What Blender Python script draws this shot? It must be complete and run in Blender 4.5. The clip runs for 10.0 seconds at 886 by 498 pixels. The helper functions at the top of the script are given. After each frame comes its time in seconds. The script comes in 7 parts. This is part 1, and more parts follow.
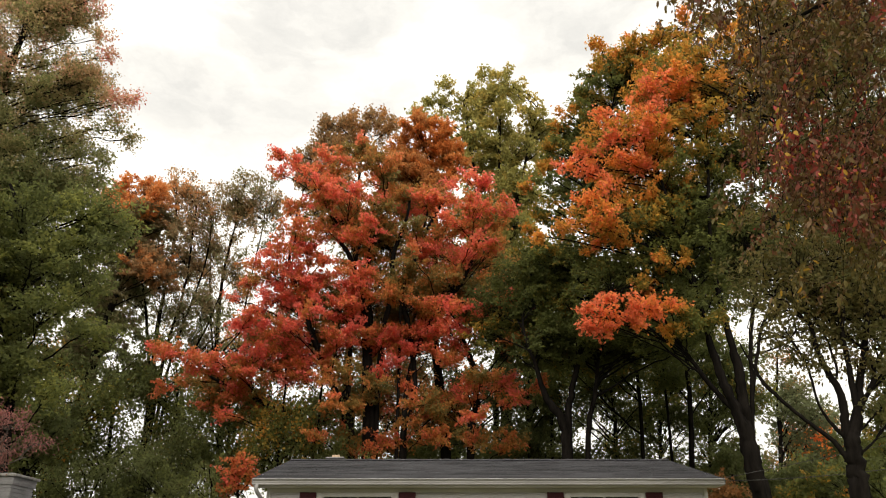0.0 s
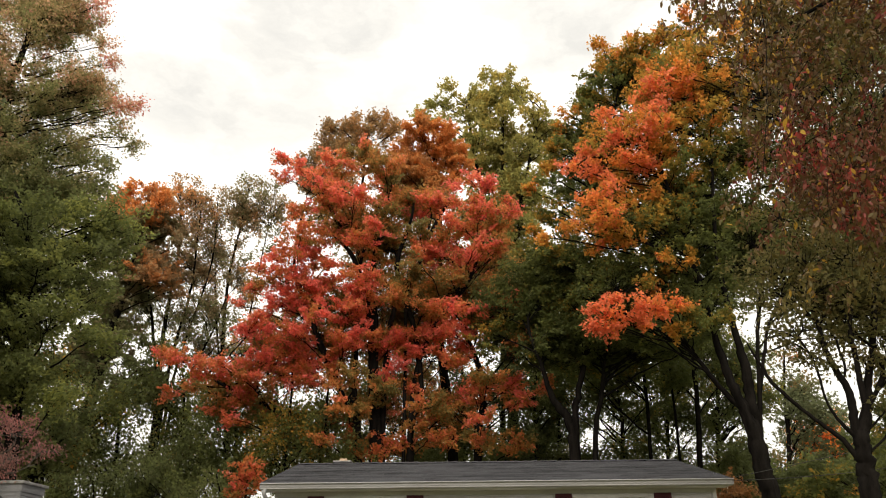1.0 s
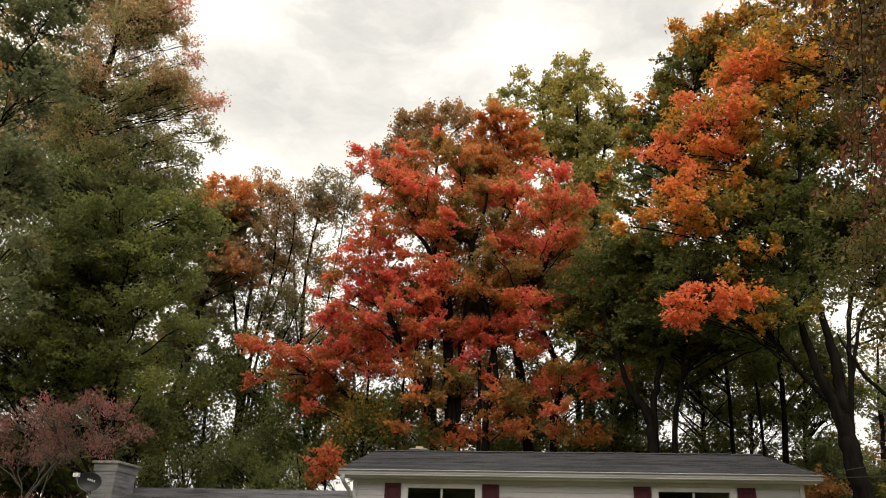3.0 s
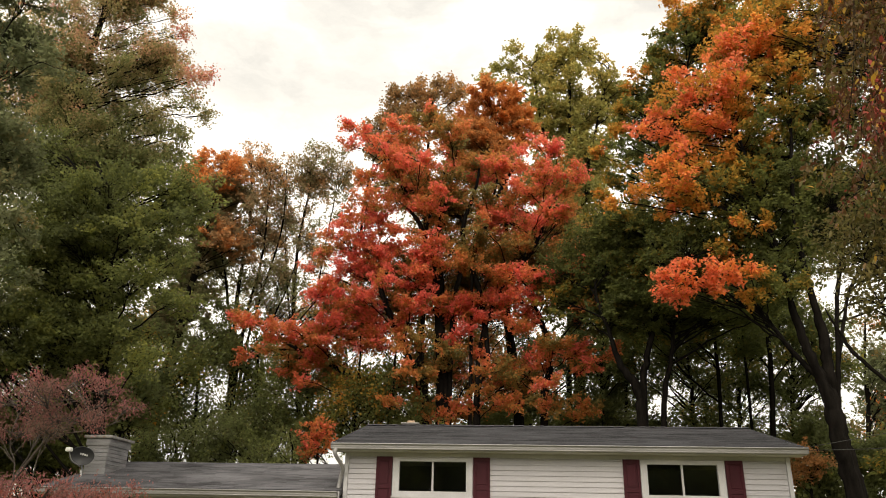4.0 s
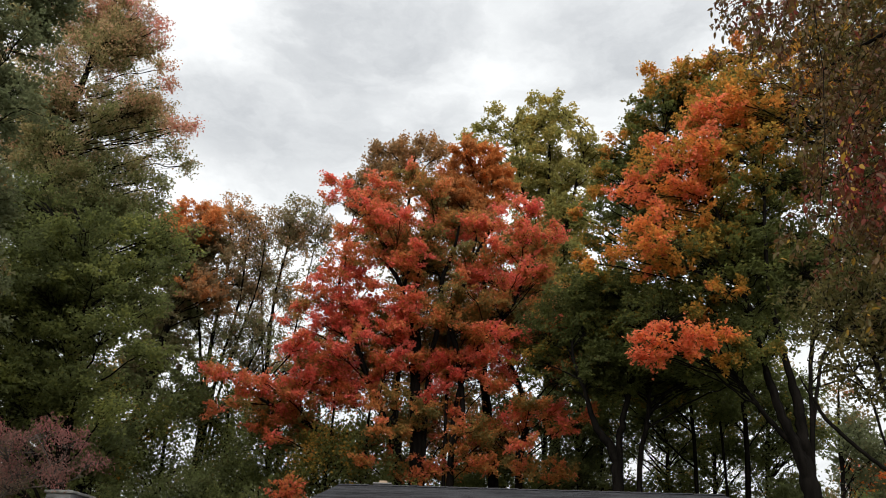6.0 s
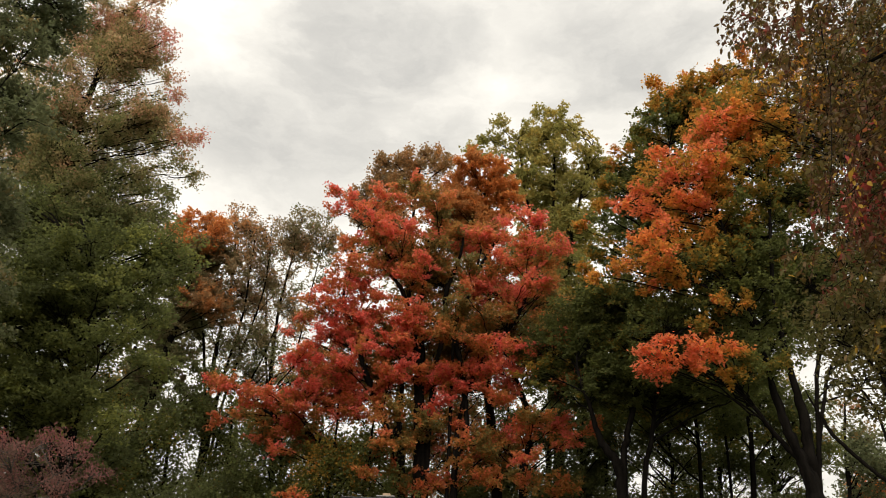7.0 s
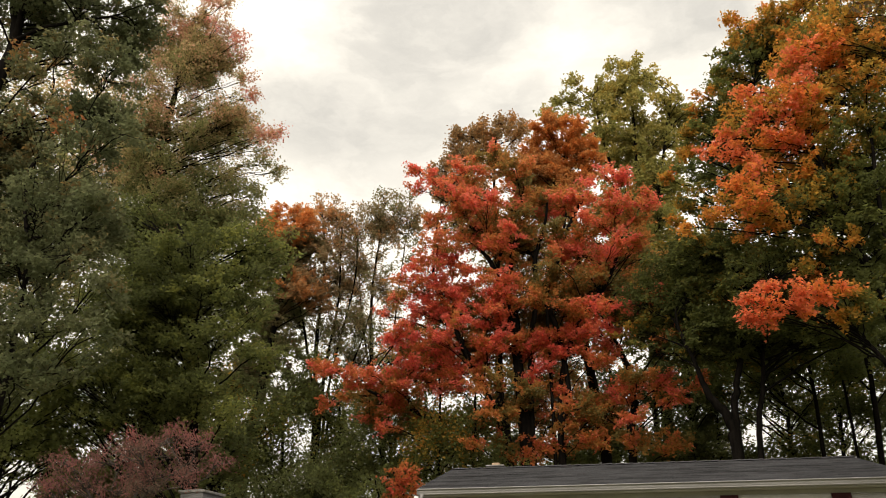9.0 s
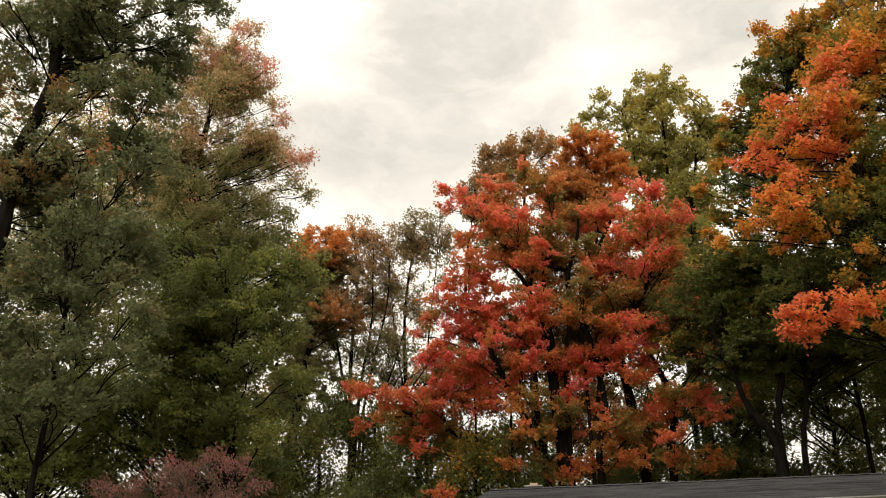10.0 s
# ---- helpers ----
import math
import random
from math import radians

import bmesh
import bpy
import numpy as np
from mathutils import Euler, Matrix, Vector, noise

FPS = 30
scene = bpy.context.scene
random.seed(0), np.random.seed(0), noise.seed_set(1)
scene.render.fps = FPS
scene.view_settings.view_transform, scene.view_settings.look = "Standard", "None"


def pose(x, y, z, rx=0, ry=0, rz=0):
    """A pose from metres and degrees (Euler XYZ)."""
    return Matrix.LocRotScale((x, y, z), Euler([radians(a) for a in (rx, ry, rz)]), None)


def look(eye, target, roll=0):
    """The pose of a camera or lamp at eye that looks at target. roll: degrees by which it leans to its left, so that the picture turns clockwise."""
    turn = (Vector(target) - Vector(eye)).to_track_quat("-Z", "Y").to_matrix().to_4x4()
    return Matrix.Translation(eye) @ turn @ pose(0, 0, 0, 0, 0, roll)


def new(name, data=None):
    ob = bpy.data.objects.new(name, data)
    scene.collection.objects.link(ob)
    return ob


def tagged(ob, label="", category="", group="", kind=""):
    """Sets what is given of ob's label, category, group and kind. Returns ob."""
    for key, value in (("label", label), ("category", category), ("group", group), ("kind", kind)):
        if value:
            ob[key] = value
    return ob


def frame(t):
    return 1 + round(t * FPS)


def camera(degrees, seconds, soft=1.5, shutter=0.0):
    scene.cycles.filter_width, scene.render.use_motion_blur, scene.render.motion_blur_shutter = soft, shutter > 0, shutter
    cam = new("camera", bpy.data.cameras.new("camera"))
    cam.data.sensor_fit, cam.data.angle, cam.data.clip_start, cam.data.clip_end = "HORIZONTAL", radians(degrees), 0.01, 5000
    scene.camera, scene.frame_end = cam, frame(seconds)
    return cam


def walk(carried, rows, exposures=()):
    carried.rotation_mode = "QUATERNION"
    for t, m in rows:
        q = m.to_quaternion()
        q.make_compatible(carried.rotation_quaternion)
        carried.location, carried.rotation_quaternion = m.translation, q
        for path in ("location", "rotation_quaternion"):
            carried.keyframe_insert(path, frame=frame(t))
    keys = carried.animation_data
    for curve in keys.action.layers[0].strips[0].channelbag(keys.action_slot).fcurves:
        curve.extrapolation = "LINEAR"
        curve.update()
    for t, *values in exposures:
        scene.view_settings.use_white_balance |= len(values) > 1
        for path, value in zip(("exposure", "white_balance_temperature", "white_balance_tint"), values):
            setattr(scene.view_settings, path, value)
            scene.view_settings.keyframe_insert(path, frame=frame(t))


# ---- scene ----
def aim(x, y, z, yaw, pitch, roll):
    """A camera pose: heading to the left of +y, upward pitch and lean, in degrees."""
    return pose(x, y, z, 90 + pitch, 0, yaw) @ pose(0, 0, 0, 0, 0, roll)


# ---- camera ----
cam = camera(61.49, 10.0, soft=0.95, shutter=0.3)
walk(cam, [
    (0.0, aim(0.000, 0.000, 1.600, 0.00, 24.00, 0.00)),
    (0.5, aim(-0.004, 0.008, 1.605, -0.50, 22.26, -0.39)),
    (1.0, aim(-0.011, 0.003, 1.613, 0.36, 24.15, -0.58)),
    (1.5, aim(-0.018, 0.000, 1.623, 1.76, 25.26, 0.62)),
    (2.0, aim(-0.028, -0.002, 1.625, 3.95, 25.73, 1.12)),
    (2.5, aim(-0.034, -0.003, 1.615, 6.22, 24.95, 1.57)),
    (2.7, aim(-0.031, -0.001, 1.615, 6.64, 24.36, 1.57)),
    (3.8, aim(-0.019, 0.008, 1.614, 6.01, 21.44, 1.57)),
    (4.0, aim(-0.017, 0.010, 1.614, 5.81, 21.46, 1.33)),
    (4.5, aim(-0.018, 0.004, 1.622, 5.49, 22.78, 1.19)),
    (5.0, aim(-0.019, -0.007, 1.628, 5.27, 24.38, 1.55)),
    (5.5, aim(-0.019, -0.015, 1.630, 4.50, 25.26, 1.83)),
    (5.7, aim(-0.021, -0.016, 1.632, 4.31, 25.43, 1.98)),
    (6.8, aim(-0.032, -0.021, 1.649, 4.03, 26.70, 2.52)),
    (7.0, aim(-0.033, -0.022, 1.652, 4.55, 26.67, 2.65)),
    (7.5, aim(-0.032, -0.019, 1.649, 6.19, 26.18, 2.19)),
    (8.0, aim(-0.028, -0.016, 1.648, 7.67, 25.19, 1.54)),
    (8.5, aim(-0.022, -0.015, 1.647, 9.59, 24.30, 0.72)),
    (9.0, aim(-0.040, -0.005, 1.656, 11.77, 24.36, -0.08)),
    (9.5, aim(-0.041, -0.001, 1.672, 13.22, 24.55, -0.76)),
    (10.0, aim(-0.057, -0.003, 1.683, 14.41, 25.80, -0.35)),
], exposures=[
    (0.0, 1.05, 7150, 10), (1.5, 1.10, 7200, 10), (2.0, 1.00, 7150, 10), (2.5, 0.80, 7100, 10), (4.0, 1.10, 7450, 10),
    (4.5, 1.10, 6450, 10), (5.5, 0.75, 6200, 10), (7.0, 0.65, 7150, 10), (8.0, 0.75, 7350, 10), (10.0, 0.83, 7600, 10),
])

# ---- light: a bright overcast sky and a veiled sun ----
SUN_UP, SUN_TURN = 37.0, 186.0
world = bpy.data.worlds.new("sky")
scene.world = world
world.use_nodes = True
wn, wl = world.node_tree.nodes, world.node_tree.links
wn.clear()


def sky_math(operation, a, b=None):
    """A math node of the sky's tree: numbers or sockets in, a socket out."""
    node = wn.new("ShaderNodeMath")
    node.operation = operation
    for k, v in enumerate((a, b)):
        if isinstance(v, (int, float)):
            node.inputs[k].default_value = v
        elif v is not None:
            wl.new(v, node.inputs[k])
    return node.outputs[0]


def sky_noise(vector, scale, detail, rough):
    node = wn.new("ShaderNodeTexNoise")
    node.inputs["Scale"].default_value, node.inputs["Detail"].default_value, node.inputs["Roughness"].default_value = scale, detail, rough
    wl.new(vector, node.inputs["Vector"])
    return node.outputs


sky = wn.new("ShaderNodeTexSky")
sky.sky_type, sky.sun_disc = 'NISHITA', False
sky.sun_elevation, sky.sun_rotation = radians(SUN_UP), radians(SUN_TURN)
sky.air_density, sky.dust_density = 1.0, 3.0
wco = wn.new("ShaderNodeTexCoord")
wmap = wn.new("ShaderNodeMapping")
wmap.inputs["Scale"].default_value = (1.0, 1.0, 2.0)
wl.new(wco.outputs["Generated"], wmap.inputs["Vector"])
# billows: the way of sight, bent by a noise, so that cloud edges curl
bend = wn.new("ShaderNodeVectorMath")
bend.operation = 'MULTIPLY_ADD'
bend.inputs[1].default_value = (0.34, 0.34, 0.34)
wl.new(sky_noise(wmap.outputs["Vector"], 3.4, 7.0, 0.58)["Color"], bend.inputs[0])
wl.new(wmap.outputs["Vector"], bend.inputs[2])
# dark undersides of single clouds: heading, reach and depth of each
CLOUDS = (
    ((-0.291, 0.775, 0.561), 0.21, 0.66), ((-0.174, 0.716, 0.676), 0.21, 0.70), ((0.149, 0.735, 0.662), 0.23, 0.70),
    ((-0.119, 0.813, 0.570), 0.16, 0.55), ((-0.233, 0.744, 0.627), 0.17, 0.60), ((-0.42, 0.68, 0.60), 0.17, 0.40),
    ((0.02, 0.66, 0.75), 0.22, 0.55), ((0.42, 0.66, 0.62), 0.25, 0.45),
)
dark = None
for (cx, cy, cz), reach, depth in CLOUDS:
    gap = wn.new("ShaderNodeVectorMath")
    gap.operation = 'DISTANCE'
    gap.inputs[1].default_value = (cx + 0.17, cy + 0.17, 2.0 * cz + 0.17)
    wl.new(bend.outputs["Vector"], gap.inputs[0])
    near = wn.new("ShaderNodeMapRange")
    near.interpolation_type = 'SMOOTHSTEP'
    near.inputs["From Min"].default_value, near.inputs["From Max"].default_value = reach * 1.45, 0.0
    near.inputs["To Max"].default_value = depth
    wl.new(gap.outputs["Value"], near.inputs["Value"])
    dark = near.outputs["Result"] if dark is None else sky_math('MAXIMUM', dark, near.outputs["Result"])
soft_grey = wn.new("ShaderNodeMapRange")
soft_grey.inputs["From Min"].default_value, soft_grey.inputs["From Max"].default_value = 0.50, 0.74
soft_grey.inputs["To Max"].default_value = 0.55
wl.new(sky_noise(wmap.outputs["Vector"], 2.6, 6.0, 0.55)["Fac"], soft_grey.inputs["Value"])
wisps = wn.new("ShaderNodeMapRange")
wisps.inputs["From Min"].default_value, wisps.inputs["From Max"].default_value = 0.40, 0.68
wisps.inputs["To Min"].default_value, wisps.inputs["To Max"].default_value = 0.06, -0.14
wl.new(sky_noise(bend.outputs["Vector"], 7.0, 6.0, 0.6)["Fac"], wisps.inputs["Value"])
shade = sky_math('MINIMUM', 1.0, sky_math('MAXIMUM', 0.0, sky_math('ADD', sky_math('MAXIMUM', dark, soft_grey.outputs["Result"]), wisps.outputs["Result"])))
cloud = wn.new("ShaderNodeValToRGB")
cloud.color_ramp.elements[0].position, cloud.color_ramp.elements[0].color = 0.0, (0.44, 0.44, 0.425, 1)
cloud.color_ramp.elements[1].position, cloud.color_ramp.elements[1].color = 0.8, (0.178, 0.182, 0.184, 1)
wl.new(shade, cloud.inputs["Fac"])
dim = wn.new("ShaderNodeVectorMath")
dim.operation = 'SCALE'
dim.inputs["Scale"].default_value = 0.08
wl.new(sky.outputs["Color"], dim.inputs[0])
veil = wn.new("ShaderNodeMix")
veil.data_type, veil.inputs["Factor"].default_value = 'RGBA', 0.92
wl.new(dim.outputs["Vector"], veil.inputs["A"])
wl.new(cloud.outputs["Color"], veil.inputs["B"])
# an overcast sky is about three times as bright overhead as at the horizon
height = wn.new("ShaderNodeSeparateXYZ")
wl.new(wco.outputs["Generated"], height.inputs["Vector"])
rise = wn.new("ShaderNodeMapRange")
rise.inputs["From Min"].default_value, rise.inputs["From Max"].default_value = 0.0, 1.0
rise.inputs["To Min"].default_value, rise.inputs["To Max"].default_value = 1.25, 2.3
wl.new(height.outputs["Z"], rise.inputs["Value"])
lift = wn.new("ShaderNodeVectorMath")
lift.operation = 'SCALE'
wl.new(veil.outputs["Result"], lift.inputs[0])
wl.new(rise.outputs["Result"], lift.inputs["Scale"])
back = wn.new("ShaderNodeBackground")
back.inputs["Strength"].default_value = 1.0
wout = wn.new("ShaderNodeOutputWorld")
wl.new(lift.outputs["Vector"], back.inputs["Color"])
wl.new(back.outputs["Background"], wout.inputs["Surface"])

sun_data = bpy.data.lights.new("sun", 'SUN')
sun_data.energy, sun_data.angle, sun_data.color = 1.5, radians(70), (1.0, 0.95, 0.88)
sun = new("sun", sun_data)
sun_way = Vector((math.sin(radians(SUN_TURN)) * math.cos(radians(SUN_UP)), math.cos(radians(SUN_TURN)) * math.cos(radians(SUN_UP)), math.sin(radians(SUN_UP))))
sun.matrix_world = look(sun_way * 60, (0, 0, 0))


# ---- materials ----
def nodes_of(name):
    m = bpy.data.materials.new(name)
    m.use_nodes = True
    n, l = m.node_tree.nodes, m.node_tree.links
    return m, n, l, n["Principled BSDF"]


def plain(name, colour, rough, spread=0.12, scale=6.0, fine=60.0, bump=0.15, metal=0.0, stretch=(1, 1, 1), per_object=0.0, per_island=0.0, spec=0.4):
    """A surface with stains at a large scale, grain at a small one and a fine relief."""
    m, n, l, b = nodes_of(name)
    co = n.new("ShaderNodeTexCoord")
    mp = n.new("ShaderNodeMapping")
    mp.inputs["Scale"].default_value = stretch
    big, small = n.new("ShaderNodeTexNoise"), n.new("ShaderNodeTexNoise")
    big.inputs["Scale"].default_value, big.inputs["Detail"].default_value = scale, 6
    small.inputs["Scale"].default_value, small.inputs["Detail"].default_value = fine, 4
    add = n.new("ShaderNodeMath")
    add.operation = 'MULTIPLY_ADD'
    add.inputs[1].default_value = 0.5
    l.new(co.outputs["Object"], mp.inputs["Vector"])
    l.new(mp.outputs["Vector"], big.inputs["Vector"])
    l.new(mp.outputs["Vector"], small.inputs["Vector"])
    l.new(small.outputs["Fac"], add.inputs[0])
    l.new(big.outputs["Fac"], add.inputs[2])
    value = add.outputs[0]
    if per_object or per_island:
        info = n.new("ShaderNodeObjectInfo") if per_object else n.new("ShaderNodeNewGeometry")
        more = n.new("ShaderNodeMath")
        more.operation = 'MULTIPLY_ADD'
        more.inputs[1].default_value = per_object or per_island
        l.new(info.outputs["Random"] if per_object else info.outputs["Random Per Island"], more.inputs[0])
        l.new(value, more.inputs[2])
        value = more.outputs[0]
    ramp = n.new("ShaderNodeValToRGB")
    extra = (per_object or per_island)
    ramp.color_ramp.elements[0].position, ramp.color_ramp.elements[1].position = 0.45, min(1.0, 1.05 + extra)
    ramp.color_ramp.elements[0].color = (*[max(0, c * (1 - spread * 2)) for c in colour], 1)
    ramp.color_ramp.elements[1].color = (*[min(1, c * (1 + spread * 2)) for c in colour], 1)
    l.new(value, ramp.inputs["Fac"])
    l.new(ramp.outputs["Color"], b.inputs["Base Color"])
    bp = n.new("ShaderNodeBump")
    bp.inputs["Strength"].default_value, bp.inputs["Distance"].default_value = bump, 0.01
    l.new(add.outputs[0], bp.inputs["Height"])
    l.new(bp.outputs["Normal"], b.inputs["Normal"])
    b.inputs["Roughness"].default_value, b.inputs["Metallic"].default_value = rough, metal
    b.inputs["Specular IOR Level"].default_value = spec
    return m


def foliage(name, stops, through_light=0.68, gloss=0.12, rough=0.55):
    """Leaves: colour by a turn value, for season and for canopy shade in the understory, light partly passing through
    the blade.
    """
    m, n, l, b = nodes_of(name)
    at = n.new("ShaderNodeAttribute")
    at.attribute_name = "turn"
    ramp = n.new("ShaderNodeValToRGB")
    ramp.color_ramp.elements.remove(ramp.color_ramp.elements[0])
    for k, (at_x, colour) in enumerate(stops):
        e = ramp.color_ramp.elements[0] if k == 0 else ramp.color_ramp.elements.new(at_x)
        e.position, e.color = at_x, (*colour, 1)
    geo = n.new("ShaderNodeNewGeometry")
    light = n.new("ShaderNodeMapRange")
    light.inputs["To Min"].default_value, light.inputs["To Max"].default_value = 0.98, 1.55
    hsv = n.new("ShaderNodeHueSaturation")
    l.new(at.outputs["Fac"], ramp.inputs["Fac"])
    l.new(geo.outputs["Random Per Island"], light.inputs["Value"])
    l.new(light.outputs["Result"], hsv.inputs["Value"])
    l.new(ramp.outputs["Color"], hsv.inputs["Color"])
    l.new(hsv.outputs["Color"], b.inputs["Base Color"])
    b.inputs["Roughness"].default_value, b.inputs["Specular IOR Level"].default_value = rough, gloss
    tr = n.new("ShaderNodeBsdfTranslucent")
    mix = n.new("ShaderNodeMixShader")
    mix.inputs["Fac"].default_value = through_light
    l.new(hsv.outputs["Color"], tr.inputs["Color"])
    l.new(b.outputs["BSDF"], mix.inputs[1])
    l.new(tr.outputs["BSDF"], mix.inputs[2])
    l.new(mix.outputs["Shader"], n["Material Output"].inputs["Surface"])
    return m


# Far darker than real bark: canopy shade on the trunks is in the colour.
BARK = plain("shade_darkened_bark", (0.0065, 0.0055, 0.0047), 0.95, 0.4, 3.0, 26.0, 0.9, stretch=(3, 3, 0.6), spec=0.05)
BARK_GREY = plain("grey_bark", (0.055, 0.046, 0.04), 0.9, 0.3, 3.0, 26.0, 0.8, stretch=(3, 3, 0.6), spec=0.2)
GRASS = plain("lawn", (0.13, 0.125, 0.055), 0.95, 0.3, 0.4, 30.0, 0.6, spec=0.2)
SIDING = plain("grey_white_vinyl", (0.305, 0.303, 0.332), 0.55, 0.06, 1.2, 40.0, 0.06, stretch=(0.4, 1, 1), per_object=0.15)
WHITE_TRIM = plain("white_trim_paint", (0.345, 0.348, 0.37), 0.5, 0.07, 2.0, 30.0, 0.06)
# Greyer than white aluminium: the shade on the gutter face is in this colour.
GUTTER = plain("white_aluminium_in_shade", (0.20, 0.20, 0.205), 0.4, 0.12, 2.0, 30.0, 0.05, stretch=(0.3, 1, 3))
SOFFIT = plain("soffit_panel", (0.40, 0.39, 0.385), 0.7, 0.08, 2.0, 30.0, 0.05)
SHUTTER = plain("burgundy_paint", (0.038, 0.006, 0.011), 0.6, 0.14, 4.0, 50.0, 0.08, spec=0.15)
SHINGLE = plain("asphalt_shingle", (0.020, 0.0205, 0.023), 0.95, 0.8, 1.1, 55.0, 0.8, stretch=(0.45, 2.6, 1), per_island=0.22, spec=0.25)
SHINGLE_OBJECT = plain("asphalt_shingle_tab", (0.030, 0.030, 0.033), 0.95, 0.28, 2.5, 120.0, 0.8, per_object=0.5, spec=0.25)
WING_SHINGLE = plain("grey_asphalt_shingle", (0.056, 0.056, 0.062), 0.95, 0.6, 0.9, 70.0, 0.8, stretch=(0.6, 1.4, 1), per_island=0.2, spec=0.25)
DARK_ROOM = plain("dark_interior", (0.02, 0.02, 0.022), 0.9, 0.1)
CHASE = plain("weathered_grey_boards", (0.15, 0.15, 0.158), 0.8, 0.3, 4.0, 40.0, 0.4, stretch=(0.5, 0.5, 3), per_object=0.3)
CAP = plain("pale_cap", (0.22, 0.215, 0.21), 0.8, 0.35, 5.0, 50.0, 0.2)
CLAY = plain("clay_flue", (0.40, 0.29, 0.20), 0.8, 0.15, 8.0, 60.0, 0.3)
DISH_GREY = plain("dark_grey_enamel", (0.035, 0.037, 0.042), 0.45, 0.1, 5.0, 60.0, 0.05)
PALE_PLASTIC = plain("pale_plastic", (0.70, 0.70, 0.70), 0.45, 0.06, 5.0, 60.0, 0.05)
METAL = plain("galvanised_steel", (0.42, 0.42, 0.43), 0.45, 0.1, 8.0, 60.0, 0.1, metal=0.8)
CABLE = plain("black_cable", (0.02, 0.02, 0.02), 0.6, 0.1)
CONCRETE = plain("foundation_block", (0.32, 0.31, 0.29), 0.9, 0.15, 3.0, 50.0, 0.4)

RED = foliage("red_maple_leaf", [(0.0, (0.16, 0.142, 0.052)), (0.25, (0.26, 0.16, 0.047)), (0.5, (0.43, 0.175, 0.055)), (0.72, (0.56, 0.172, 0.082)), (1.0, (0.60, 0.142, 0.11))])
# The dark low end is also the shaded leaf tone of understory trees.
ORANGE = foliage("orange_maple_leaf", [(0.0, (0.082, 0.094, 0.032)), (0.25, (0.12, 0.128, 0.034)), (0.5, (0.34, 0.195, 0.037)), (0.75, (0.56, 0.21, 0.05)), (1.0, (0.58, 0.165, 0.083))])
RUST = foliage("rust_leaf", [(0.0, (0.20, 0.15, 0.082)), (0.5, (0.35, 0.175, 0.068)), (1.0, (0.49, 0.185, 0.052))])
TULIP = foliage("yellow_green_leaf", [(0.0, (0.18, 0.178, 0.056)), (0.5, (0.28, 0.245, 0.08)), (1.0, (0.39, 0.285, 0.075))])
# The darker low end carries canopy shade for understory leaves.
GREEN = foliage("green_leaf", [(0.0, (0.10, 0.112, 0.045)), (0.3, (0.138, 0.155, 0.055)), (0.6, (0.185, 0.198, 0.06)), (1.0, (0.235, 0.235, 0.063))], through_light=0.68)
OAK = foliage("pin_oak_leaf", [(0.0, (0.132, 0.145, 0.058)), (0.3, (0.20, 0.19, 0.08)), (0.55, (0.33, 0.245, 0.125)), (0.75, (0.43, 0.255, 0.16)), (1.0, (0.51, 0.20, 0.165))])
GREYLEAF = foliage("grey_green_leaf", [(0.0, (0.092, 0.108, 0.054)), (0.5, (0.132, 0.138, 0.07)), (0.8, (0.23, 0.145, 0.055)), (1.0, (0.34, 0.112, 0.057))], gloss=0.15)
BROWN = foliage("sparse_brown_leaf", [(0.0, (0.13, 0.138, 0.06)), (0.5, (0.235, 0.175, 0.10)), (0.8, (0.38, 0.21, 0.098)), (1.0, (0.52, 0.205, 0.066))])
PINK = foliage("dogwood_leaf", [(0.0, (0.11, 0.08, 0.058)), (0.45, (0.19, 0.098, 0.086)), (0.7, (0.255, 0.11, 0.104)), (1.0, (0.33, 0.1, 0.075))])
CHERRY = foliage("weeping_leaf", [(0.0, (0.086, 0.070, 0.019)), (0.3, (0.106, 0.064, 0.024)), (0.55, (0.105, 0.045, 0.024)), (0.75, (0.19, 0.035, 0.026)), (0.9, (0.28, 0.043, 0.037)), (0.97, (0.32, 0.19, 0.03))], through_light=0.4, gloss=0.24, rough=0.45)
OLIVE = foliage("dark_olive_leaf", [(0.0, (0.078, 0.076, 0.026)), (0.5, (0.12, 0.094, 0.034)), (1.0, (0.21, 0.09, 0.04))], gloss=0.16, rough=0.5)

# ---- building blocks ----
def mesh_object(name, verts, quads, material, parent=None, label="", smooth=False, turn=None):
    """One mesh object from arrays of corners and of faces with equal corner counts."""
    me = bpy.data.meshes.new(name)
    verts, quads = np.asarray(verts, np.float32), np.asarray(quads, np.int32)
    me.vertices.add(len(verts))
    me.vertices.foreach_set("co", verts.ravel())
    me.loops.add(quads.size)
    me.loops.foreach_set("vertex_index", quads.ravel())
    me.polygons.add(len(quads))
    me.polygons.foreach_set("loop_start", np.arange(0, quads.size, quads.shape[1], dtype=np.int32))
    if smooth:
        me.polygons.foreach_set("use_smooth", np.ones(len(quads), bool))
    if turn is not None:
        a = me.attributes.new("turn", 'FLOAT', 'FACE')
        a.data.foreach_set("value", np.asarray(turn, np.float32))
    me.update(calc_edges=True)
    me.materials.append(material)
    ob = new(name, me)
    ob.parent = parent
    if label:
        tagged(ob, label)
    return ob


def part(name, bm, material, parent=None, label=""):
    """Link a bmesh as one mesh object under a thing or a part."""
    me = bpy.data.meshes.new(name)
    bm.to_mesh(me)
    bm.free()
    me.materials.append(material)
    ob = new(name, me)
    ob.parent = parent
    if label:
        tagged(ob, label)
    return ob


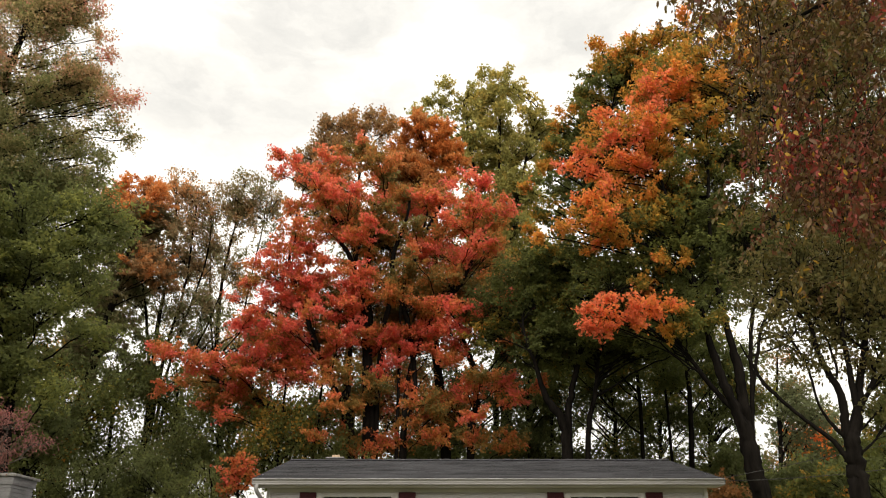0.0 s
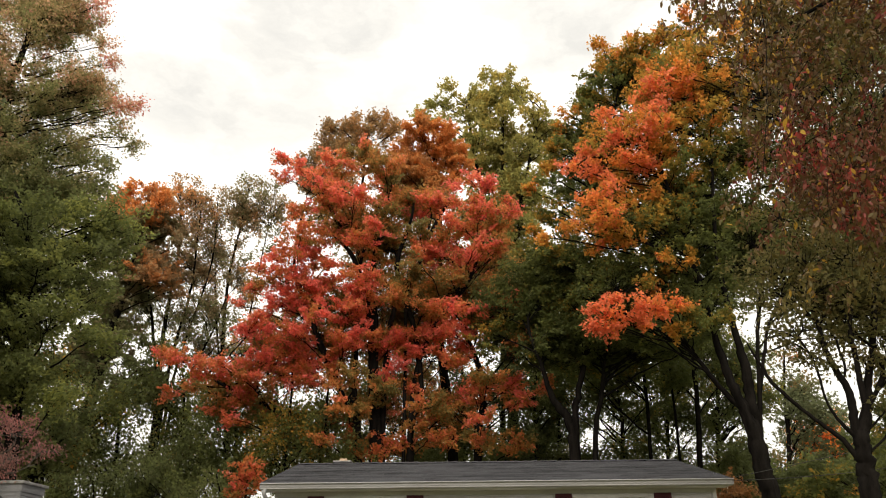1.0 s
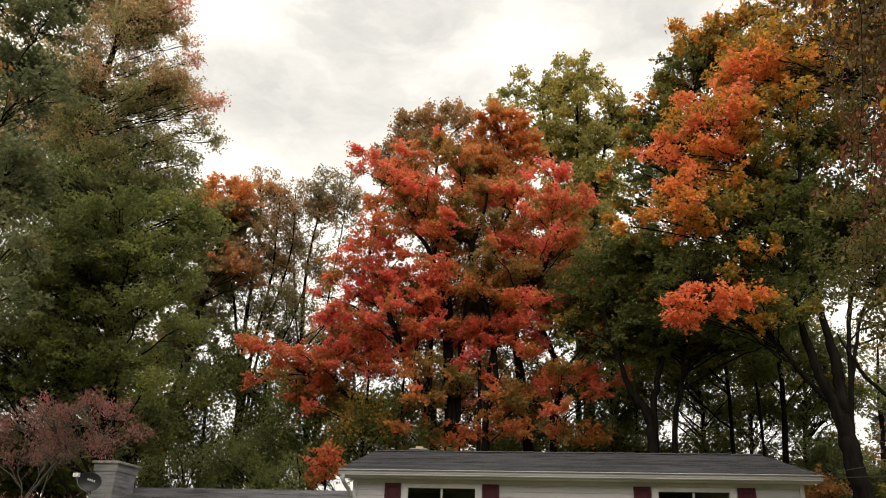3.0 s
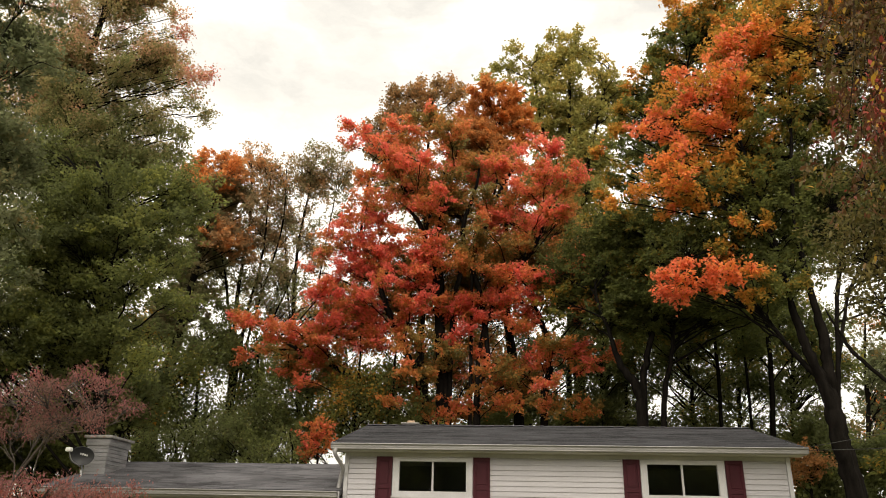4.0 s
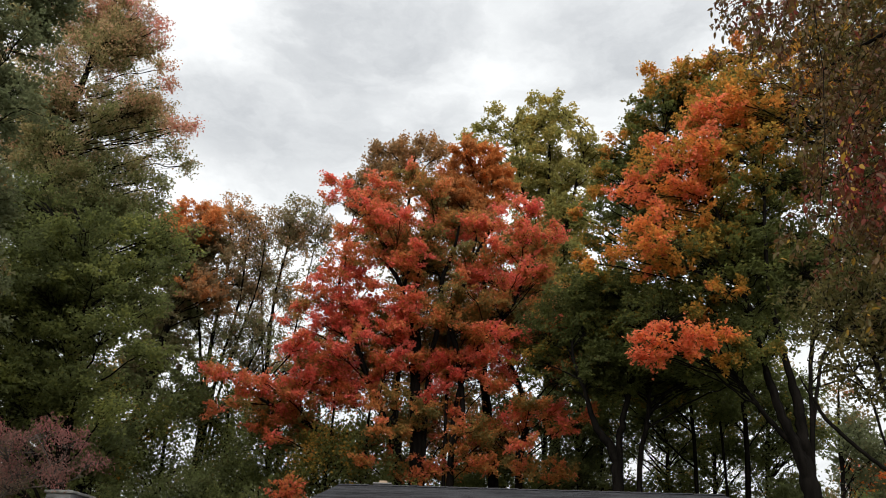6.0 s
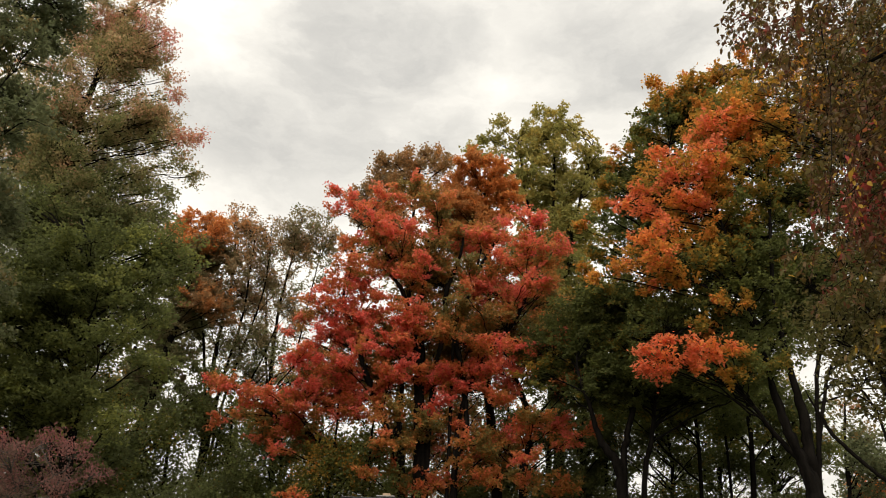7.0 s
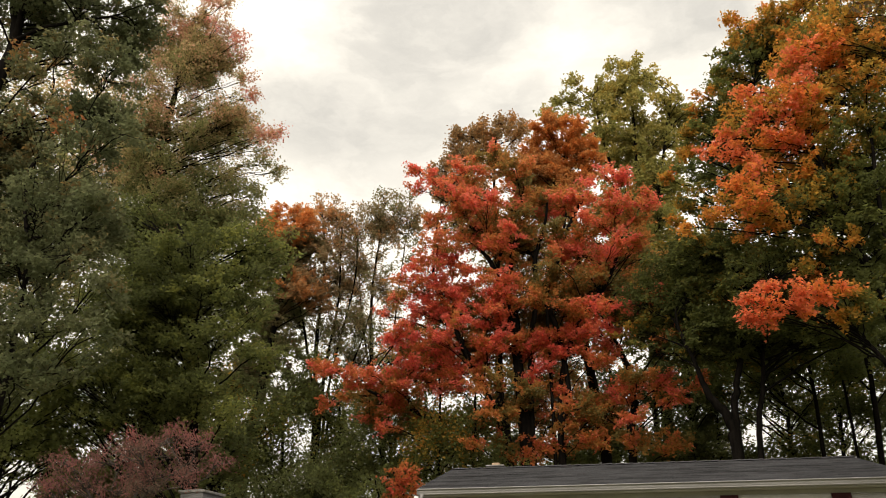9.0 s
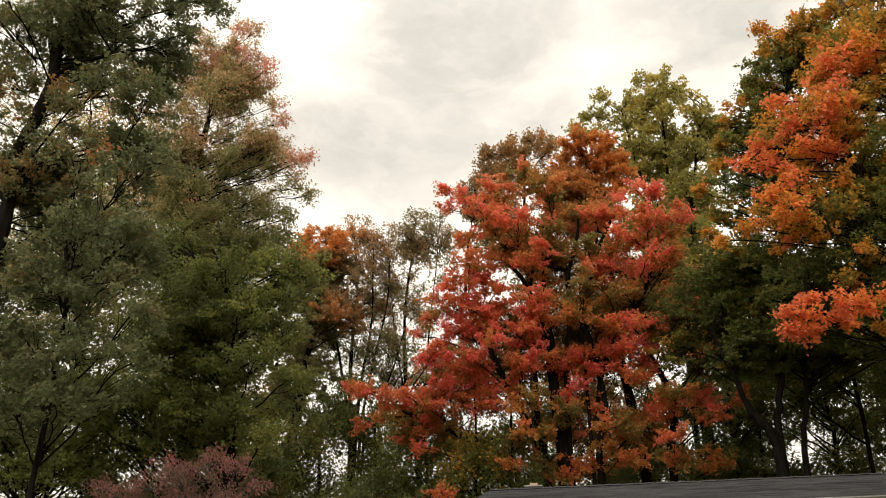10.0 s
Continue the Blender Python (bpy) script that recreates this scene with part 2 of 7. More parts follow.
def box(bm, x0, x1, y0, y1, z0, z1, bevel=0.0):
    m = Matrix.Translation(((x0 + x1) / 2, (y0 + y1) / 2, (z0 + z1) / 2)) @ Matrix.Diagonal((x1 - x0, y1 - y0, z1 - z0, 1))
    made = bmesh.ops.create_cube(bm, size=1.0, matrix=m)["verts"]
    if bevel:
        edges = {e for v in made for e in v.link_edges}
        bmesh.ops.bevel(bm, geom=list(edges), offset=bevel, segments=2, affect='EDGES', profile=0.5)
    return bm


def boxed(x0, x1, y0, y1, z0, z1, bevel=0.0):
    return box(bmesh.new(), x0, x1, y0, y1, z0, z1, bevel)


def tubes(lines, radii, sides):
    """Tapered tubes along many polylines of the same count: (n, m, 3) places and (n, m) radii."""
    lines, radii = np.asarray(lines, float), np.asarray(radii, float)
    n, m = radii.shape
    along = np.gradient(lines, axis=1)
    along /= np.linalg.norm(along, axis=2, keepdims=True) + 1e-9
    side = np.cross(along, np.array([0.31, 0.95, 0.05]))
    side /= np.linalg.norm(side, axis=2, keepdims=True) + 1e-9
    over = np.cross(along, side)
    ang = np.linspace(0, 2 * np.pi, sides, endpoint=False)
    ring = side[:, :, None] * np.cos(ang)[:, None] + over[:, :, None] * np.sin(ang)[:, None]
    verts = (lines[:, :, None] + ring * radii[:, :, None, None]).reshape(-1, 3)
    i, j, k = np.meshgrid(np.arange(n), np.arange(m - 1), np.arange(sides), indexing="ij")
    a = (i * m + j) * sides + k
    b = (i * m + j) * sides + (k + 1) % sides
    return verts, np.stack([a, b, b + sides, a + sides], -1).reshape(-1, 4)


def unit(v):
    return v / (np.linalg.norm(v, axis=-1, keepdims=True) + 1e-9)


def blades(centres, length, width, normals, ways):
    """Leaf blades, each four corners folded along the midrib and drooping at the tip."""
    n = len(centres)
    across = unit(np.cross(normals, ways))
    ways = unit(np.cross(across, normals))
    length, width = np.broadcast_to(length, n)[:, None], np.broadcast_to(width, n)[:, None]
    stem = centres - ways * length * 0.5
    tip = centres + ways * length * 0.5 - normals * length * 0.12
    left = centres + across * width * 0.5 + normals * width * 0.16 - ways * length * 0.06
    right = centres - across * width * 0.5 + normals * width * 0.16 - ways * length * 0.06
    verts = np.stack([stem, right, tip, left], 1).reshape(-1, 3)
    return verts, np.arange(4 * n).reshape(-1, 4)


def ovals(centres, length, width, normals, ways):
    """Near leaves: six corners each, rounded at the shoulders, pointed at both ends, with a curved blade."""
    n = len(centres)
    across = unit(np.cross(normals, ways))
    ways = unit(np.cross(across, normals))
    length, width = np.broadcast_to(length, n)[:, None], np.broadcast_to(width, n)[:, None]
    ring = []
    for along, side, sag in ((-0.5, 0, -0.03), (-0.2, -0.47, 0.05), (0.17, -0.42, 0.03), (0.5, 0, -0.12), (0.17, 0.42, 0.03), (-0.2, 0.47, 0.05)):
        ring.append(centres + ways * length * along + across * width * side + normals * length * sag)
    return np.stack(ring, 1).reshape(-1, 3), np.arange(6 * n).reshape(-1, 6)


def flakes(centres, length, width, normals, ways):
    """Small leaves of far crowns: three corners each, broad at the stalk and drawn out to the tip."""
    n = len(centres)
    across = unit(np.cross(normals, ways))
    ways = unit(np.cross(across, normals))
    length, width = np.broadcast_to(length, n)[:, None], np.broadcast_to(width, n)[:, None]
    tip = centres + ways * length * 0.62 - normals * length * 0.1
    left = centres + across * width * 0.55 - ways * length * 0.36
    right = centres - across * width * 0.55 - ways * length * 0.36
    return np.stack([left, right, tip], 1).reshape(-1, 3), np.arange(3 * n).reshape(-1, 3)


def curve_between(rng, a, b, rise, steps, wander):
    """A bent line from a to b that sets off upwards."""
    s = np.linspace(0, 1, steps)[:, None]
    span = np.linalg.norm(b - a)
    mid = (a + b) / 2 + np.array([0, 0, rise * span]) + rng.normal(0, wander * span, 3)
    return (1 - s) ** 2 * a + 2 * s * (1 - s) * mid + s ** 2 * b


def smooth_line(points, steps):
    """A Catmull-Rom line through (x, y, z, radius) points."""
    p = np.asarray(points, float)
    p = np.vstack([2 * p[0] - p[1], p, 2 * p[-1] - p[-2]])
    out = []
    for k in range(1, len(p) - 2):
        for s in np.linspace(0, 1, steps, endpoint=False):
            out.append(0.5 * (2 * p[k] + (p[k + 1] - p[k - 1]) * s + (2 * p[k - 1] - 5 * p[k] + 4 * p[k + 1] - p[k + 2]) * s ** 2
                              + (3 * p[k] - p[k - 1] - 3 * p[k + 1] + p[k + 2]) * s ** 3))
    out.append(p[-2])
    out = np.array(out)
    out[:, 3] = np.maximum(out[:, 3], 0.008)
    return out


tree_count = 0


def tree(name, label, category, material, trunks, boughs, fill=(), leaf=0.15, sprays=9, per=80, spray=0.75, flat=0.22, squash=0.8,
         spread=0.16, bark=None, shell=0.45, group="", tilt=0.55, slim=0.85, limb_r=0.045, droop=0.5, upright=0.12, inner=0.25, lift=0.35, facing=0.5, thin=0.65, reach=0.75, fine=True):
    """A tree: trunks as lines of (x, y, z, radius), a limb to every bough, twigs, and sprays of separate leaves.
    boughs: x, y, z, radius, leaf turn; fill: clouds of further boughs inside the crown.
    A spray is a tilted fan of leaves that reaches out and up from its twig."""
    global tree_count
    tree_count += 1
    rng = np.random.default_rng(100 + tree_count)
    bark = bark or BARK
    foot = trunks[0][0]
    thing = new(name)
    thing.location = (foot[0], foot[1], 0)
    origin = np.array([foot[0], foot[1], 0.0])
    tagged(thing, label, category, group)
    lines = []
    for k, t in enumerate(trunks):
        line = smooth_line(t, 7)
        thick = line[:, 3:4]
        line[:, :3] += rng.normal(0, 0.06, (len(line), 3)) * np.minimum(thick * 2, 0.3) * (np.arange(len(line))[:, None] > 0)
        along = np.linspace(0, 1, len(line))
        for axis in (0, 1):
            sway = 0.17 * np.sin(along * rng.uniform(4, 9) + rng.random() * 6) + 0.07 * np.sin(along * rng.uniform(12, 20) + rng.random() * 6)
            line[:, axis] += sway * along * min(1.0, 3 * thick.max() + 0.3)
        lines.append(line)
        sides = 22 if thick.max() > 0.12 else 8
        v, q = tubes(line[None, :, :3] - origin, line[None, :, 3], sides)
        if sides > 8:  # furrowed bark and swellings
            core = np.repeat(line[:, :3] - origin, sides, axis=0)
            ridge = np.tile(rng.normal(0, 0.07, sides), len(line)) + rng.normal(0, 0.05, len(v)) + np.repeat(rng.normal(0, 0.05, len(line)), sides)
            v = core + (v - core) * (1 + ridge)[:, None]
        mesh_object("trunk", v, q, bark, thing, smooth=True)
    named = len(boughs)
    all_boughs = [tuple(b) for b in boughs]
    for x, y, z, rx, rz, n, r, turn in fill:
        for _ in range(n):
            d = unit(rng.normal(size=3)) * rng.random() ** 0.45
            all_boughs.append((x + d[0] * rx, y + d[1] * min(rx, 3.5), z + d[2] * rz, r * rng.uniform(0.75, 1.25), turn + rng.normal(0, 0.08)))
    stem = np.vstack(lines)
    minor, minor_r, twig_lines, twig_radii, leaf_at, leaf_up, leaf_turn = [], [], [], [], [], [], []
    for b, (x, y, z, r, turn) in enumerate(all_boughs):
        c = np.array([x, y, z])
        gap = np.linalg.norm(stem[:, :2] - c[:2], axis=1)
        want = c[2] - reach * gap - 0.3 * r
        k = int(np.argmin(np.abs(stem[:, 2] - want) + 0.35 * gap))
        a = stem[k, :3]
        span = np.linalg.norm(c - a)
        line = curve_between(rng, a, c, upright, 9, 0.06)
        line[1:-1] += rng.normal(0, 0.012 * span, (7, 3))
        r0 = min(stem[k, 3] * 0.6, limb_r * (0.35 + span / 6))
        if b < named:
            v, q = tubes(line[None] - origin, np.linspace(r0, 0.012, 9)[None], 7)
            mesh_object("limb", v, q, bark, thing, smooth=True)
        else:
            minor.append(line)
            minor_r.append(np.linspace(r0, 0.012, 9))
        m = max(4, int(round(sprays * r * r)))
        d = unit(rng.normal(size=(m, 3)))
        d[:, 2] = np.where(d[:, 2] < -0.6, -d[:, 2], d[:, 2])
        far = (shell + (1 - shell) * rng.random(m) ** 0.6) * rng.uniform(0.8, 1.1, m)
        at = c + d * far[:, None] * np.array([1.05, 1.0, squash]) * r
        root = line[rng.integers(4, 9, m)]
        bend = (root + at) / 2 + rng.normal(0, 0.08 * r, (m, 3)) + np.array([0, 0, -0.06 * r])
        out = unit(d * np.array([1, 1, 0.6]) + np.array([0, 0, lift]) + rng.normal(0, 0.35, (m, 3)))
        size = spray * rng.uniform(0.6, 1.25, m)
        tip = at + out * size[:, None] * 0.55
        twig_lines.append(np.stack([root, bend, at, tip], 1))
        twig_radii.append(np.tile([0.010, 0.007, 0.004, 0.002], (m, 1)))
        side = unit(np.cross(out, np.array([0, 0, 1.0]) + rng.normal(0, 0.25, (m, 3))))
        up = np.cross(side, out)
        num = rng.poisson(per * (1.0 if b < named else thin) * (size / spray) ** 2, m) + 5
        who = np.repeat(np.arange(m), num)
        n = len(who)
        ang, rad = rng.random(n) * 2 * np.pi, np.sqrt(rng.random(n))
        lobe = 0.72 + 0.28 * np.sin(5 * ang + 7.0 * who)
        u, w = np.cos(ang) * rad * lobe, np.sin(ang) * rad * lobe * 0.72
        h = rng.normal(0, 0.5, n) * flat - 0.18 * (u * u + w * w)
        s = size[who][:, None]
        leaf_at.append(at[who] + (out[who] * u[:, None] + side[who] * w[:, None] + up[who] * h[:, None]) * s)
        leaf_up.append(up[who] + facing * d[who])
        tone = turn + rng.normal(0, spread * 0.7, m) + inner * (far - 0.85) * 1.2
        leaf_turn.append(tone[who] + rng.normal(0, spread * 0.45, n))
    if minor:
        v, q = tubes(np.array(minor) - origin, np.array(minor_r), 6)
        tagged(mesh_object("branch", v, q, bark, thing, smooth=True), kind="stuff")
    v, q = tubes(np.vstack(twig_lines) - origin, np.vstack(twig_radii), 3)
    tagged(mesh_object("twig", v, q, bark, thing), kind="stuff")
    at, up, turn = np.vstack(leaf_at), np.vstack(leaf_up), np.concatenate(leaf_turn)
    n = len(at)
    normals = unit(unit(up) + rng.normal(0, tilt, (n, 3)))
    ways = unit(rng.normal(size=(n, 3)) + np.array([0, 0, -droop]))
    size = leaf * rng.uniform(0.65, 1.25, n)
    v, q = (flakes if fine else blades)(at - origin, size, size * slim, normals, ways)
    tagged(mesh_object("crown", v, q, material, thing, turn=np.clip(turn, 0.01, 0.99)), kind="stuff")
    return thing


# ---- ground ----
rng = np.random.default_rng(7)
bm = bmesh.new()
bmesh.ops.create_grid(bm, x_segments=60, y_segments=60, size=1500)
for v in bm.verts:
    v.co.z = 0.0
part("ground", bm, GRASS)
tagged(bpy.data.objects["ground"], "green autumn lawn round the house", "lawn", kind="structure")

# ---- house: main block and lower wing ----
house = tagged(new("house"), "grey-white sided house with burgundy shutters and dark shingle roof", "house")
WX0, WX1, WY0, WY1 = -3.93, 5.90, 17.42, 24.6
EX0, EX1, EY0, EZ = -4.15, 6.13, 17.0, 3.645
RY, RZ = 20.9, 4.585
WINDOWS = ((-2.66, -1.15), (2.85, 4.35))
GZ0, GZ1 = 2.66, 3.30


def siding_wall(parent, x0, x1, y, z0, z1, step, gaps, material):
    """Lapped boards in front of a wall, cut at the gaps (x0, x1, z0, z1)."""
    cache = {}
    z = z0
    while z < z1 - 0.01:
        h = min(step, z1 - z)
        spans = [(x0, x1)]
        for gx0, gx1, gz0, gz1 in gaps:
            if z + h > gz0 + 0.01 and z < gz1 - 0.01:
                spans = [s for a, b in spans for s in ((a, min(b, gx0)), (max(a, gx1), b)) if s[1] - s[0] > 0.01]
        for a, b in spans:
            key = (round(b - a, 3), round(h, 3))
            if key not in cache:
                bm = bmesh.new()
                w = b - a
                prof = [(0.0, 0.0), (-0.021, 0.0), (-0.023, 0.008), (-0.004, h), (0.0, h)]
                ends = [[bm.verts.new((x, py, pz)) for py, pz in prof] for x in (0, w)]
                for k in range(5):
                    bm.faces.new((ends[0][k], ends[1][k], ends[1][(k + 1) % 5], ends[0][(k + 1) % 5]))
                bm.faces.new(ends[0])
                bm.faces.new(ends[1][::-1])
                bmesh.ops.recalc_face_normals(bm, faces=bm.faces)
                me = bpy.data.meshes.new("siding_board")
                bm.to_mesh(me)
                bm.free()
                me.materials.append(material)
                cache[key] = me
            ob = new("siding_board", cache[key])
            ob.location = (a, y, z)
            ob.parent = parent
        z += step


def slope_box(x0, x1, ya, za, yb, zb, thick):
    """A sloping slab between two level lines, with its top face on them."""
    bm = bmesh.new()
    top = [bm.verts.new(p) for p in ((x0, ya, za), (x1, ya, za), (x1, yb, zb), (x0, yb, zb))]
    low = [bm.verts.new(v.co - Vector((0, 0, thick))) for v in top]
    bm.faces.new(top)
    bm.faces.new(low[::-1])
    for k in range(4):
        bm.faces.new((top[k], low[k], low[(k + 1) % 4], top[(k + 1) % 4]))
    bmesh.ops.recalc_face_normals(bm, faces=bm.faces)
    return bm


def shingle_field(x0, x1, ya, za, yb, zb, seed, tab=0.305, course=0.142):
    """Overlapping three-tab shingles up a slope: corners and faces of all of them."""
    r = np.random.default_rng(seed)
    run = math.hypot(yb - ya, zb - za)
    up = np.array([0, (yb - ya) / run, (zb - za) / run])
    out = np.array([0, -up[2], up[1]])
    verts, quads = [], []
    rows = int(run / course) + 1
    for i in range(rows):
        s0, s1 = i * course, min(run, (i + 1) * course + 0.05)
        x = x0 - tab * r.random()
        while x < x1:
            a, b = max(x, x0) + 0.003, min(x + tab, x1) - 0.003
            x += tab
            if b - a < 0.02:
                continue
            lift, nudge = 0.009 + r.random() * 0.006, r.normal(0, 0.004)
            base = np.array([0, ya, za])
            p = [base + up * (s0 + nudge) + out * lift, base + up * s1 + out * 0.002]
            k = len(verts)
            for xx in (a, b):
                for q in (p[0] - out * 0.008, p[0], p[1]):
                    verts.append(q + np.array([xx, 0, 0]))
            quads += [(k, k + 3, k + 4, k + 1), (k + 1, k + 4, k + 5, k + 2)]
    return verts, quads


def gutter(parent, x0, x1, y, z):
    """A K-profile gutter along x, with its back on y and its rim at z."""
    prof = [(0.0, 0.0), (0.0, -0.125), (-0.078, -0.125), (-0.088, -0.112), (-0.084, -0.098), (-0.092, -0.07), (-0.090, -0.04), (-0.112, -0.022), (-0.138, -0.018), (-0.138, 0.0), (-0.118, 0.0), (-0.104, -0.016), (-0.082, -0.04), (-0.076, -0.112), (-0.006, -0.116), (-0.006, 0.0)]
    bm = bmesh.new()
    ends = [[bm.verts.new((x, y + py, z + pz)) for py, pz in prof] for x in (x0, x1)]
    m = len(prof)
    for k in range(m):
        bm.faces.new((ends[0][k], ends[1][k], ends[1][(k + 1) % m], ends[0][(k + 1) % m]))
    bmesh.ops.recalc_face_normals(bm, faces=bm.faces)
    g = part("gutter", bm, GUTTER, parent, "white aluminium gutter with shade in its face colour")
    # Thin lighter strip: the bright line along the rim is painted in.
    part("rim", boxed(x0 + 0.002, x1 - 0.002, y - 0.142, y - 0.1385, z - 0.010, z + 0.001), WHITE_TRIM, g, "rolled rim with a lighter strip for its highlight")
    for x, w in ((x0, 0.004), (x1 - 0.004, 0.004)):
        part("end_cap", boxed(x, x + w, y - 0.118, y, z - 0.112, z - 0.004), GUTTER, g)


# front wall with window openings, cut as a ring of boxes
bm = bmesh.new()
xs = [WX0 + 0.02, WINDOWS[0][0] - 0.05, WINDOWS[0][1] + 0.05, WINDOWS[1][0] - 0.05, WINDOWS[1][1] + 0.05, WX1 - 0.02]
for k in range(5):
    if k % 2 == 0:
        box(bm, xs[k], xs[k + 1], WY0, WY0 + 0.16, 0.3, 3.5)
    else:
        box(bm, xs[k], xs[k + 1], WY0, WY0 + 0.16, 0.3, GZ0 - 0.05)
        box(bm, xs[k], xs[k + 1], WY0, WY0 + 0.16, GZ1 + 0.05, 3.5)
front = part("front_wall", bm, SIDING, house)
bm = boxed(WX0 + 0.02, WX0 + 0.18, WY0 + 0.162, WY1, 0.3, 3.5)
box(bm, WX1 - 0.18, WX1 - 0.02, WY0 + 0.162, WY1, 0.3, 3.5)
box(bm, WX0 + 0.182, WX1 - 0.182, WY1 - 0.16, WY1, 0.3, 3.5)
part("side_wall", bm, SIDING, house)
part("foundation", boxed(WX0 + 0.05, WX1 - 0.05, WY0 + 0.02, WY1 - 0.02, -0.2, 0.298), CONCRETE, house)
part("room_floor", boxed(WX0 + 0.2, WX1 - 0.2, WY0 + 0.2, WY1 - 0.2, 0.4, 0.5), DARK_ROOM, house)
part("inner_partition", boxed(WX0 + 0.2, WX1 - 0.2, WY0 + 2.2, WY0 + 2.3, 0.52, 3.4), DARK_ROOM, house)
part("room_ceiling", boxed(WX0 + 0.2, WX1 - 0.2, WY0 + 0.17, WY1 - 0.2, 3.42, 3.48), DARK_ROOM, house)
for x0, x1 in ((WX0 + 0.02, WX0 + 0.16), (WX1 - 0.16, WX1 - 0.02)):
    bm = bmesh.new()
    a = [bm.verts.new((x, y, z)) for x in (x0, x1) for y, z in ((WY0 + 0.05, 3.52), (WY1 - 0.05, 3.52), (RY, RZ - 0.16))]
    bm.faces.new(a[:3])
    bm.faces.new(a[3:][::-1])
    for k in range(3):
        bm.faces.new((a[k], a[(k + 1) % 3], a[3 + (k + 1) % 3], a[3 + k]))
    bmesh.ops.recalc_face_normals(bm, faces=bm.faces)
    part("gable", bm, SIDING, house)

for k, x0 in enumerate((WX0, WX1 - 0.09)):
    part("corner_board", boxed(x0, x0 + 0.09, WY0 - 0.045, WY0 - 0.001, 0.3, 3.485, 0.004), WHITE_TRIM, house)
part("frieze_board", boxed(WX0 + 0.092, WX1 - 0.092, WY0 - 0.034, WY0 - 0.001, 3.40, 3.485, 0.003), WHITE_TRIM, house)
gaps = []
for wx0, wx1 in WINDOWS:
    gaps += [(wx0 - 0.16, wx1 + 0.16, GZ0 - 0.13, 3.41)]
siding_wall(front, WX0 + 0.092, WX1 - 0.092, WY0 - 0.001, 0.32, 3.40, 0.1125, gaps, SIDING)

GLASS, gn, gl, gb = nodes_of("window_glass")
gb.inputs["Base Color"].default_value = (0.9, 0.95, 0.95, 1)
gb.inputs["Roughness"].default_value, gb.inputs["IOR"].default_value = 0.02, 1.45
gb.inputs["Transmission Weight"].default_value = 1.0


def shutter(parent, x0, x1, y, z0, z1):
    """A raised-panel shutter: frame, two panels and a middle rail."""
    bm = bmesh.new()
    w = 0.055
    box(bm, x0, x0 + w, y - 0.034, y, z0, z1, 0.004)
    box(bm, x1 - w, x1, y - 0.034, y, z0, z1, 0.004)
    mid = (z0 + z1) / 2
    for a, b in ((z0, z0 + 0.08), (mid - 0.04, mid + 0.04), (z1 - 0.08, z1)):
        box(bm, x0 + w, x1 - w, y - 0.032, y, a, b, 0.003)
    s = part("shutter", bm, SHUTTER, parent, "burgundy raised-panel shutter")
    for a, b in ((z0 + 0.08, mid - 0.04), (mid + 0.04, z1 - 0.08)):
        bm = boxed(x0 + w, x1 - w, y - 0.016, y - 0.002, a, b)
        box(bm, x0 + w + 0.03, x1 - w - 0.03, y - 0.027, y - 0.0165, a + 0.03, b - 0.03, 0.006)
        part("panel", bm, SHUTTER, s)


for wx0, wx1 in WINDOWS:
    win = part("window", boxed(wx0 - 0.04, wx1 + 0.04, WY0 + 0.10, WY0 + 0.13, GZ0 - 0.045, GZ0 - 0.005), WHITE_TRIM, house, "dark two-pane sliding window with white frame")
    bm = bmesh.new()
    for a, b, c, d in ((wx0 - 0.15, wx0 - 0.002, GZ0 - 0.12, 3.395), (wx1 + 0.002, wx1 + 0.15, GZ0 - 0.12, 3.395), (wx0 - 0.002, wx1 + 0.002, GZ1 + 0.002, 3.395), (wx0 - 0.002, wx1 + 0.002, GZ0 - 0.12, GZ0 - 0.002)):
        box(bm, a, b, WY0 - 0.045, WY0 + 0.06, c, d, 0.004)
    part("frame", bm, WHITE_TRIM, win)
    mx = (wx0 + wx1) / 2
    part("mullion", boxed(mx - 0.022, mx + 0.022, WY0 + 0.0, WY0 + 0.05, GZ0, GZ1, 0.003), WHITE_TRIM, win)
    part("sill", boxed(wx0 - 0.17, wx1 + 0.17, WY0 - 0.075, WY0 - 0.047, GZ0 - 0.15, GZ0 - 0.115, 0.004), WHITE_TRIM, win)
    for a, b, dy in ((wx0, mx - 0.023, 0.02), (mx + 0.023, wx1, 0.03)):
        p = part("pane", boxed(a, b, WY0 + dy, WY0 + dy + 0.005, GZ0, GZ1), GLASS, win)
        p.visible_shadow = False
    shutter(house, wx0 - 0.53, wx0 - 0.165, WY0 - 0.034, 2.09, 3.40)
    shutter(house, wx1 + 0.165, wx1 + 0.54, WY0 - 0.034, 2.09, 3.40)

roof = part("roof", slope_box(EX0, EX1, EY0, EZ, RY, RZ, 0.10), SHINGLE, house, "dark weathered asphalt shingle roof")
part("rear_slope", slope_box(EX0, EX1, WY1 + 0.4, EZ, RY + 0.001, RZ, 0.10), SHINGLE, roof)
v, q = shingle_field(EX0 - 0.02, EX1 + 0.02, EY0 - 0.03, EZ + 0.004, RY, RZ + 0.006, 3)
tagged(mesh_object("shingle_field", v, q, SHINGLE, roof), kind="stuff")
part("fascia", boxed(EX0, EX1, EY0 - 0.022, EY0 - 0.001, EZ - 0.155, EZ - 0.012), WHITE_TRIM, house)
part("drip_edge", boxed(EX0 - 0.01, EX1 + 0.01, EY0 - 0.045, EY0 - 0.023, EZ - 0.012, EZ - 0.004), GUTTER, house)
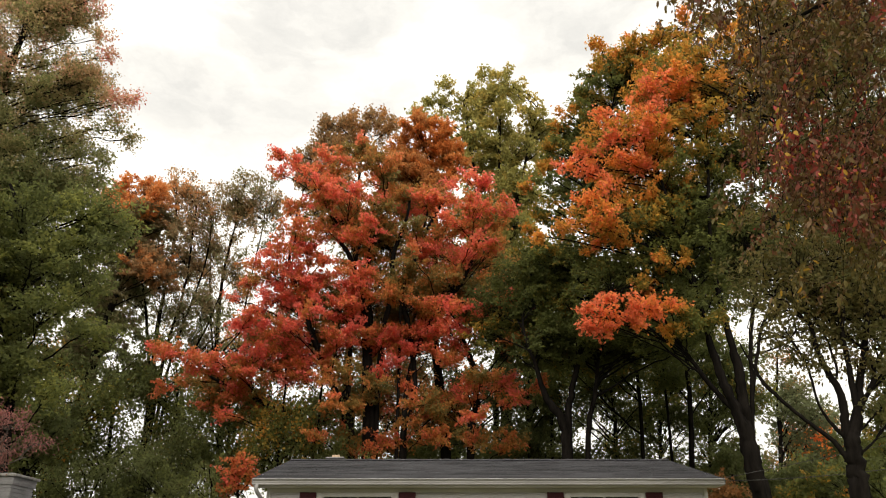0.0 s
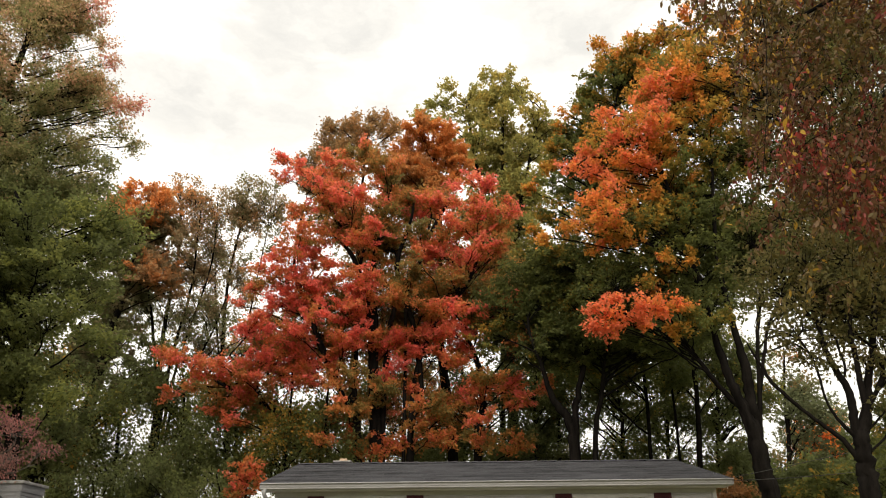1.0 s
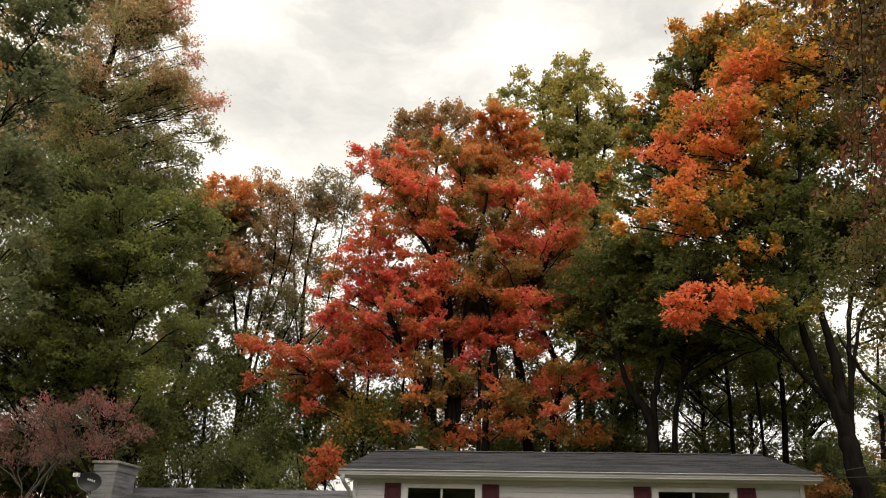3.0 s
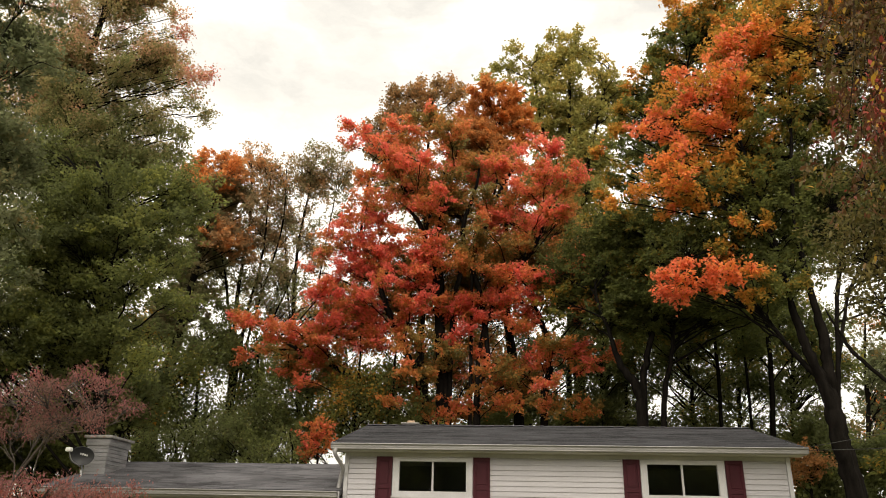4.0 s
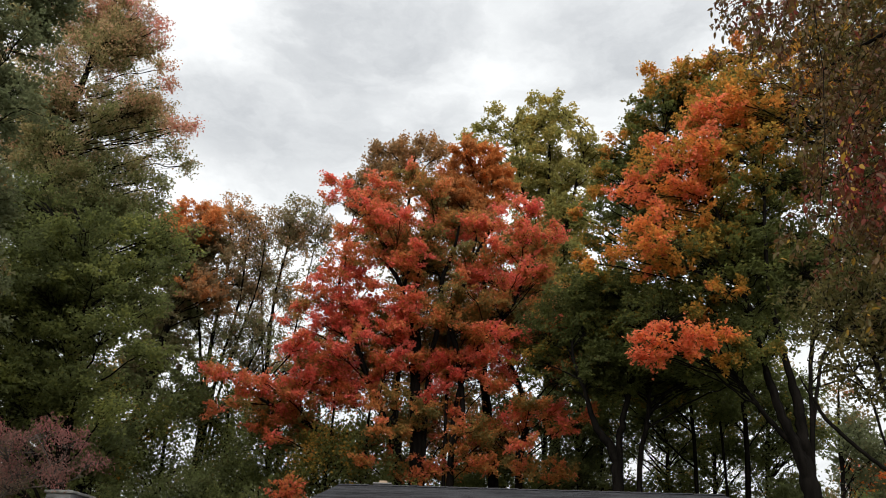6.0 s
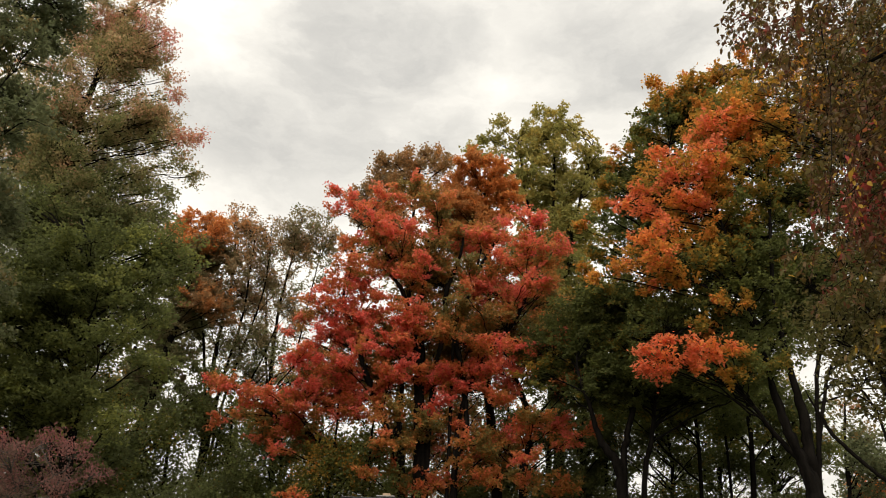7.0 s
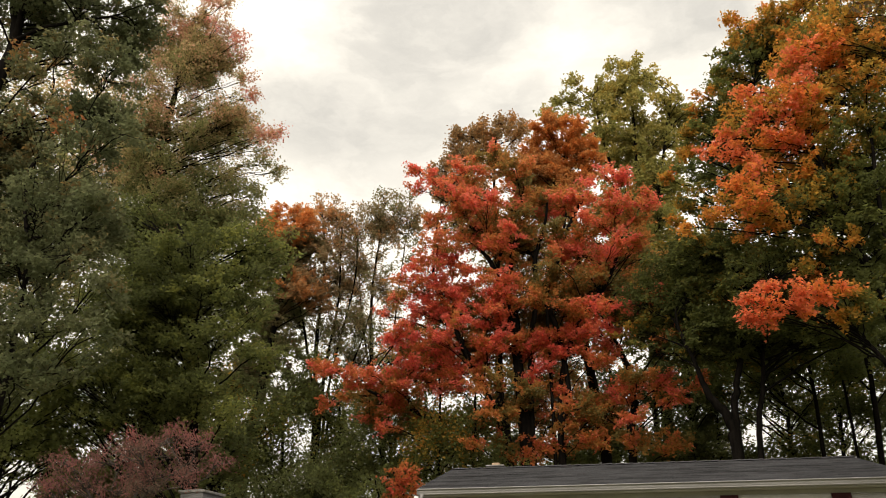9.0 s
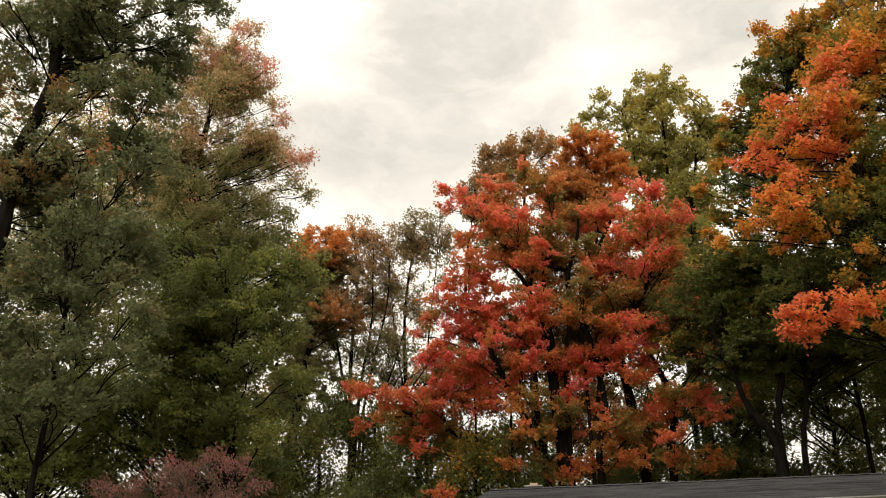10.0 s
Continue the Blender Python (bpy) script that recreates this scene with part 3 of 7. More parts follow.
part("soffit", boxed(EX0 + 0.02, EX1 - 0.02, EY0, WY0 - 0.002, EZ - 0.155, EZ - 0.14), SOFFIT, house)
gutter(house, EX0 - 0.01, EX1 + 0.01, EY0 - 0.024, EZ - 0.014)
for x in (EX0, EX1 - 0.025):
    bm = slope_box(x, x + 0.025, EY0 - 0.02, EZ - 0.002, RY, RZ - 0.002, 0.15)
    part("rake_board", bm, WHITE_TRIM, house)
cap_mesh = None
x = EX0
while x < EX1 - 0.05:
    if cap_mesh is None:
        bm = bmesh.new()
        prof = [(-0.15, -0.033), (0.0, 0.012), (0.15, -0.033)]
        a = [bm.verts.new((0, py, pz)) for py, pz in prof]
        b = [bm.verts.new((0.30, py, pz + 0.012)) for py, pz in prof]
        c = [bm.verts.new((0.30, py, pz - 0.012)) for py, pz in prof]
        for k in range(2):
            bm.faces.new((a[k], b[k], b[k + 1], a[k + 1]))
            bm.faces.new((b[k], c[k], c[k + 1], b[k + 1]))
        cap_mesh = bpy.data.meshes.new("ridge_shingle")
        bm.to_mesh(cap_mesh)
        bm.free()
        cap_mesh.materials.append(SHINGLE_OBJECT)
    ob = new("ridge_shingle", cap_mesh)
    ob.location, ob.parent = (x, RY, RZ + 0.028 + rng.normal(0, 0.003)), roof
    x += 0.27


def downspout(parent, points, r=0.036):
    line = smooth_line([(*p, r) for p in points], 5)
    v, q = tubes(line[None, :, :3], line[None, :, 3] * 1.25, 8)
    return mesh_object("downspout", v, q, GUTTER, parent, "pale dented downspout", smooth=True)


downspout(house, [(EX0 + 0.10, EY0 - 0.09, EZ - 0.13), (EX0 + 0.10, EY0 - 0.09, EZ - 0.26), (EX0 + 0.22, EY0 + 0.20, EZ - 0.52), (WX0 - 0.06, WY0 - 0.08, EZ - 0.72), (WX0 - 0.10, WY0 - 0.09, EZ - 0.95)])

# lower wing
WINGX0, WEZ, WEY, WRZ = -11.08, 2.62, 17.15, 3.53
wing = tagged(new("house_wing"), "lower wing with grey shingle roof joined to the house", "house")
bm = boxed(WINGX0 + 0.35, WX0 - 0.01, 17.6, 17.76, 0.3, 2.56)
box(bm, WINGX0 + 0.35, WINGX0 + 0.5, 17.762, 24.0, 0.3, 2.56)
box(bm, WINGX0 + 0.502, WX0 - 0.01, 23.84, 24.0, 0.3, 2.56)
part("wall", bm, SIDING, wing)
part("foundation", boxed(WINGX0 + 0.4, WX0 - 0.03, 17.65, 23.95, -0.2, 0.298), CONCRETE, wing)
wing_roof = part("roof", slope_box(WINGX0, WX0 - 0.012, WEY, WEZ, RY, WRZ, 0.10), WING_SHINGLE, wing, "grey weathered shingle roof")
part("rear_slope", slope_box(WINGX0, WX0 - 0.012, 24.4, WEZ, RY + 0.001, WRZ, 0.10), WING_SHINGLE, wing_roof)
v, q = shingle_field(WINGX0 - 0.02, WX0 - 0.015, WEY - 0.03, WEZ + 0.004, RY, WRZ + 0.006, 5)
tagged(mesh_object("shingle_field", v, q, WING_SHINGLE, wing_roof), kind="stuff")
part("fascia", boxed(WINGX0, WX0 - 0.02, WEY - 0.022, WEY - 0.001, WEZ - 0.165, WEZ - 0.012), WHITE_TRIM, wing)
part("soffit", boxed(WINGX0 + 0.02, WX0 - 0.02, WEY, 17.598, WEZ - 0.165, WEZ - 0.15), SOFFIT, wing)
gutter(wing, WINGX0 - 0.01, WX0 - 0.05, WEY - 0.024, WEZ - 0.014)

# chimney chase on the wing, clad in narrow boards
CX0, CX1, CY0, CY1 = -10.98, -10.42, 18.75, 19.78
chase = tagged(new("chimney"), "weathered grey board-clad chimney with a wide cap on the wing roof", "chimney")
part("core", boxed(CX0 + 0.02, CX1 - 0.02, CY0 + 0.02, CY1 - 0.02, 2.85, 4.0), CHASE, chase)
z = 2.98
while z < 3.66:
    part("board", boxed(CX0, CX1, CY0 - 0.012, CY0 + 0.018, z, z + 0.088, 0.006), CHASE, chase)
    part("board", boxed(CX1 - 0.018, CX1 + 0.012, CY0 - 0.011, CY1, z, z + 0.088, 0.006), CHASE, chase)
    z += 0.095
part("frieze", boxed(CX0 - 0.04, CX1 + 0.04, CY0 - 0.04, CY1 + 0.04, 3.72, 3.90, 0.008), CHASE, chase)
part("cap", boxed(CX0 - 0.10, CX1 + 0.10, CY0 - 0.10, CY1 + 0.10, 3.905, 3.975, 0.02), CAP, chase, "pale weathered chimney cap")

# low flue stack behind the main ridge
stack = tagged(new("flue_stack"), "low grey masonry stack with a tan clay flue behind the ridge", "chimney")
part("stack", boxed(-3.28, -2.87, 21.8, 22.3, 4.05, 4.775, 0.01), CHASE, stack)
part("crown_slab", boxed(-3.34, -2.81, 21.74, 22.36, 4.777, 4.815, 0.015), CAP, stack)
bm = boxed(-3.18, -2.97, 21.95, 22.15, 4.817, 4.90, 0.01)
part("flue", bm, CLAY, stack, "tan clay flue")

# satellite dish on the wing roof
dish = tagged(new("satellite_dish"), "dark grey satellite dish with pale receiver arm on the wing roof", "satellite dish")
bm = bmesh.new()
rings = [[bm.verts.new((0.29 * i / 6 * math.cos(k * math.pi / 18), -0.105 * (i / 6) ** 2, 0.235 * i / 6 * math.sin(k * math.pi / 18))) for k in range(36)] for i in range(1, 7)]
hub = bm.verts.new((0, 0, 0))
for k in range(36):
    bm.faces.new((hub, rings[0][(k + 1) % 36], rings[0][k]))
    for i in range(5):
        bm.faces.new((rings[i][k], rings[i][(k + 1) % 36], rings[i + 1][(k + 1) % 36], rings[i + 1][k]))
bmesh.ops.recalc_face_normals(bm, faces=bm.faces)
bmesh.ops.solidify(bm, geom=bm.faces, thickness=0.012)
reflector = part("reflector", bm, DISH_GREY, dish)
DISH_AT = Vector((-10.78, 18.25, 3.44))
reflector.matrix_basis = Matrix.Translation(DISH_AT) @ pose(0, 0, 0, 20, 0, 22)
bm = bmesh.new()
for k in range(4):
    box(bm, -0.06 + 0.05 * k, -0.025 + 0.05 * k, -0.030 if k < 3 else -0.036, -0.004, 0.01 - 0.012 * k, 0.055 - 0.012 * k)
part("maker_mark", bm, PALE_PLASTIC, reflector, "row of small pale bars")
line = smooth_line([(DISH_AT.x, DISH_AT.y + 0.02, DISH_AT.z - 0.2, 0.02), (DISH_AT.x - 0.02, DISH_AT.y + 0.12, DISH_AT.z - 0.35, 0.022), (DISH_AT.x - 0.02, DISH_AT.y + 0.12, 2.9, 0.022)], 5)
v, q = tubes(line[None, :, :3], line[None, :, 3], 10)
mesh_object("mast", v, q, METAL, dish, smooth=True)
arm = [(DISH_AT.x, DISH_AT.y - 0.03, DISH_AT.z - 0.28, 0.014), (DISH_AT.x - 0.08, DISH_AT.y - 0.30, DISH_AT.z - 0.16, 0.013), (DISH_AT.x - 0.12, DISH_AT.y - 0.42, DISH_AT.z + 0.05, 0.012)]
line = smooth_line(arm, 5)
v, q = tubes(line[None, :, :3], line[None, :, 3], 8)
mesh_object("arm", v, q, METAL, dish, smooth=True)
part("receiver", boxed(DISH_AT.x - 0.19, DISH_AT.x - 0.05, DISH_AT.y - 0.49, DISH_AT.y - 0.37, DISH_AT.z + 0.03, DISH_AT.z + 0.13, 0.02), PALE_PLASTIC, dish, "pale plastic receiver head")

RED_MAPLE_BOUGHS_A = [
    (-7.4, 30.3, 19.8, 0.62, 0.9), (-7.6, 30.3, 18.9, 0.56, 0.9), (-6.7, 29.5, 18.9, 0.5, 0.85), (-5, 28.9, 18.8, 0.74, 0.8),
    (-5.6, 28.3, 17.4, 0.81, 0.85), (-5.3, 29.2, 17, 0.73, 0.8), (-6.2, 29.3, 16.7, 0.68, 0.72), (-6.2, 28.3, 15, 0.74, 0.5),
    (-4, 28.3, 16.7, 0.82, 0.85), (-3.3, 30.8, 18.7, 0.77, 0.82), (-2.5, 29.9, 18.4, 0.7, 0.18), (-2.9, 28.8, 18.6, 0.85, 0.45),
    (-4.1, 29.3, 19.5, 0.95, 0.42), (-1.8, 30.7, 17.7, 0.76, 0.18), (-0.8, 30.5, 17.4, 1, 0.78), (0.1, 30.4, 17.5, 0.69, 0.8),
    (1.1, 29.2, 18, 0.84, 0.85), (1.9, 29.5, 17.8, 0.6, 0.82),
]
RED_MAPLE_BOUGHS_B = [
    (2.8, 30, 16.9, 0.68, 0.78), (1.4, 28.4, 16.1, 0.92, 0.75), (0.6, 29.6, 16, 0.95, 0.7), (2, 28.9, 15.5, 0.69, 0.7),
    (-4.4, 30.5, 16.9, 1, 0.9), (-3.1, 28.4, 15.2, 0.64, 0.85), (-5.1, 30, 15.8, 0.85, 0.88), (-7.2, 30.5, 17.1, 0.66, 0.75),
    (-3.8, 28.8, 14.8, 0.88, 0.85), (-1, 30.5, 15.3, 0.85, 0.8), (-0.2, 30.5, 14.9, 1.08, 0.85), (-1.2, 28.2, 13.7, 0.67, 0.18),
    (0.9, 30, 14.3, 0.94, 0.85), (1.3, 28.2, 14.4, 0.56, 0.85), (0.1, 29.5, 13.4, 0.81, 0.55), (-1.7, 29.3, 13.4, 0.69, 0.18),
    (1.9, 28.7, 14.2, 0.5, 0.8), (-6.8, 29, 14.2, 0.94, 0.9),
]
RED_MAPLE_BOUGHS_C = [
    (-6.1, 30.3, 14.8, 0.97, 0.9), (-4.9, 29, 14.1, 0.58, 0.85), (-7.4, 28.6, 13.5, 0.69, 0.75), (-7.5, 30, 13.4, 0.83, 0.42),
    (-6.3, 29.4, 13.3, 1.05, 0.95), (-5.3, 30.3, 13.6, 0.84, 0.85), (-3.8, 28.8, 13.3, 0.91, 0.8), (-3.8, 29, 12.6, 0.8, 0.9),
    (-8.5, 30.3, 13.3, 0.6, 0.8), (-7, 29.5, 12.3, 1.04, 0.9), (-5.8, 29.5, 12.6, 0.7, 0.9), (-4.4, 28.8, 11.8, 1.01, 0.9),
    (-5.4, 28.2, 11.4, 0.66, 0.9), (-3.9, 30.6, 12.4, 0.59, 0.9), (-7.7, 28.4, 11.2, 0.78, 0.9), (-9.2, 30.4, 12.8, 0.34, 0.85),
    (-6.5, 29.2, 11, 0.9, 0.85), (-7.7, 30.7, 11.1, 0.83, 0.95),
]
RED_MAPLE_BOUGHS_D = [
    (-8.2, 29.2, 11, 0.57, 0.85), (-5.5, 30.6, 11.4, 0.94, 0.55), (-3.4, 29.6, 10.7, 1.02, 0.85), (-4.2, 28.8, 10.4, 0.77, 0.85),
    (-2.5, 30.1, 10.5, 1.03, 0.88), (-1.3, 30, 11, 1.02, 0.9), (-1, 30, 10.4, 0.68, 0.85), (0.2, 29.4, 11, 0.89, 0.95),
    (0.6, 28.8, 11.6, 0.99, 0.8), (1.5, 29.9, 12.1, 0.8, 0.85), (2.4, 28.5, 11.9, 0.54, 0.5), (2.8, 30, 13, 0.51, 0.45),
    (1.8, 29.9, 11.6, 0.68, 0.55), (-0.6, 29.2, 11.9, 0.67, 0.75), (-0.3, 30.3, 11.6, 0.58, 0.85), (-1.9, 28.7, 12.2, 0.85, 0.5),
    (-3.1, 29.2, 12.4, 0.57, 0.5), (0.5, 30.3, 10.5, 0.68, 0.8),
]
RED_MAPLE_BOUGHS_E = [
    (0, 29.2, 9.7, 0.54, 0.75), (-2.1, 30.1, 9.7, 0.56, 1), (-2.4, 29.8, 9.3, 0.4, 1), (-1.6, 30.6, 9, 0.32, 0.95),
    (-6.4, 30.8, 10.4, 1.17, 0.85), (-6.7, 30.1, 9.7, 0.68, 0.8), (-5.3, 30.3, 9.8, 0.92, 0.8), (-4.8, 28.6, 8.8, 0.64, 0.75),
    (-5.9, 30.1, 9.2, 0.79, 0.8), (-4.8, 30.4, 10.3, 0.65, 0.75), (-7.7, 29.2, 9.8, 0.78, 0.85), (-7.2, 29.6, 10.1, 0.57, 0.8),
    (-10.8, 29.4, 10.1, 0.75, 0.8), (-12, 30.7, 10.6, 0.6, 0.85), (-10, 29, 9.5, 0.78, 0.75), (-9.5, 29.2, 9.2, 0.56, 0.75),
    (-9, 28.2, 9.4, 0.39, 0.75), (-8.4, 29.3, 9.3, 0.89, 0.75),
]
RED_MAPLE_BOUGHS_F = [
    (-7.8, 29.8, 9, 0.9, 0.7), (-8.7, 30.6, 8.6, 0.81, 0.5), (-11.6, 30.6, 8.8, 0.51, 0.75), (-8.5, 29.1, 7.5, 0.43, 0.8),
    (-9.7, 30.8, 8.3, 0.46, 0.55), (-10, 28.7, 8.7, 0.44, 0.45), (-7.8, 30.3, 8.6, 0.64, 0.42), (-3.7, 28.6, 8.9, 0.81, 0.33),
    (-2.8, 29.3, 8.6, 0.82, 0.3), (-4, 28.4, 7.7, 0.8, 0.35), (-3.1, 30.4, 8.1, 0.78, 0.28), (-4.8, 30.4, 7.4, 0.67, 0.55),
    (-4.9, 28.6, 6.6, 0.52, 0.65), (-3.6, 29.6, 6.9, 0.54, 0.35), (-0.8, 28.9, 7.8, 0.7, 0.33), (-0.1, 29.5, 7.7, 0.64, 0.33),
    (1, 29.6, 8.4, 0.76, 0.62), (1.2, 28.5, 7.3, 0.62, 0.68),
]
RED_MAPLE_BOUGHS_G = [
    (2.4, 30.4, 8.9, 0.78, 0.68), (2.7, 28.9, 8, 0.59, 0.72), (3.8, 29.4, 8.7, 0.47, 0.68), (1.6, 28.3, 8.8, 0.63, 0.45),
    (3, 28.2, 10.2, 0.63, 0.68), (3.5, 28.7, 10.6, 0.43, 0.62), (2.6, 29.1, 10.1, 0.54, 0.5), (-2.4, 30.6, 6.5, 0.92, 0.55),
    (-1.5, 30.5, 6.7, 0.7, 0.6), (-0.6, 29.4, 6.8, 0.7, 0.45), (0.5, 29.4, 6.7, 0.69, 0.36), (1.6, 29.9, 6.6, 0.89, 0.42),
    (3, 30.4, 6.6, 0.71, 0.38), (-1.4, 29.1, 7.2, 0.51, 0.45), (-3.3, 30.3, 6.2, 0.61, 0.5), (-1.2, 29.2, 15.8, 0.66, 0.18),
    (-2.5, 29.7, 16.7, 0.63, 0.18), (-4.8, 30.1, 18.7, 0.66, 0.6),
]
RED_MAPLE_BOUGHS_H = [
    (-6, 29.5, 15.2, 0.67, 0.6), (-3, 30, 14.6, 0.62, 0.4), (0.1, 30, 15.5, 0.62, 0.45), (2.3, 28.2, 14.5, 0.45, 0.7),
]
tree("red_maple", "tall maple with bright red and orange autumn leaves", "tree", RED,
     trunks=[[(-2.92, 30.5, -0.15, 0.34), (-2.94, 30.5, 6.79, 0.27), (-3.04, 30.5, 8.18, 0.25), (-3.21, 30.5, 10.35, 0.2), (-3.38, 30.5, 12.39, 0.17), (-3.73, 30.5, 13.45, 0.12), (-4.2, 30.5, 14.81, 0.1), (-4.83, 30.5, 15.8, 0.07), (-5.22, 30.5, 17.4, 0.05)],
             [(-3.08, 30.5, -0.15, 0.19), (-3.1, 30.5, 7.94, 0.15), (-3.25, 30.5, 10.1, 0.12), (-3.52, 30.5, 12.91, 0.12), (-3.37, 30.5, 15.07, 0.1), (-2.84, 30.5, 16.76, 0.07), (-2.6, 30.5, 18.22, 0.05)],
             [(-1.6, 30.5, -0.15, 0.16), (-1.56, 30.5, 7.03, 0.12), (-1.33, 30.5, 8.18, 0.12), (-1.17, 30.5, 9.36, 0.1), (-1.53, 30.5, 11.85, 0.1), (-2.16, 30.5, 14.23, 0.1), (-1.85, 30.5, 16.16, 0.07), (-1.65, 30.5, 17.6, 0.05)],
             [(-2.78, 30.5, -0.15, 0.16), (-2.71, 30.5, 9.37, 0.12), (-2.22, 30.5, 12.89, 0.1), (-1.03, 30.5, 15.03, 0.07), (-0.52, 30.5, 16.42, 0.07), (0.14, 30.5, 17.84, 0.05)],
             [(-3.64, 30.5, -0.15, 0.19), (-3.71, 30.5, 6.91, 0.15), (-4.15, 30.5, 8.18, 0.12), (-5.15, 30.5, 10.36, 0.12), (-6.26, 30.5, 12.68, 0.1), (-6.88, 30.5, 14.31, 0.07), (-6.55, 30.5, 17.44, 0.05)],
             [(-3.58, 30.5, -0.15, 0.16), (-3.74, 30.5, 7.94, 0.12), (-4.8, 30.5, 8.06, 0.1), (-6.7, 30.5, 7.94, 0.1), (-8.71, 30.5, 8.9, 0.07), (-10.27, 30.5, 9.64, 0.05)],
             [(1.06, 30.5, -0.15, 0.19), (1.1, 30.5, 6.92, 0.15), (1.36, 30.5, 8.18, 0.15), (1.19, 30.5, 10.08, 0.12), (0.65, 30.5, 11.83, 0.07), (0.44, 30.5, 13.38, 0.05)],
             [(-1.68, 30.5, -0.15, 0.12), (-1.57, 30.5, 7.95, 0.1), (-0.8, 30.5, 11.33, 0.1), (0.68, 30.5, 13.38, 0.07), (1.49, 30.5, 15.53, 0.07), (2.19, 30.5, 17.5, 0.05)],
             [(-3.88, 30.5, -0.15, 0.12), (-3.87, 30.5, 12.39, 0.1), (-3.82, 30.5, 14.81, 0.07), (-3.35, 30.5, 16.48, 0.05)],
             [(-1.85, 30.5, -0.15, 0.09), (-1.78, 30.5, 12.89, 0.07), (-1.29, 30.5, 15.03, 0.07), (-0.77, 30.5, 17, 0.05)]],
     boughs=RED_MAPLE_BOUGHS_A + RED_MAPLE_BOUGHS_B + RED_MAPLE_BOUGHS_C + RED_MAPLE_BOUGHS_D + RED_MAPLE_BOUGHS_E + RED_MAPLE_BOUGHS_F + RED_MAPLE_BOUGHS_G + RED_MAPLE_BOUGHS_H, fill=[(-9.3, 31.5, 9.1, 1.2, 0.6, 7, 0.8, 0.3), (-7.3, 31.5, 8.1, 1.2, 0.6, 6, 0.8, 0.35), (1.6, 33.5, 16.9, 1.4, 2.2, 8, 1.1, 0.15), (-7.4, 32, 10.9, 1.6, 1.6, 8, 1.2, 0.25), (-3.1, 33, 16.3, 4.1, 2.5, 24, 1.4, 0.3), (-2.5, 33, 12.3, 5.0, 2.4, 26, 1.4, 0.25), (-1.5, 32, 12.5, 1.5, 1.5, 5, 1.2, 0.25), (1.5, 32.5, 13.6, 2.0, 2.6, 12, 1.2, 0.28), (-2.0, 31.5, 8.4, 4.1, 1.3, 14, 1.1, 0.38)], leaf=0.112, per=86, spray=0.52, squash=0.54, inner=0.5, spread=0.25, sprays=19, thin=0.5, flat=0.24, reach=0.5, limb_r=0.035, lift=0.2)

ORANGE_MAPLE_BOUGHS_A = [
    (7.3, 22, 17.5, 0.67, 0.9), (8, 22, 17.2, 0.66, 0.84), (8.6, 21.5, 17.3, 0.65, 0.68), (9.2, 21.2, 17.5, 0.54, 0.62),
    (8, 20.8, 17.4, 0.53, 0.8), (7.5, 21.3, 17.6, 0.47, 0.88), (8.2, 21.4, 16.1, 0.64, 0.58), (8.9, 20.8, 15.9, 0.62, 0.52),
    (6.7, 20.8, 15.7, 0.69, 0.9), (6.1, 22.3, 16.3, 0.59, 0.95), (5.6, 21.7, 16.4, 0.36, 0.9), (6.4, 21.1, 15.1, 0.69, 0.95),
    (5.6, 21.4, 15, 0.61, 0.98), (5, 22.3, 15, 0.58, 1), (4.3, 22.1, 14.4, 0.5, 1), (5.2, 22.1, 14.4, 0.62, 1),
    (6, 21.3, 14.2, 0.69, 0.95), (5.6, 21.5, 13.5, 0.6, 0.9),
]
ORANGE_MAPLE_BOUGHS_B = [
    (6.8, 21.8, 14.2, 0.61, 0.85), (7.2, 20.8, 15.1, 0.61, 0.72), (7.4, 21.6, 14.8, 0.52, 0.52), (8, 21.1, 14.9, 0.62, 0.38),
    (9.1, 22.1, 15.7, 0.58, 0.33), (7.6, 20.8, 13.9, 0.6, 0.3), (8.8, 21.8, 14.6, 0.63, 0.24), (9.4, 22.1, 14.1, 0.52, 0.2),
    (6.7, 21.1, 13.1, 0.5, 0.68), (7.9, 22.1, 13.9, 0.53, 0.48), (8.5, 22.1, 13.9, 0.53, 0.38), (4.8, 20.7, 12.7, 0.49, 0.85),
    (4.5, 21.8, 12.8, 0.52, 0.75), (4.9, 20.7, 12, 0.59, 0.72), (5.8, 21.5, 12.6, 0.44, 0.7), (4.3, 21.4, 12, 0.47, 0.72),
    (4.9, 21, 11.6, 0.57, 0.7), (5.5, 21.2, 11.5, 0.49, 0.68),
]
ORANGE_MAPLE_BOUGHS_C = [
    (4.8, 22, 11.5, 0.51, 0.68), (5.9, 21.2, 11.3, 0.33, 0.62), (3.2, 20.9, 11.3, 0.39, 0.62), (3.8, 21.8, 12, 0.34, 0.58),
    (6.9, 21.4, 12.7, 0.47, 0.35), (7.6, 22, 12.9, 0.52, 0.33), (7.7, 21.1, 12.1, 0.49, 0.28), (6.4, 21.2, 11.9, 0.5, 0.42),
    (7.1, 22, 12, 0.51, 0.3), (7.4, 21.5, 11.3, 0.43, 0.22), (8, 21.5, 13, 0.51, 0.22), (8.4, 21.1, 12.4, 0.59, 0.08),
    (8.3, 20.7, 11.1, 0.54, 0.06), (8.2, 22.2, 11.9, 0.51, 0.12), (6.8, 20.8, 10.6, 0.35, 0.72), (7, 22.1, 10.7, 0.3, 0.7),
    (7.6, 21.3, 10.7, 0.32, 0.58), (6.6, 22.2, 10.3, 0.37, 0.75),
]
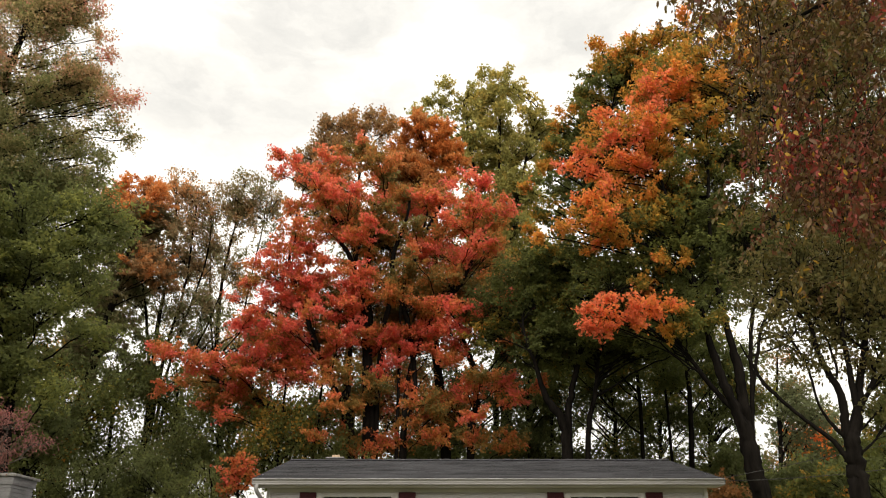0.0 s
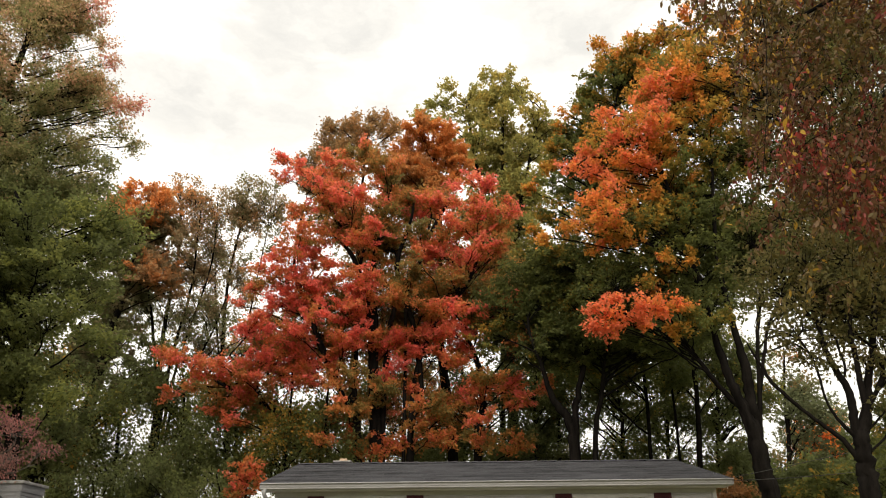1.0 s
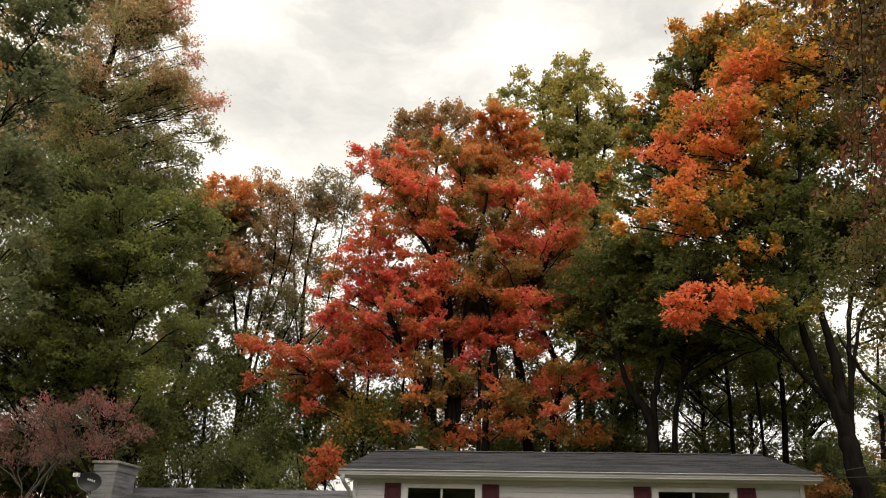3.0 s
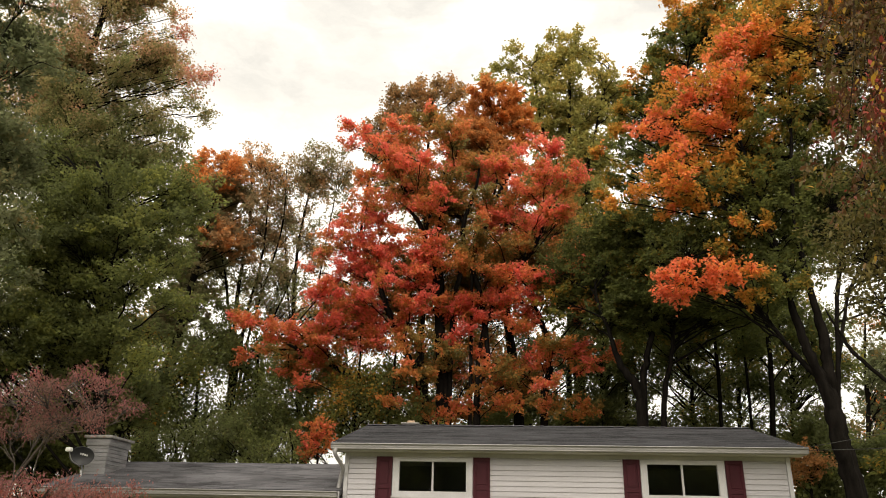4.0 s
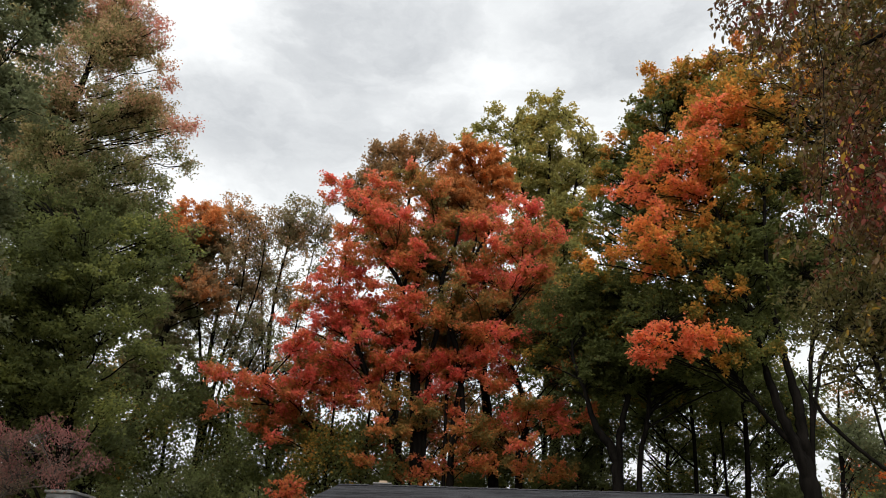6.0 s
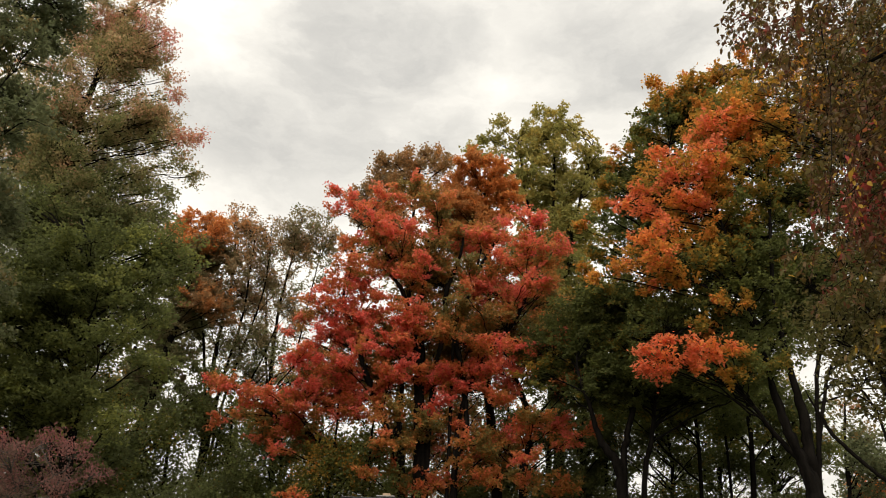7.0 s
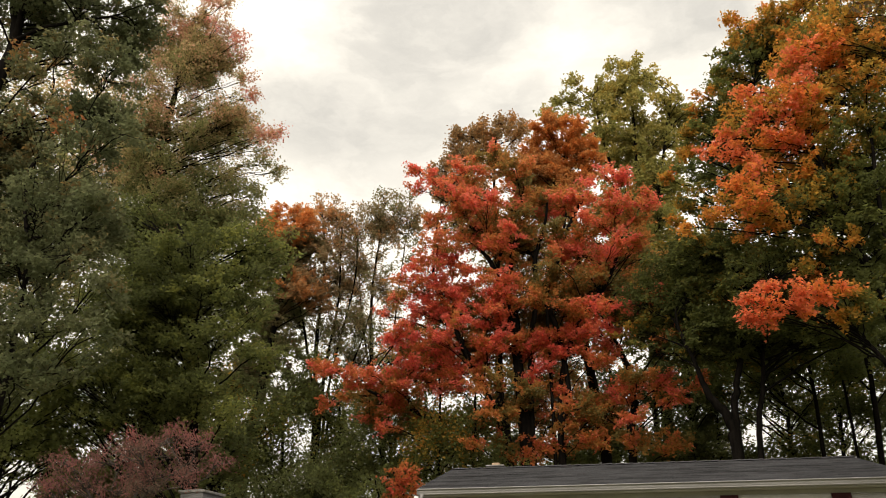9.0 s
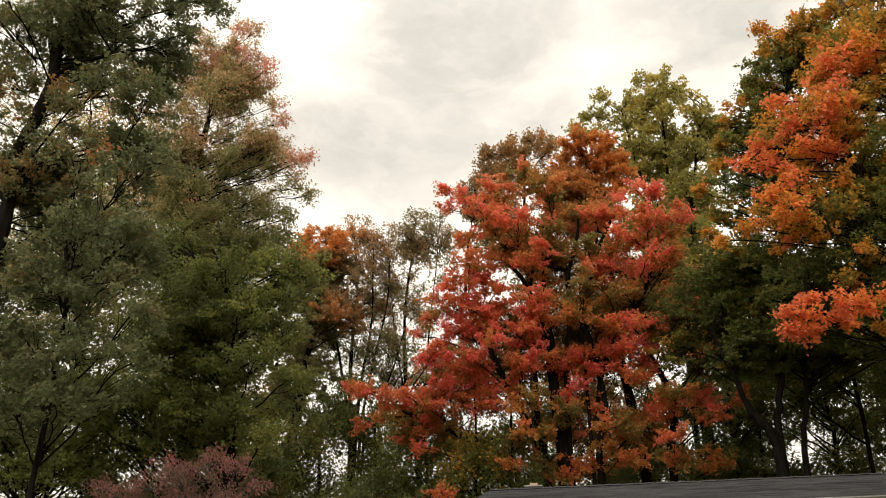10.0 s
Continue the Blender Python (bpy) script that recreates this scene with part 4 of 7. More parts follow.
ORANGE_MAPLE_BOUGHS_D = [
    (5.9, 21.3, 9.9, 0.32, 0.45), (7.6, 22.2, 10.5, 0.5, 0.06), (8.3, 21.6, 10.3, 0.52, 0.06), (8.6, 21.1, 10.7, 0.41, 0.1),
    (7.9, 21.9, 9.6, 0.39, 0.36), (4.1, 20, 8.7, 0.33, 1), (4.6, 20, 9, 0.3, 1), (4.5, 20, 8.4, 0.42, 0.97),
    (5, 20, 8.5, 0.42, 1), (5.4, 20, 8.7, 0.39, 1), (5.9, 20, 8.7, 0.39, 0.98), (6.2, 20, 8.5, 0.32, 0.92),
    (5.5, 20, 8.2, 0.32, 0.85), (4.7, 20, 8.1, 0.27, 0.95), (6.5, 20, 8.7, 0.3, 0.82), (7, 20.5, 8.8, 0.23, 0.36),
    (6.5, 20.5, 8.1, 0.3, 0.6), (6.9, 20.5, 8.2, 0.22, 0.36),
]
ORANGE_MAPLE_BOUGHS_E = [
    (7.7, 21, 8.6, 0.26, 0.36), (8.2, 21, 8.7, 0.21, 0.36), (4.2, 20, 8.1, 0.21, 0.95), (7.2, 20.5, 8.5, 0.21, 0.36),
    (9.9, 21.8, 19.4, 0.64, 0.55), (10.1, 21.8, 17.2, 0.62, 0.5), (9.9, 21.4, 15.2, 0.59, 0.35), (8.8, 21.1, 18.4, 0.61, 0.6),
    (10.3, 21.7, 18.6, 0.63, 0.5), (10.9, 21.7, 19.9, 0.7, 0.6), (12.8, 22.6, 21.4, 0.78, 0.5), (14.2, 22.5, 21.4, 0.78, 0.48),
    (15.2, 22.1, 20.5, 0.76, 0.4), (16.9, 22.7, 21.3, 0.83, 0.35), (11.2, 21.9, 18.7, 0.7, 0.6), (12.8, 22.1, 19.2, 0.75, 0.5),
    (14.6, 22.7, 19.4, 0.76, 0.35), (15.6, 22.1, 18.7, 0.78, 0.2),
]
ORANGE_MAPLE_BOUGHS_F = [
    (12.1, 22.6, 17.8, 0.74, 0.48), (13.4, 22.5, 17.4, 0.74, 0.3), (15.1, 22.9, 17.5, 0.79, 0.1), (16.3, 23, 17.3, 0.79, 0.05),
    (11.2, 22.6, 16.1, 0.69, 0.3), (12.6, 22.7, 15.9, 0.73, 0.2), (13.4, 21.8, 15.1, 0.69, 0.06), (15.2, 22.6, 15.2, 0.75, 0.04),
    (11.6, 22.8, 14.4, 0.67, 0.06), (12.5, 22.2, 13.8, 0.69, 0.04), (13.9, 22.4, 13.5, 0.73, 0.04), (14.9, 22.3, 13, 0.68, 0.04),
    (11.7, 22.9, 12.7, 0.66, 0.03), (12.5, 22, 12, 0.67, 0.03), (13.8, 22.2, 11.7, 0.67, 0.04), (11.3, 21.6, 10.7, 0.53, 0.03),
    (12.8, 22.2, 10.7, 0.58, 0.03), (15.1, 22.5, 11, 0.67, 0.06),
]
ORANGE_MAPLE_BOUGHS_G = [
    (14.4, 22.9, 10.4, 0.56, 0.1), (12.3, 22.9, 22, 0.75, 0.6), (13.9, 22.1, 22.7, 0.83, 0.5), (16.6, 23, 23.2, 0.86, 0.4),
    (11.7, 21.9, 19.5, 0.62, 0.55), (12.7, 22.8, 18.7, 0.63, 0.45), (13.6, 21.8, 17.7, 0.64, 0.25), (11, 22.2, 21.1, 0.56, 0.6),
]
tree("orange_maple", "large maple turning orange and yellow over dark green", "tree", ORANGE,
     trunks=[[(9.07, 22, -0.15, 0.34), (9.05, 22, 3.14, 0.27), (8.92, 22, 4.41, 0.25), (8.84, 22, 5.46, 0.22), (8.62, 22, 6.38, 0.14), (8.33, 22, 7.42, 0.13), (8.1, 22, 8.49, 0.09), (7.88, 22, 10.18, 0.07), (7.52, 22, 12.37, 0.05), (7.2, 22, 14.51, 0.04)],
             [(8.85, 22, 5.3, 0.16), (8.89, 22, 6.21, 0.14), (8.87, 22, 7.24, 0.13), (8.76, 22, 8.49, 0.09), (8.73, 22, 10.17, 0.07), (8.94, 22, 12.57, 0.05), (9.05, 22, 15.4, 0.04)],
             [(8.91, 22, 5.05, 0.09), (9.25, 22, 7.06, 0.06), (9.52, 22, 8.85, 0.06), (10.04, 22, 10.75, 0.05), (11.47, 22, 13.63, 0.04), (13.08, 22, 17.02, 0.04)],
             [(8.98, 22, 5.71, 0.07), (9.52, 22, 7.76, 0.05), (9.97, 22, 9.03, 0.05), (11.35, 22, 10.95, 0.04), (13.37, 22, 13.62, 0.04)],
             [(8.7, 22, 6.04, 0.09), (7.9, 22, 7.07, 0.07), (7.18, 22, 8.13, 0.05), (6.05, 22, 8.96, 0.04), (5.02, 22, 9.24, 0.04)]],
     boughs=ORANGE_MAPLE_BOUGHS_A + ORANGE_MAPLE_BOUGHS_B + ORANGE_MAPLE_BOUGHS_C + ORANGE_MAPLE_BOUGHS_D + ORANGE_MAPLE_BOUGHS_E + ORANGE_MAPLE_BOUGHS_F + ORANGE_MAPLE_BOUGHS_G, fill=[(6.9, 26, 13.9, 2, 1.4, 9, 1.1, 0.12), (8.6, 23.2, 17.7, 1.7, 1.2, 9, 0.9, 0.6), (7.3, 23.2, 14.6, 1.2, 1, 6, 0.9, 0.55), (16.4, 24.5, 24.2, 2.6, 1.6, 15, 1.1, 0.2), (16.1, 24.5, 21.0, 2, 1.6, 10, 1.1, 0.1), (13.2, 24.5, 12.5, 2.2, 2.2, 16, 1.1, 0.05), (15.1, 24.5, 10.9, 1.6, 1.8, 10, 1.1, 0.05), (11.5, 23.6, 18.2, 0.9, 1.0, 8, 1.0, 0.4), (11.1, 23.6, 15.5, 0.9, 1.0, 10, 1.0, 0.15), (10.8, 23.6, 13.2, 0.9, 1.0, 10, 1.0, 0.05), (10.8, 23.6, 11.5, 0.9, 1.0, 8, 1.0, 0.04), (7.3, 23, 11.2, 2.4, 1.3, 12, 1.2, 0.1), (7.5, 23, 9.3, 2.2, 0.7, 12, 1.1, 0.02), (5.8, 22.5, 12.9, 1.0, 0.8, 5, 1.0, 0.55), (7.0, 22.7, 15.6, 1.3, 1.3, 8, 1.1, 0.62), (9.0, 22.7, 14.6, 1.2, 2.0, 8, 1.1, 0.22), (14.2, 24, 20.1, 2.2, 1.8, 26, 1.1, 0.2), (15.4, 24, 15.5, 1.8, 2.2, 24, 1.1, 0.04), (9.6, 23.5, 18.6, 1.6, 1.6, 10, 1.2, 0.45), (9.2, 23.8, 12.4, 2.0, 1.7, 26, 1.0, 0.04), (8.2, 23.8, 14.0, 1.4, 1.2, 12, 1.0, 0.12)], leaf=0.109, per=52, spray=0.42, sprays=22, thin=0.45, squash=0.6, flat=0.3, reach=0.2, spread=0.13, limb_r=0.03)

GREEN_MAPLE_BOUGHS_A = [
    (7.2, 27, 22.8, 0.71, 0.52), (6.5, 27, 22, 0.57, 0.3), (6.1, 26.5, 21, 0.37, 0.15), (5.8, 26.2, 19.8, 0.36, 0.3),
    (6.9, 25.8, 20.8, 0.67, 0.12), (7.8, 26.3, 22.4, 0.65, 0.48), (8.8, 26.4, 23.1, 0.61, 0.52), (9.5, 25.8, 23.1, 0.69, 0.52),
    (8.6, 25.8, 21.3, 0.67, 0.58), (7.8, 27.3, 22.5, 0.57, 0.58), (6.5, 26.7, 20.5, 0.58, 0.42), (6.1, 26.1, 19, 0.55, 0.2),
    (5.2, 26.4, 19.6, 0.54, 0.62), (5.7, 27.3, 19.4, 0.58, 0.3), (4.8, 27.1, 19.1, 0.55, 0.45), (7.9, 27.1, 21.3, 0.61, 0.12),
    (4.9, 26.3, 17.9, 0.55, 0.25), (4.2, 26.5, 17.9, 0.44, 0.48),
]
GREEN_MAPLE_BOUGHS_B = [
    (4.1, 26.8, 17.5, 0.45, 0.48), (4.2, 25.8, 16.1, 0.55, 0.1), (4.2, 26.6, 17, 0.4, 0.62), (3.4, 26.1, 15.8, 0.34, 0.62),
    (4.7, 27.1, 16.3, 0.58, 0.12), (4.1, 25.8, 14.9, 0.54, 0.3), (5, 26.8, 15.9, 0.57, 0.12), (4, 27.1, 15.1, 0.48, 0.45),
    (3.5, 26.1, 13.9, 0.42, 0.55), (4.5, 27.1, 15, 0.57, 0.25), (4.7, 27.1, 13.9, 0.6, 0.25), (3.8, 25.7, 12.8, 0.57, 0.3),
    (4.8, 26.8, 13, 0.63, 0.15), (5.4, 25.7, 12.3, 0.6, 0.15), (4.2, 26.5, 11.7, 0.62, 0.28), (5.2, 26.4, 11.7, 0.61, 0.3),
    (4.5, 26, 11, 0.68, 0.25), (3.7, 26.2, 11.2, 0.57, 0.25),
]
GREEN_MAPLE_BOUGHS_C = [
    (3.4, 27, 11, 0.58, 0.15), (3.9, 26.2, 10.2, 0.6, 0.1), (4.8, 25.9, 9.8, 0.66, 0.04), (6.4, 26.8, 12.5, 0.62, 0.25),
    (7.1, 26.4, 12.8, 0.62, 0.4), (6.8, 27, 12.3, 0.62, 0.2), (5.9, 26.1, 9.6, 0.66, 0.03), (7.1, 26.2, 9.4, 0.66, 0.03),
    (8.3, 27, 9.5, 0.68, 0.03), (3.6, 26.5, 9.4, 0.64, 0.06), (4.6, 26.5, 9.1, 0.63, 0.03), (8.8, 26.1, 9.3, 0.62, 0.04),
    (6.8, 25.7, 11.2, 0.59, 0.1), (5.9, 27.2, 19, 0.69, 0.1), (6.7, 25.8, 22.7, 0.23, 0.6), (8.5, 27.1, 24.1, 0.22, 0.6),
    (7.1, 25.8, 21.8, 0.67, 0.5), (8, 26.5, 22.8, 0.69, 0.52),
]
GREEN_MAPLE_BOUGHS_D = [
    (8.6, 25.9, 22.7, 0.73, 0.52), (9.9, 26.5, 23.6, 0.8, 0.52), (10.2, 26.1, 22.3, 0.77, 0.5), (10.9, 25.7, 22.6, 0.81, 0.48),
    (9.1, 26.3, 22.1, 0.73, 0.5), (11.2, 26.2, 21.5, 0.81, 0.4), (10.8, 26.2, 24.2, 0.75, 0.5), (11.9, 26, 24, 0.88, 0.45),
    (8.1, 25.7, 21.7, 0.66, 0.45), (12.5, 26.2, 22.6, 0.87, 0.4),
]
tree("green_maple", "broad maple still dark green with orange tips", "tree", ORANGE,
     trunks=[[(4.48, 27, -0.15, 0.24), (4.45, 27, 5.57, 0.2), (4.35, 27, 6.85, 0.18), (3.64, 27, 7.98, 0.1), (3.09, 27, 9.48, 0.06), (2.93, 27, 10.81, 0.04)],
             [(4.38, 27, -0.15, 0.16), (4.46, 27, 6.35, 0.13), (4.67, 27, 7.98, 0.11), (5.52, 27, 10.81, 0.09), (6.32, 27, 15.15, 0.06), (7.58, 27, 21.24, 0.03)],
             [(4.95, 27, -0.15, 0.12), (5.12, 27, 5.76, 0.1), (5.61, 27, 7.98, 0.08), (6.09, 27, 9.92, 0.05), (6.9, 27, 11.73, 0.03)]],
     boughs=GREEN_MAPLE_BOUGHS_A + GREEN_MAPLE_BOUGHS_B + GREEN_MAPLE_BOUGHS_C + GREEN_MAPLE_BOUGHS_D, fill=[(7.0, 28, 21.1, 0.8, 0.7, 4, 0.9, 0.25), (2.8, 29, 11.5, 1.0, 1.9, 9, 1.3, 0.12), (6.3, 28.5, 17.6, 1.4, 3.2, 16, 1.3, 0.1), (8.6, 27.7, 21.6, 1.3, 1.3, 9, 1.1, 0.15), (4.9, 28, 12.6, 2.1, 1.6, 16, 1.4, 0.06), (5.0, 28, 10.2, 2.0, 0.9, 18, 1.2, 0.02), (7.9, 29, 10.8, 2.4, 1.1, 18, 1.2, 0.02)], leaf=0.12, per=66, spray=0.48, thin=0.55, sprays=20, squash=0.6, reach=0.4)

TULIP_TREE_BOUGHS_A = [
    (4.2, 41.1, 32.2, 1.05, 0.5), (2.9, 42.7, 33.3, 0.97, 0.5), (5.5, 42.7, 32.6, 0.96, 0.5), (3.3, 41.3, 30.8, 1.19, 0.5),
    (1.7, 42.1, 31.7, 0.95, 0.45), (0.1, 41.5, 31.8, 0.76, 0.45), (-0.6, 42, 31.3, 0.68, 0.4), (-1.7, 42.1, 30.3, 0.64, 0.45),
    (-1, 41.2, 29.2, 0.74, 0.45), (0.3, 42.7, 31.1, 0.84, 0.4), (1.2, 41.6, 29.6, 0.96, 0.4), (2.3, 41.9, 29.7, 1.12, 0.5),
    (3.7, 41.1, 29.2, 1.17, 0.5), (5.6, 41, 29.7, 1.02, 0.55), (6.7, 41.4, 29.7, 0.73, 0.6), (7.2, 41.7, 29, 0.51, 0.55),
    (6.4, 42.9, 29.1, 0.82, 0.6), (4.9, 42.8, 28.7, 1.05, 0.55),
]
TULIP_TREE_BOUGHS_B = [
    (3.4, 42, 27.8, 1.1, 0.5), (1.9, 41.9, 28, 0.96, 0.45), (3.7, 42.3, 26.5, 1.02, 0.55), (5.2, 42.7, 26.9, 0.96, 0.6),
    (2.2, 41.7, 26.4, 0.8, 0.45), (5.9, 42.6, 27.4, 0.66, 0.6), (4.3, 41.8, 24.5, 0.92, 0.6), (3.1, 42.2, 25, 0.79, 0.5),
    (5.4, 42.5, 24.1, 0.79, 0.6), (5.8, 42, 25.2, 0.72, 0.6), (4.9, 42.4, 22.8, 0.85, 0.5), (5.5, 42.4, 20.9, 0.77, 0.4),
    (4, 41, 20.3, 0.81, 0.35), (4.3, 41.1, 18.8, 0.87, 0.3), (3.3, 41.3, 19.3, 0.74, 0.3), (3.7, 41.4, 17.9, 0.8, 0.3),
    (4.7, 41.4, 17.9, 0.73, 0.3),
]
tree("tulip_tree", "tall yellow-green tulip tree behind the red maple", "tree", TULIP,
     trunks=[[(3.45, 42, -0.15, 0.27), (3.46, 42, 8.38, 0.22), (3.51, 42, 14.54, 0.2), (3.57, 42, 21.89, 0.15), (3.72, 42, 30.32, 0.08)],
             [(2.84, 42, -0.15, 0.13), (3.26, 42, 17.36, 0.11), (4.46, 42, 21.89, 0.1), (5.82, 42, 28.1, 0.07), (6.35, 42, 31.23, 0.04)],
             [(3.87, 42, -0.15, 0.13), (3.48, 42, 18.83, 0.11), (2.37, 42, 23.48, 0.1), (1.73, 42, 28.97, 0.07), (1.38, 42, 31.23, 0.04)]],
     boughs=TULIP_TREE_BOUGHS_A + TULIP_TREE_BOUGHS_B, fill=[(3.0, 43, 31.2, 2.3, 1.7, 8, 1, 0.5), (4.5, 42, 23.9, 1.4, 2.4, 8, 1.2, 0.15), (6.6, 43, 29.2, 0.9, 1.9, 8, 1, 0.4), (3.3, 43, 27.9, 1.6, 2, 9, 1.1, 0.4), (0.7, 43, 27.5, 1.2, 1.6, 5, 1, 0.4), (2.9, 42, 21.5, 2, 2.6, 16, 1.2, 0.08), (3.0, 42, 21.5, 1.4, 2.4, 8, 1.2, 0.1), (4.0, 43, 27.0, 3.2, 3.6, 8, 1.2, 0.25), (4.8, 43, 19.0, 2.6, 3.6, 22, 1.4, 0.12), (2.6, 44, 20.0, 2.2, 3.5, 12, 1.4, 0.1), (7.0, 43, 17.0, 2.4, 3.5, 14, 1.4, 0.08)], leaf=0.18, per=47, spray=0.6, sprays=12, flat=0.4, tilt=0.7, thin=0.6, squash=0.85, reach=0.6, spread=0.28)

RUST_MAPLE_BOUGHS_A = [
    (-1.4, 33.4, 23.3, 1.13, 0.9), (-0.5, 33.6, 23, 1.13, 0.95), (-2, 34.1, 22.7, 1.02, 0.85), (-0.8, 34.5, 22.5, 1.33, 0.95),
    (0.3, 33.8, 21.9, 1, 0.95), (0.7, 33.8, 21.1, 0.7, 0.9), (-1.7, 33.9, 21.4, 1.18, 0.85), (-0.3, 34.3, 21, 1.06, 0.9),
    (-2.6, 34.4, 22.4, 0.66, 0.7), (0.2, 34.6, 23.7, 0.86, 0.9), (-1.1, 33.8, 20.5, 1.05, 0.7), (-2.9, 34.3, 21.5, 0.78, 0.55),
    (-3.8, 33.8, 22, 0.77, 0.45), (-4.6, 34.5, 22, 0.91, 0.5), (0.9, 33.6, 21.5, 0.41, 0.95),
]
tree("rust_maple", "maple with a rounded rust-orange top", "tree", RUST,
     trunks=[[(0.35, 35, -0.15, 0.27), (0.16, 35, 7.12, 0.22), (-0.39, 35, 12.38, 0.18), (-0.56, 35, 18.51, 0.13), (-0.68, 35, 22.96, 0.06)]],
     boughs=RUST_MAPLE_BOUGHS_A, fill=[(-1.0, 35, 20.4, 2.2, 1.8, 10, 1.3, 0.6)], leaf=0.11, per=130, spray=0.5, sprays=18, inner=0.3, squash=0.8)

BROWN_OAK_BOUGHS_A = [
    (-3.7, 38.5, 27.4, 0.83, 0.3), (-4.3, 38, 27.4, 0.41, 0.3), (-5, 38.3, 26.7, 1.03, 0.28), (-6.7, 38, 26.2, 0.96, 0.25),
    (-7, 37.7, 26.8, 0.41, 0.25), (-6, 38, 27, 0.48, 0.28), (-8.1, 37.4, 24.1, 0.6, 0.15), (-7.6, 37.4, 23.3, 0.79, 0.15),
    (-4.3, 38, 25.9, 1.15, 0.3), (-5.7, 38, 25.5, 1.15, 0.25), (-8.8, 38.5, 24.2, 0.48, 0.15), (-2.9, 37.3, 25.9, 0.47, 0.3),
    (-6.8, 38.1, 25.1, 0.95, 0.2), (-7.3, 38, 24.5, 0.81, 0.2), (-7.9, 38.1, 22.9, 0.87, 0.15), (-6, 38.3, 24.5, 1.01, 0.3),
]
tree("brown_oak", "dull brown oak behind the maples", "tree", RUST,
     trunks=[[(-5.28, 38, -0.15, 0.22), (-5.19, 38, 7.6, 0.18), (-4.91, 38, 13.31, 0.15), (-4.85, 38, 21.76, 0.09), (-4.9, 38, 26.57, 0.04)]],
     boughs=BROWN_OAK_BOUGHS_A, fill=[(-6.2, 39, 23.0, 2.0, 1.5, 6, 1.2, 0.2)], leaf=0.135, per=80, spray=0.55, sprays=18, lift=1.2, flat=0.5, tilt=0.9, squash=0.9)

WOODLAND_MAPLE_BOUGHS_A = [
    (-18, 36.5, 21.3, 0.92, 0.95), (-16.8, 35.8, 21.1, 0.99, 1), (-16, 36.3, 21.4, 0.91, 0.97), (-15.3, 36.2, 20.4, 0.81, 0.95),
    (-16.5, 36.7, 20.7, 1.01, 0.95), (-17.8, 36.8, 20.8, 0.83, 0.9), (-17.1, 36.4, 19.8, 0.99, 0.85), (-15.8, 36.5, 19.7, 0.99, 0.8),
    (-17.3, 35.4, 19.2, 0.79, 0.6), (-15, 36.3, 19, 0.89, 0.5), (-16.2, 36.6, 18.8, 0.99, 0.58), (-17.2, 35.8, 18.5, 0.88, 0.15),
    (-18.2, 36.1, 19.2, 0.98, 0.1), (-17, 36, 17.7, 0.97, 0.1), (-19.1, 36.7, 18.8, 0.91, 0.1), (-17.7, 35.7, 17.3, 0.96, 0.08),
    (-17, 35.8, 16.4, 0.86, 0.1), (-15.5, 35.2, 16.2, 0.85, 0.75),
]
WOODLAND_MAPLE_BOUGHS_B = [
    (-15, 35.9, 16, 0.86, 0.7), (-14.5, 36.2, 15.6, 0.69, 0.7), (-16.4, 36.7, 16.4, 0.79, 0.68), (-14.5, 36.7, 17, 0.7, 0.5),
    (-18.2, 35.7, 16, 0.86, 0.08), (-18.2, 36.8, 15, 0.87, 0.1), (-13.9, 35.5, 18.1, 0.69, 0.48), (-17.2, 36.5, 14, 0.86, 0.08),
    (-15.7, 35.5, 13, 0.74, 0.1), (-15.8, 35.8, 17.5, 0.78, 0.3), (-16.9, 35.3, 12.4, 0.9, 0.1), (-16.3, 36.6, 11.9, 0.92, 0.1),
    (-15.1, 36.5, 10.9, 0.99, 0.08), (-16.2, 35.4, 10.1, 0.88, 0.1), (-17.5, 36, 11.3, 0.83, 0.12),
]
tree("woodland_maple", "woodland maple with an orange top and green sides", "tree", BROWN,
     trunks=[[(-18.0, 36, -0.15, 0.39), (-17.87, 36, 6.89, 0.33), (-17.49, 36, 10.11, 0.24), (-17.01, 36, 15.11, 0.15), (-16.66, 36, 20.01, 0.07)],
             [(-18.49, 36, -0.15, 0.18), (-18.64, 36, 7.15, 0.15), (-19.06, 36, 10.39, 0.13), (-18.8, 36, 13.88, 0.08)]],
     boughs=WOODLAND_MAPLE_BOUGHS_A + WOODLAND_MAPLE_BOUGHS_B, fill=[(-16.8, 36.4, 20.0, 1.7, 1.0, 8, 1.0, 0.9), (-16.3, 36.8, 18.6, 1.8, 1.2, 7, 1.0, 0.3), (-15.4, 36.0, 16.8, 1.1, 0.8, 5, 0.9, 0.75), (-17.2, 37, 16.0, 1.6, 1.6, 5, 1.1, 0.12), (-17.7, 37, 14.2, 1.8, 2.0, 6, 1.3, 0.08), (-18.5, 37, 11.8, 1.7, 1.4, 5, 1.4, 0.1)], leaf=0.14, per=78, spray=0.5, inner=0.05, sprays=14, squash=0.7, reach=0.4)

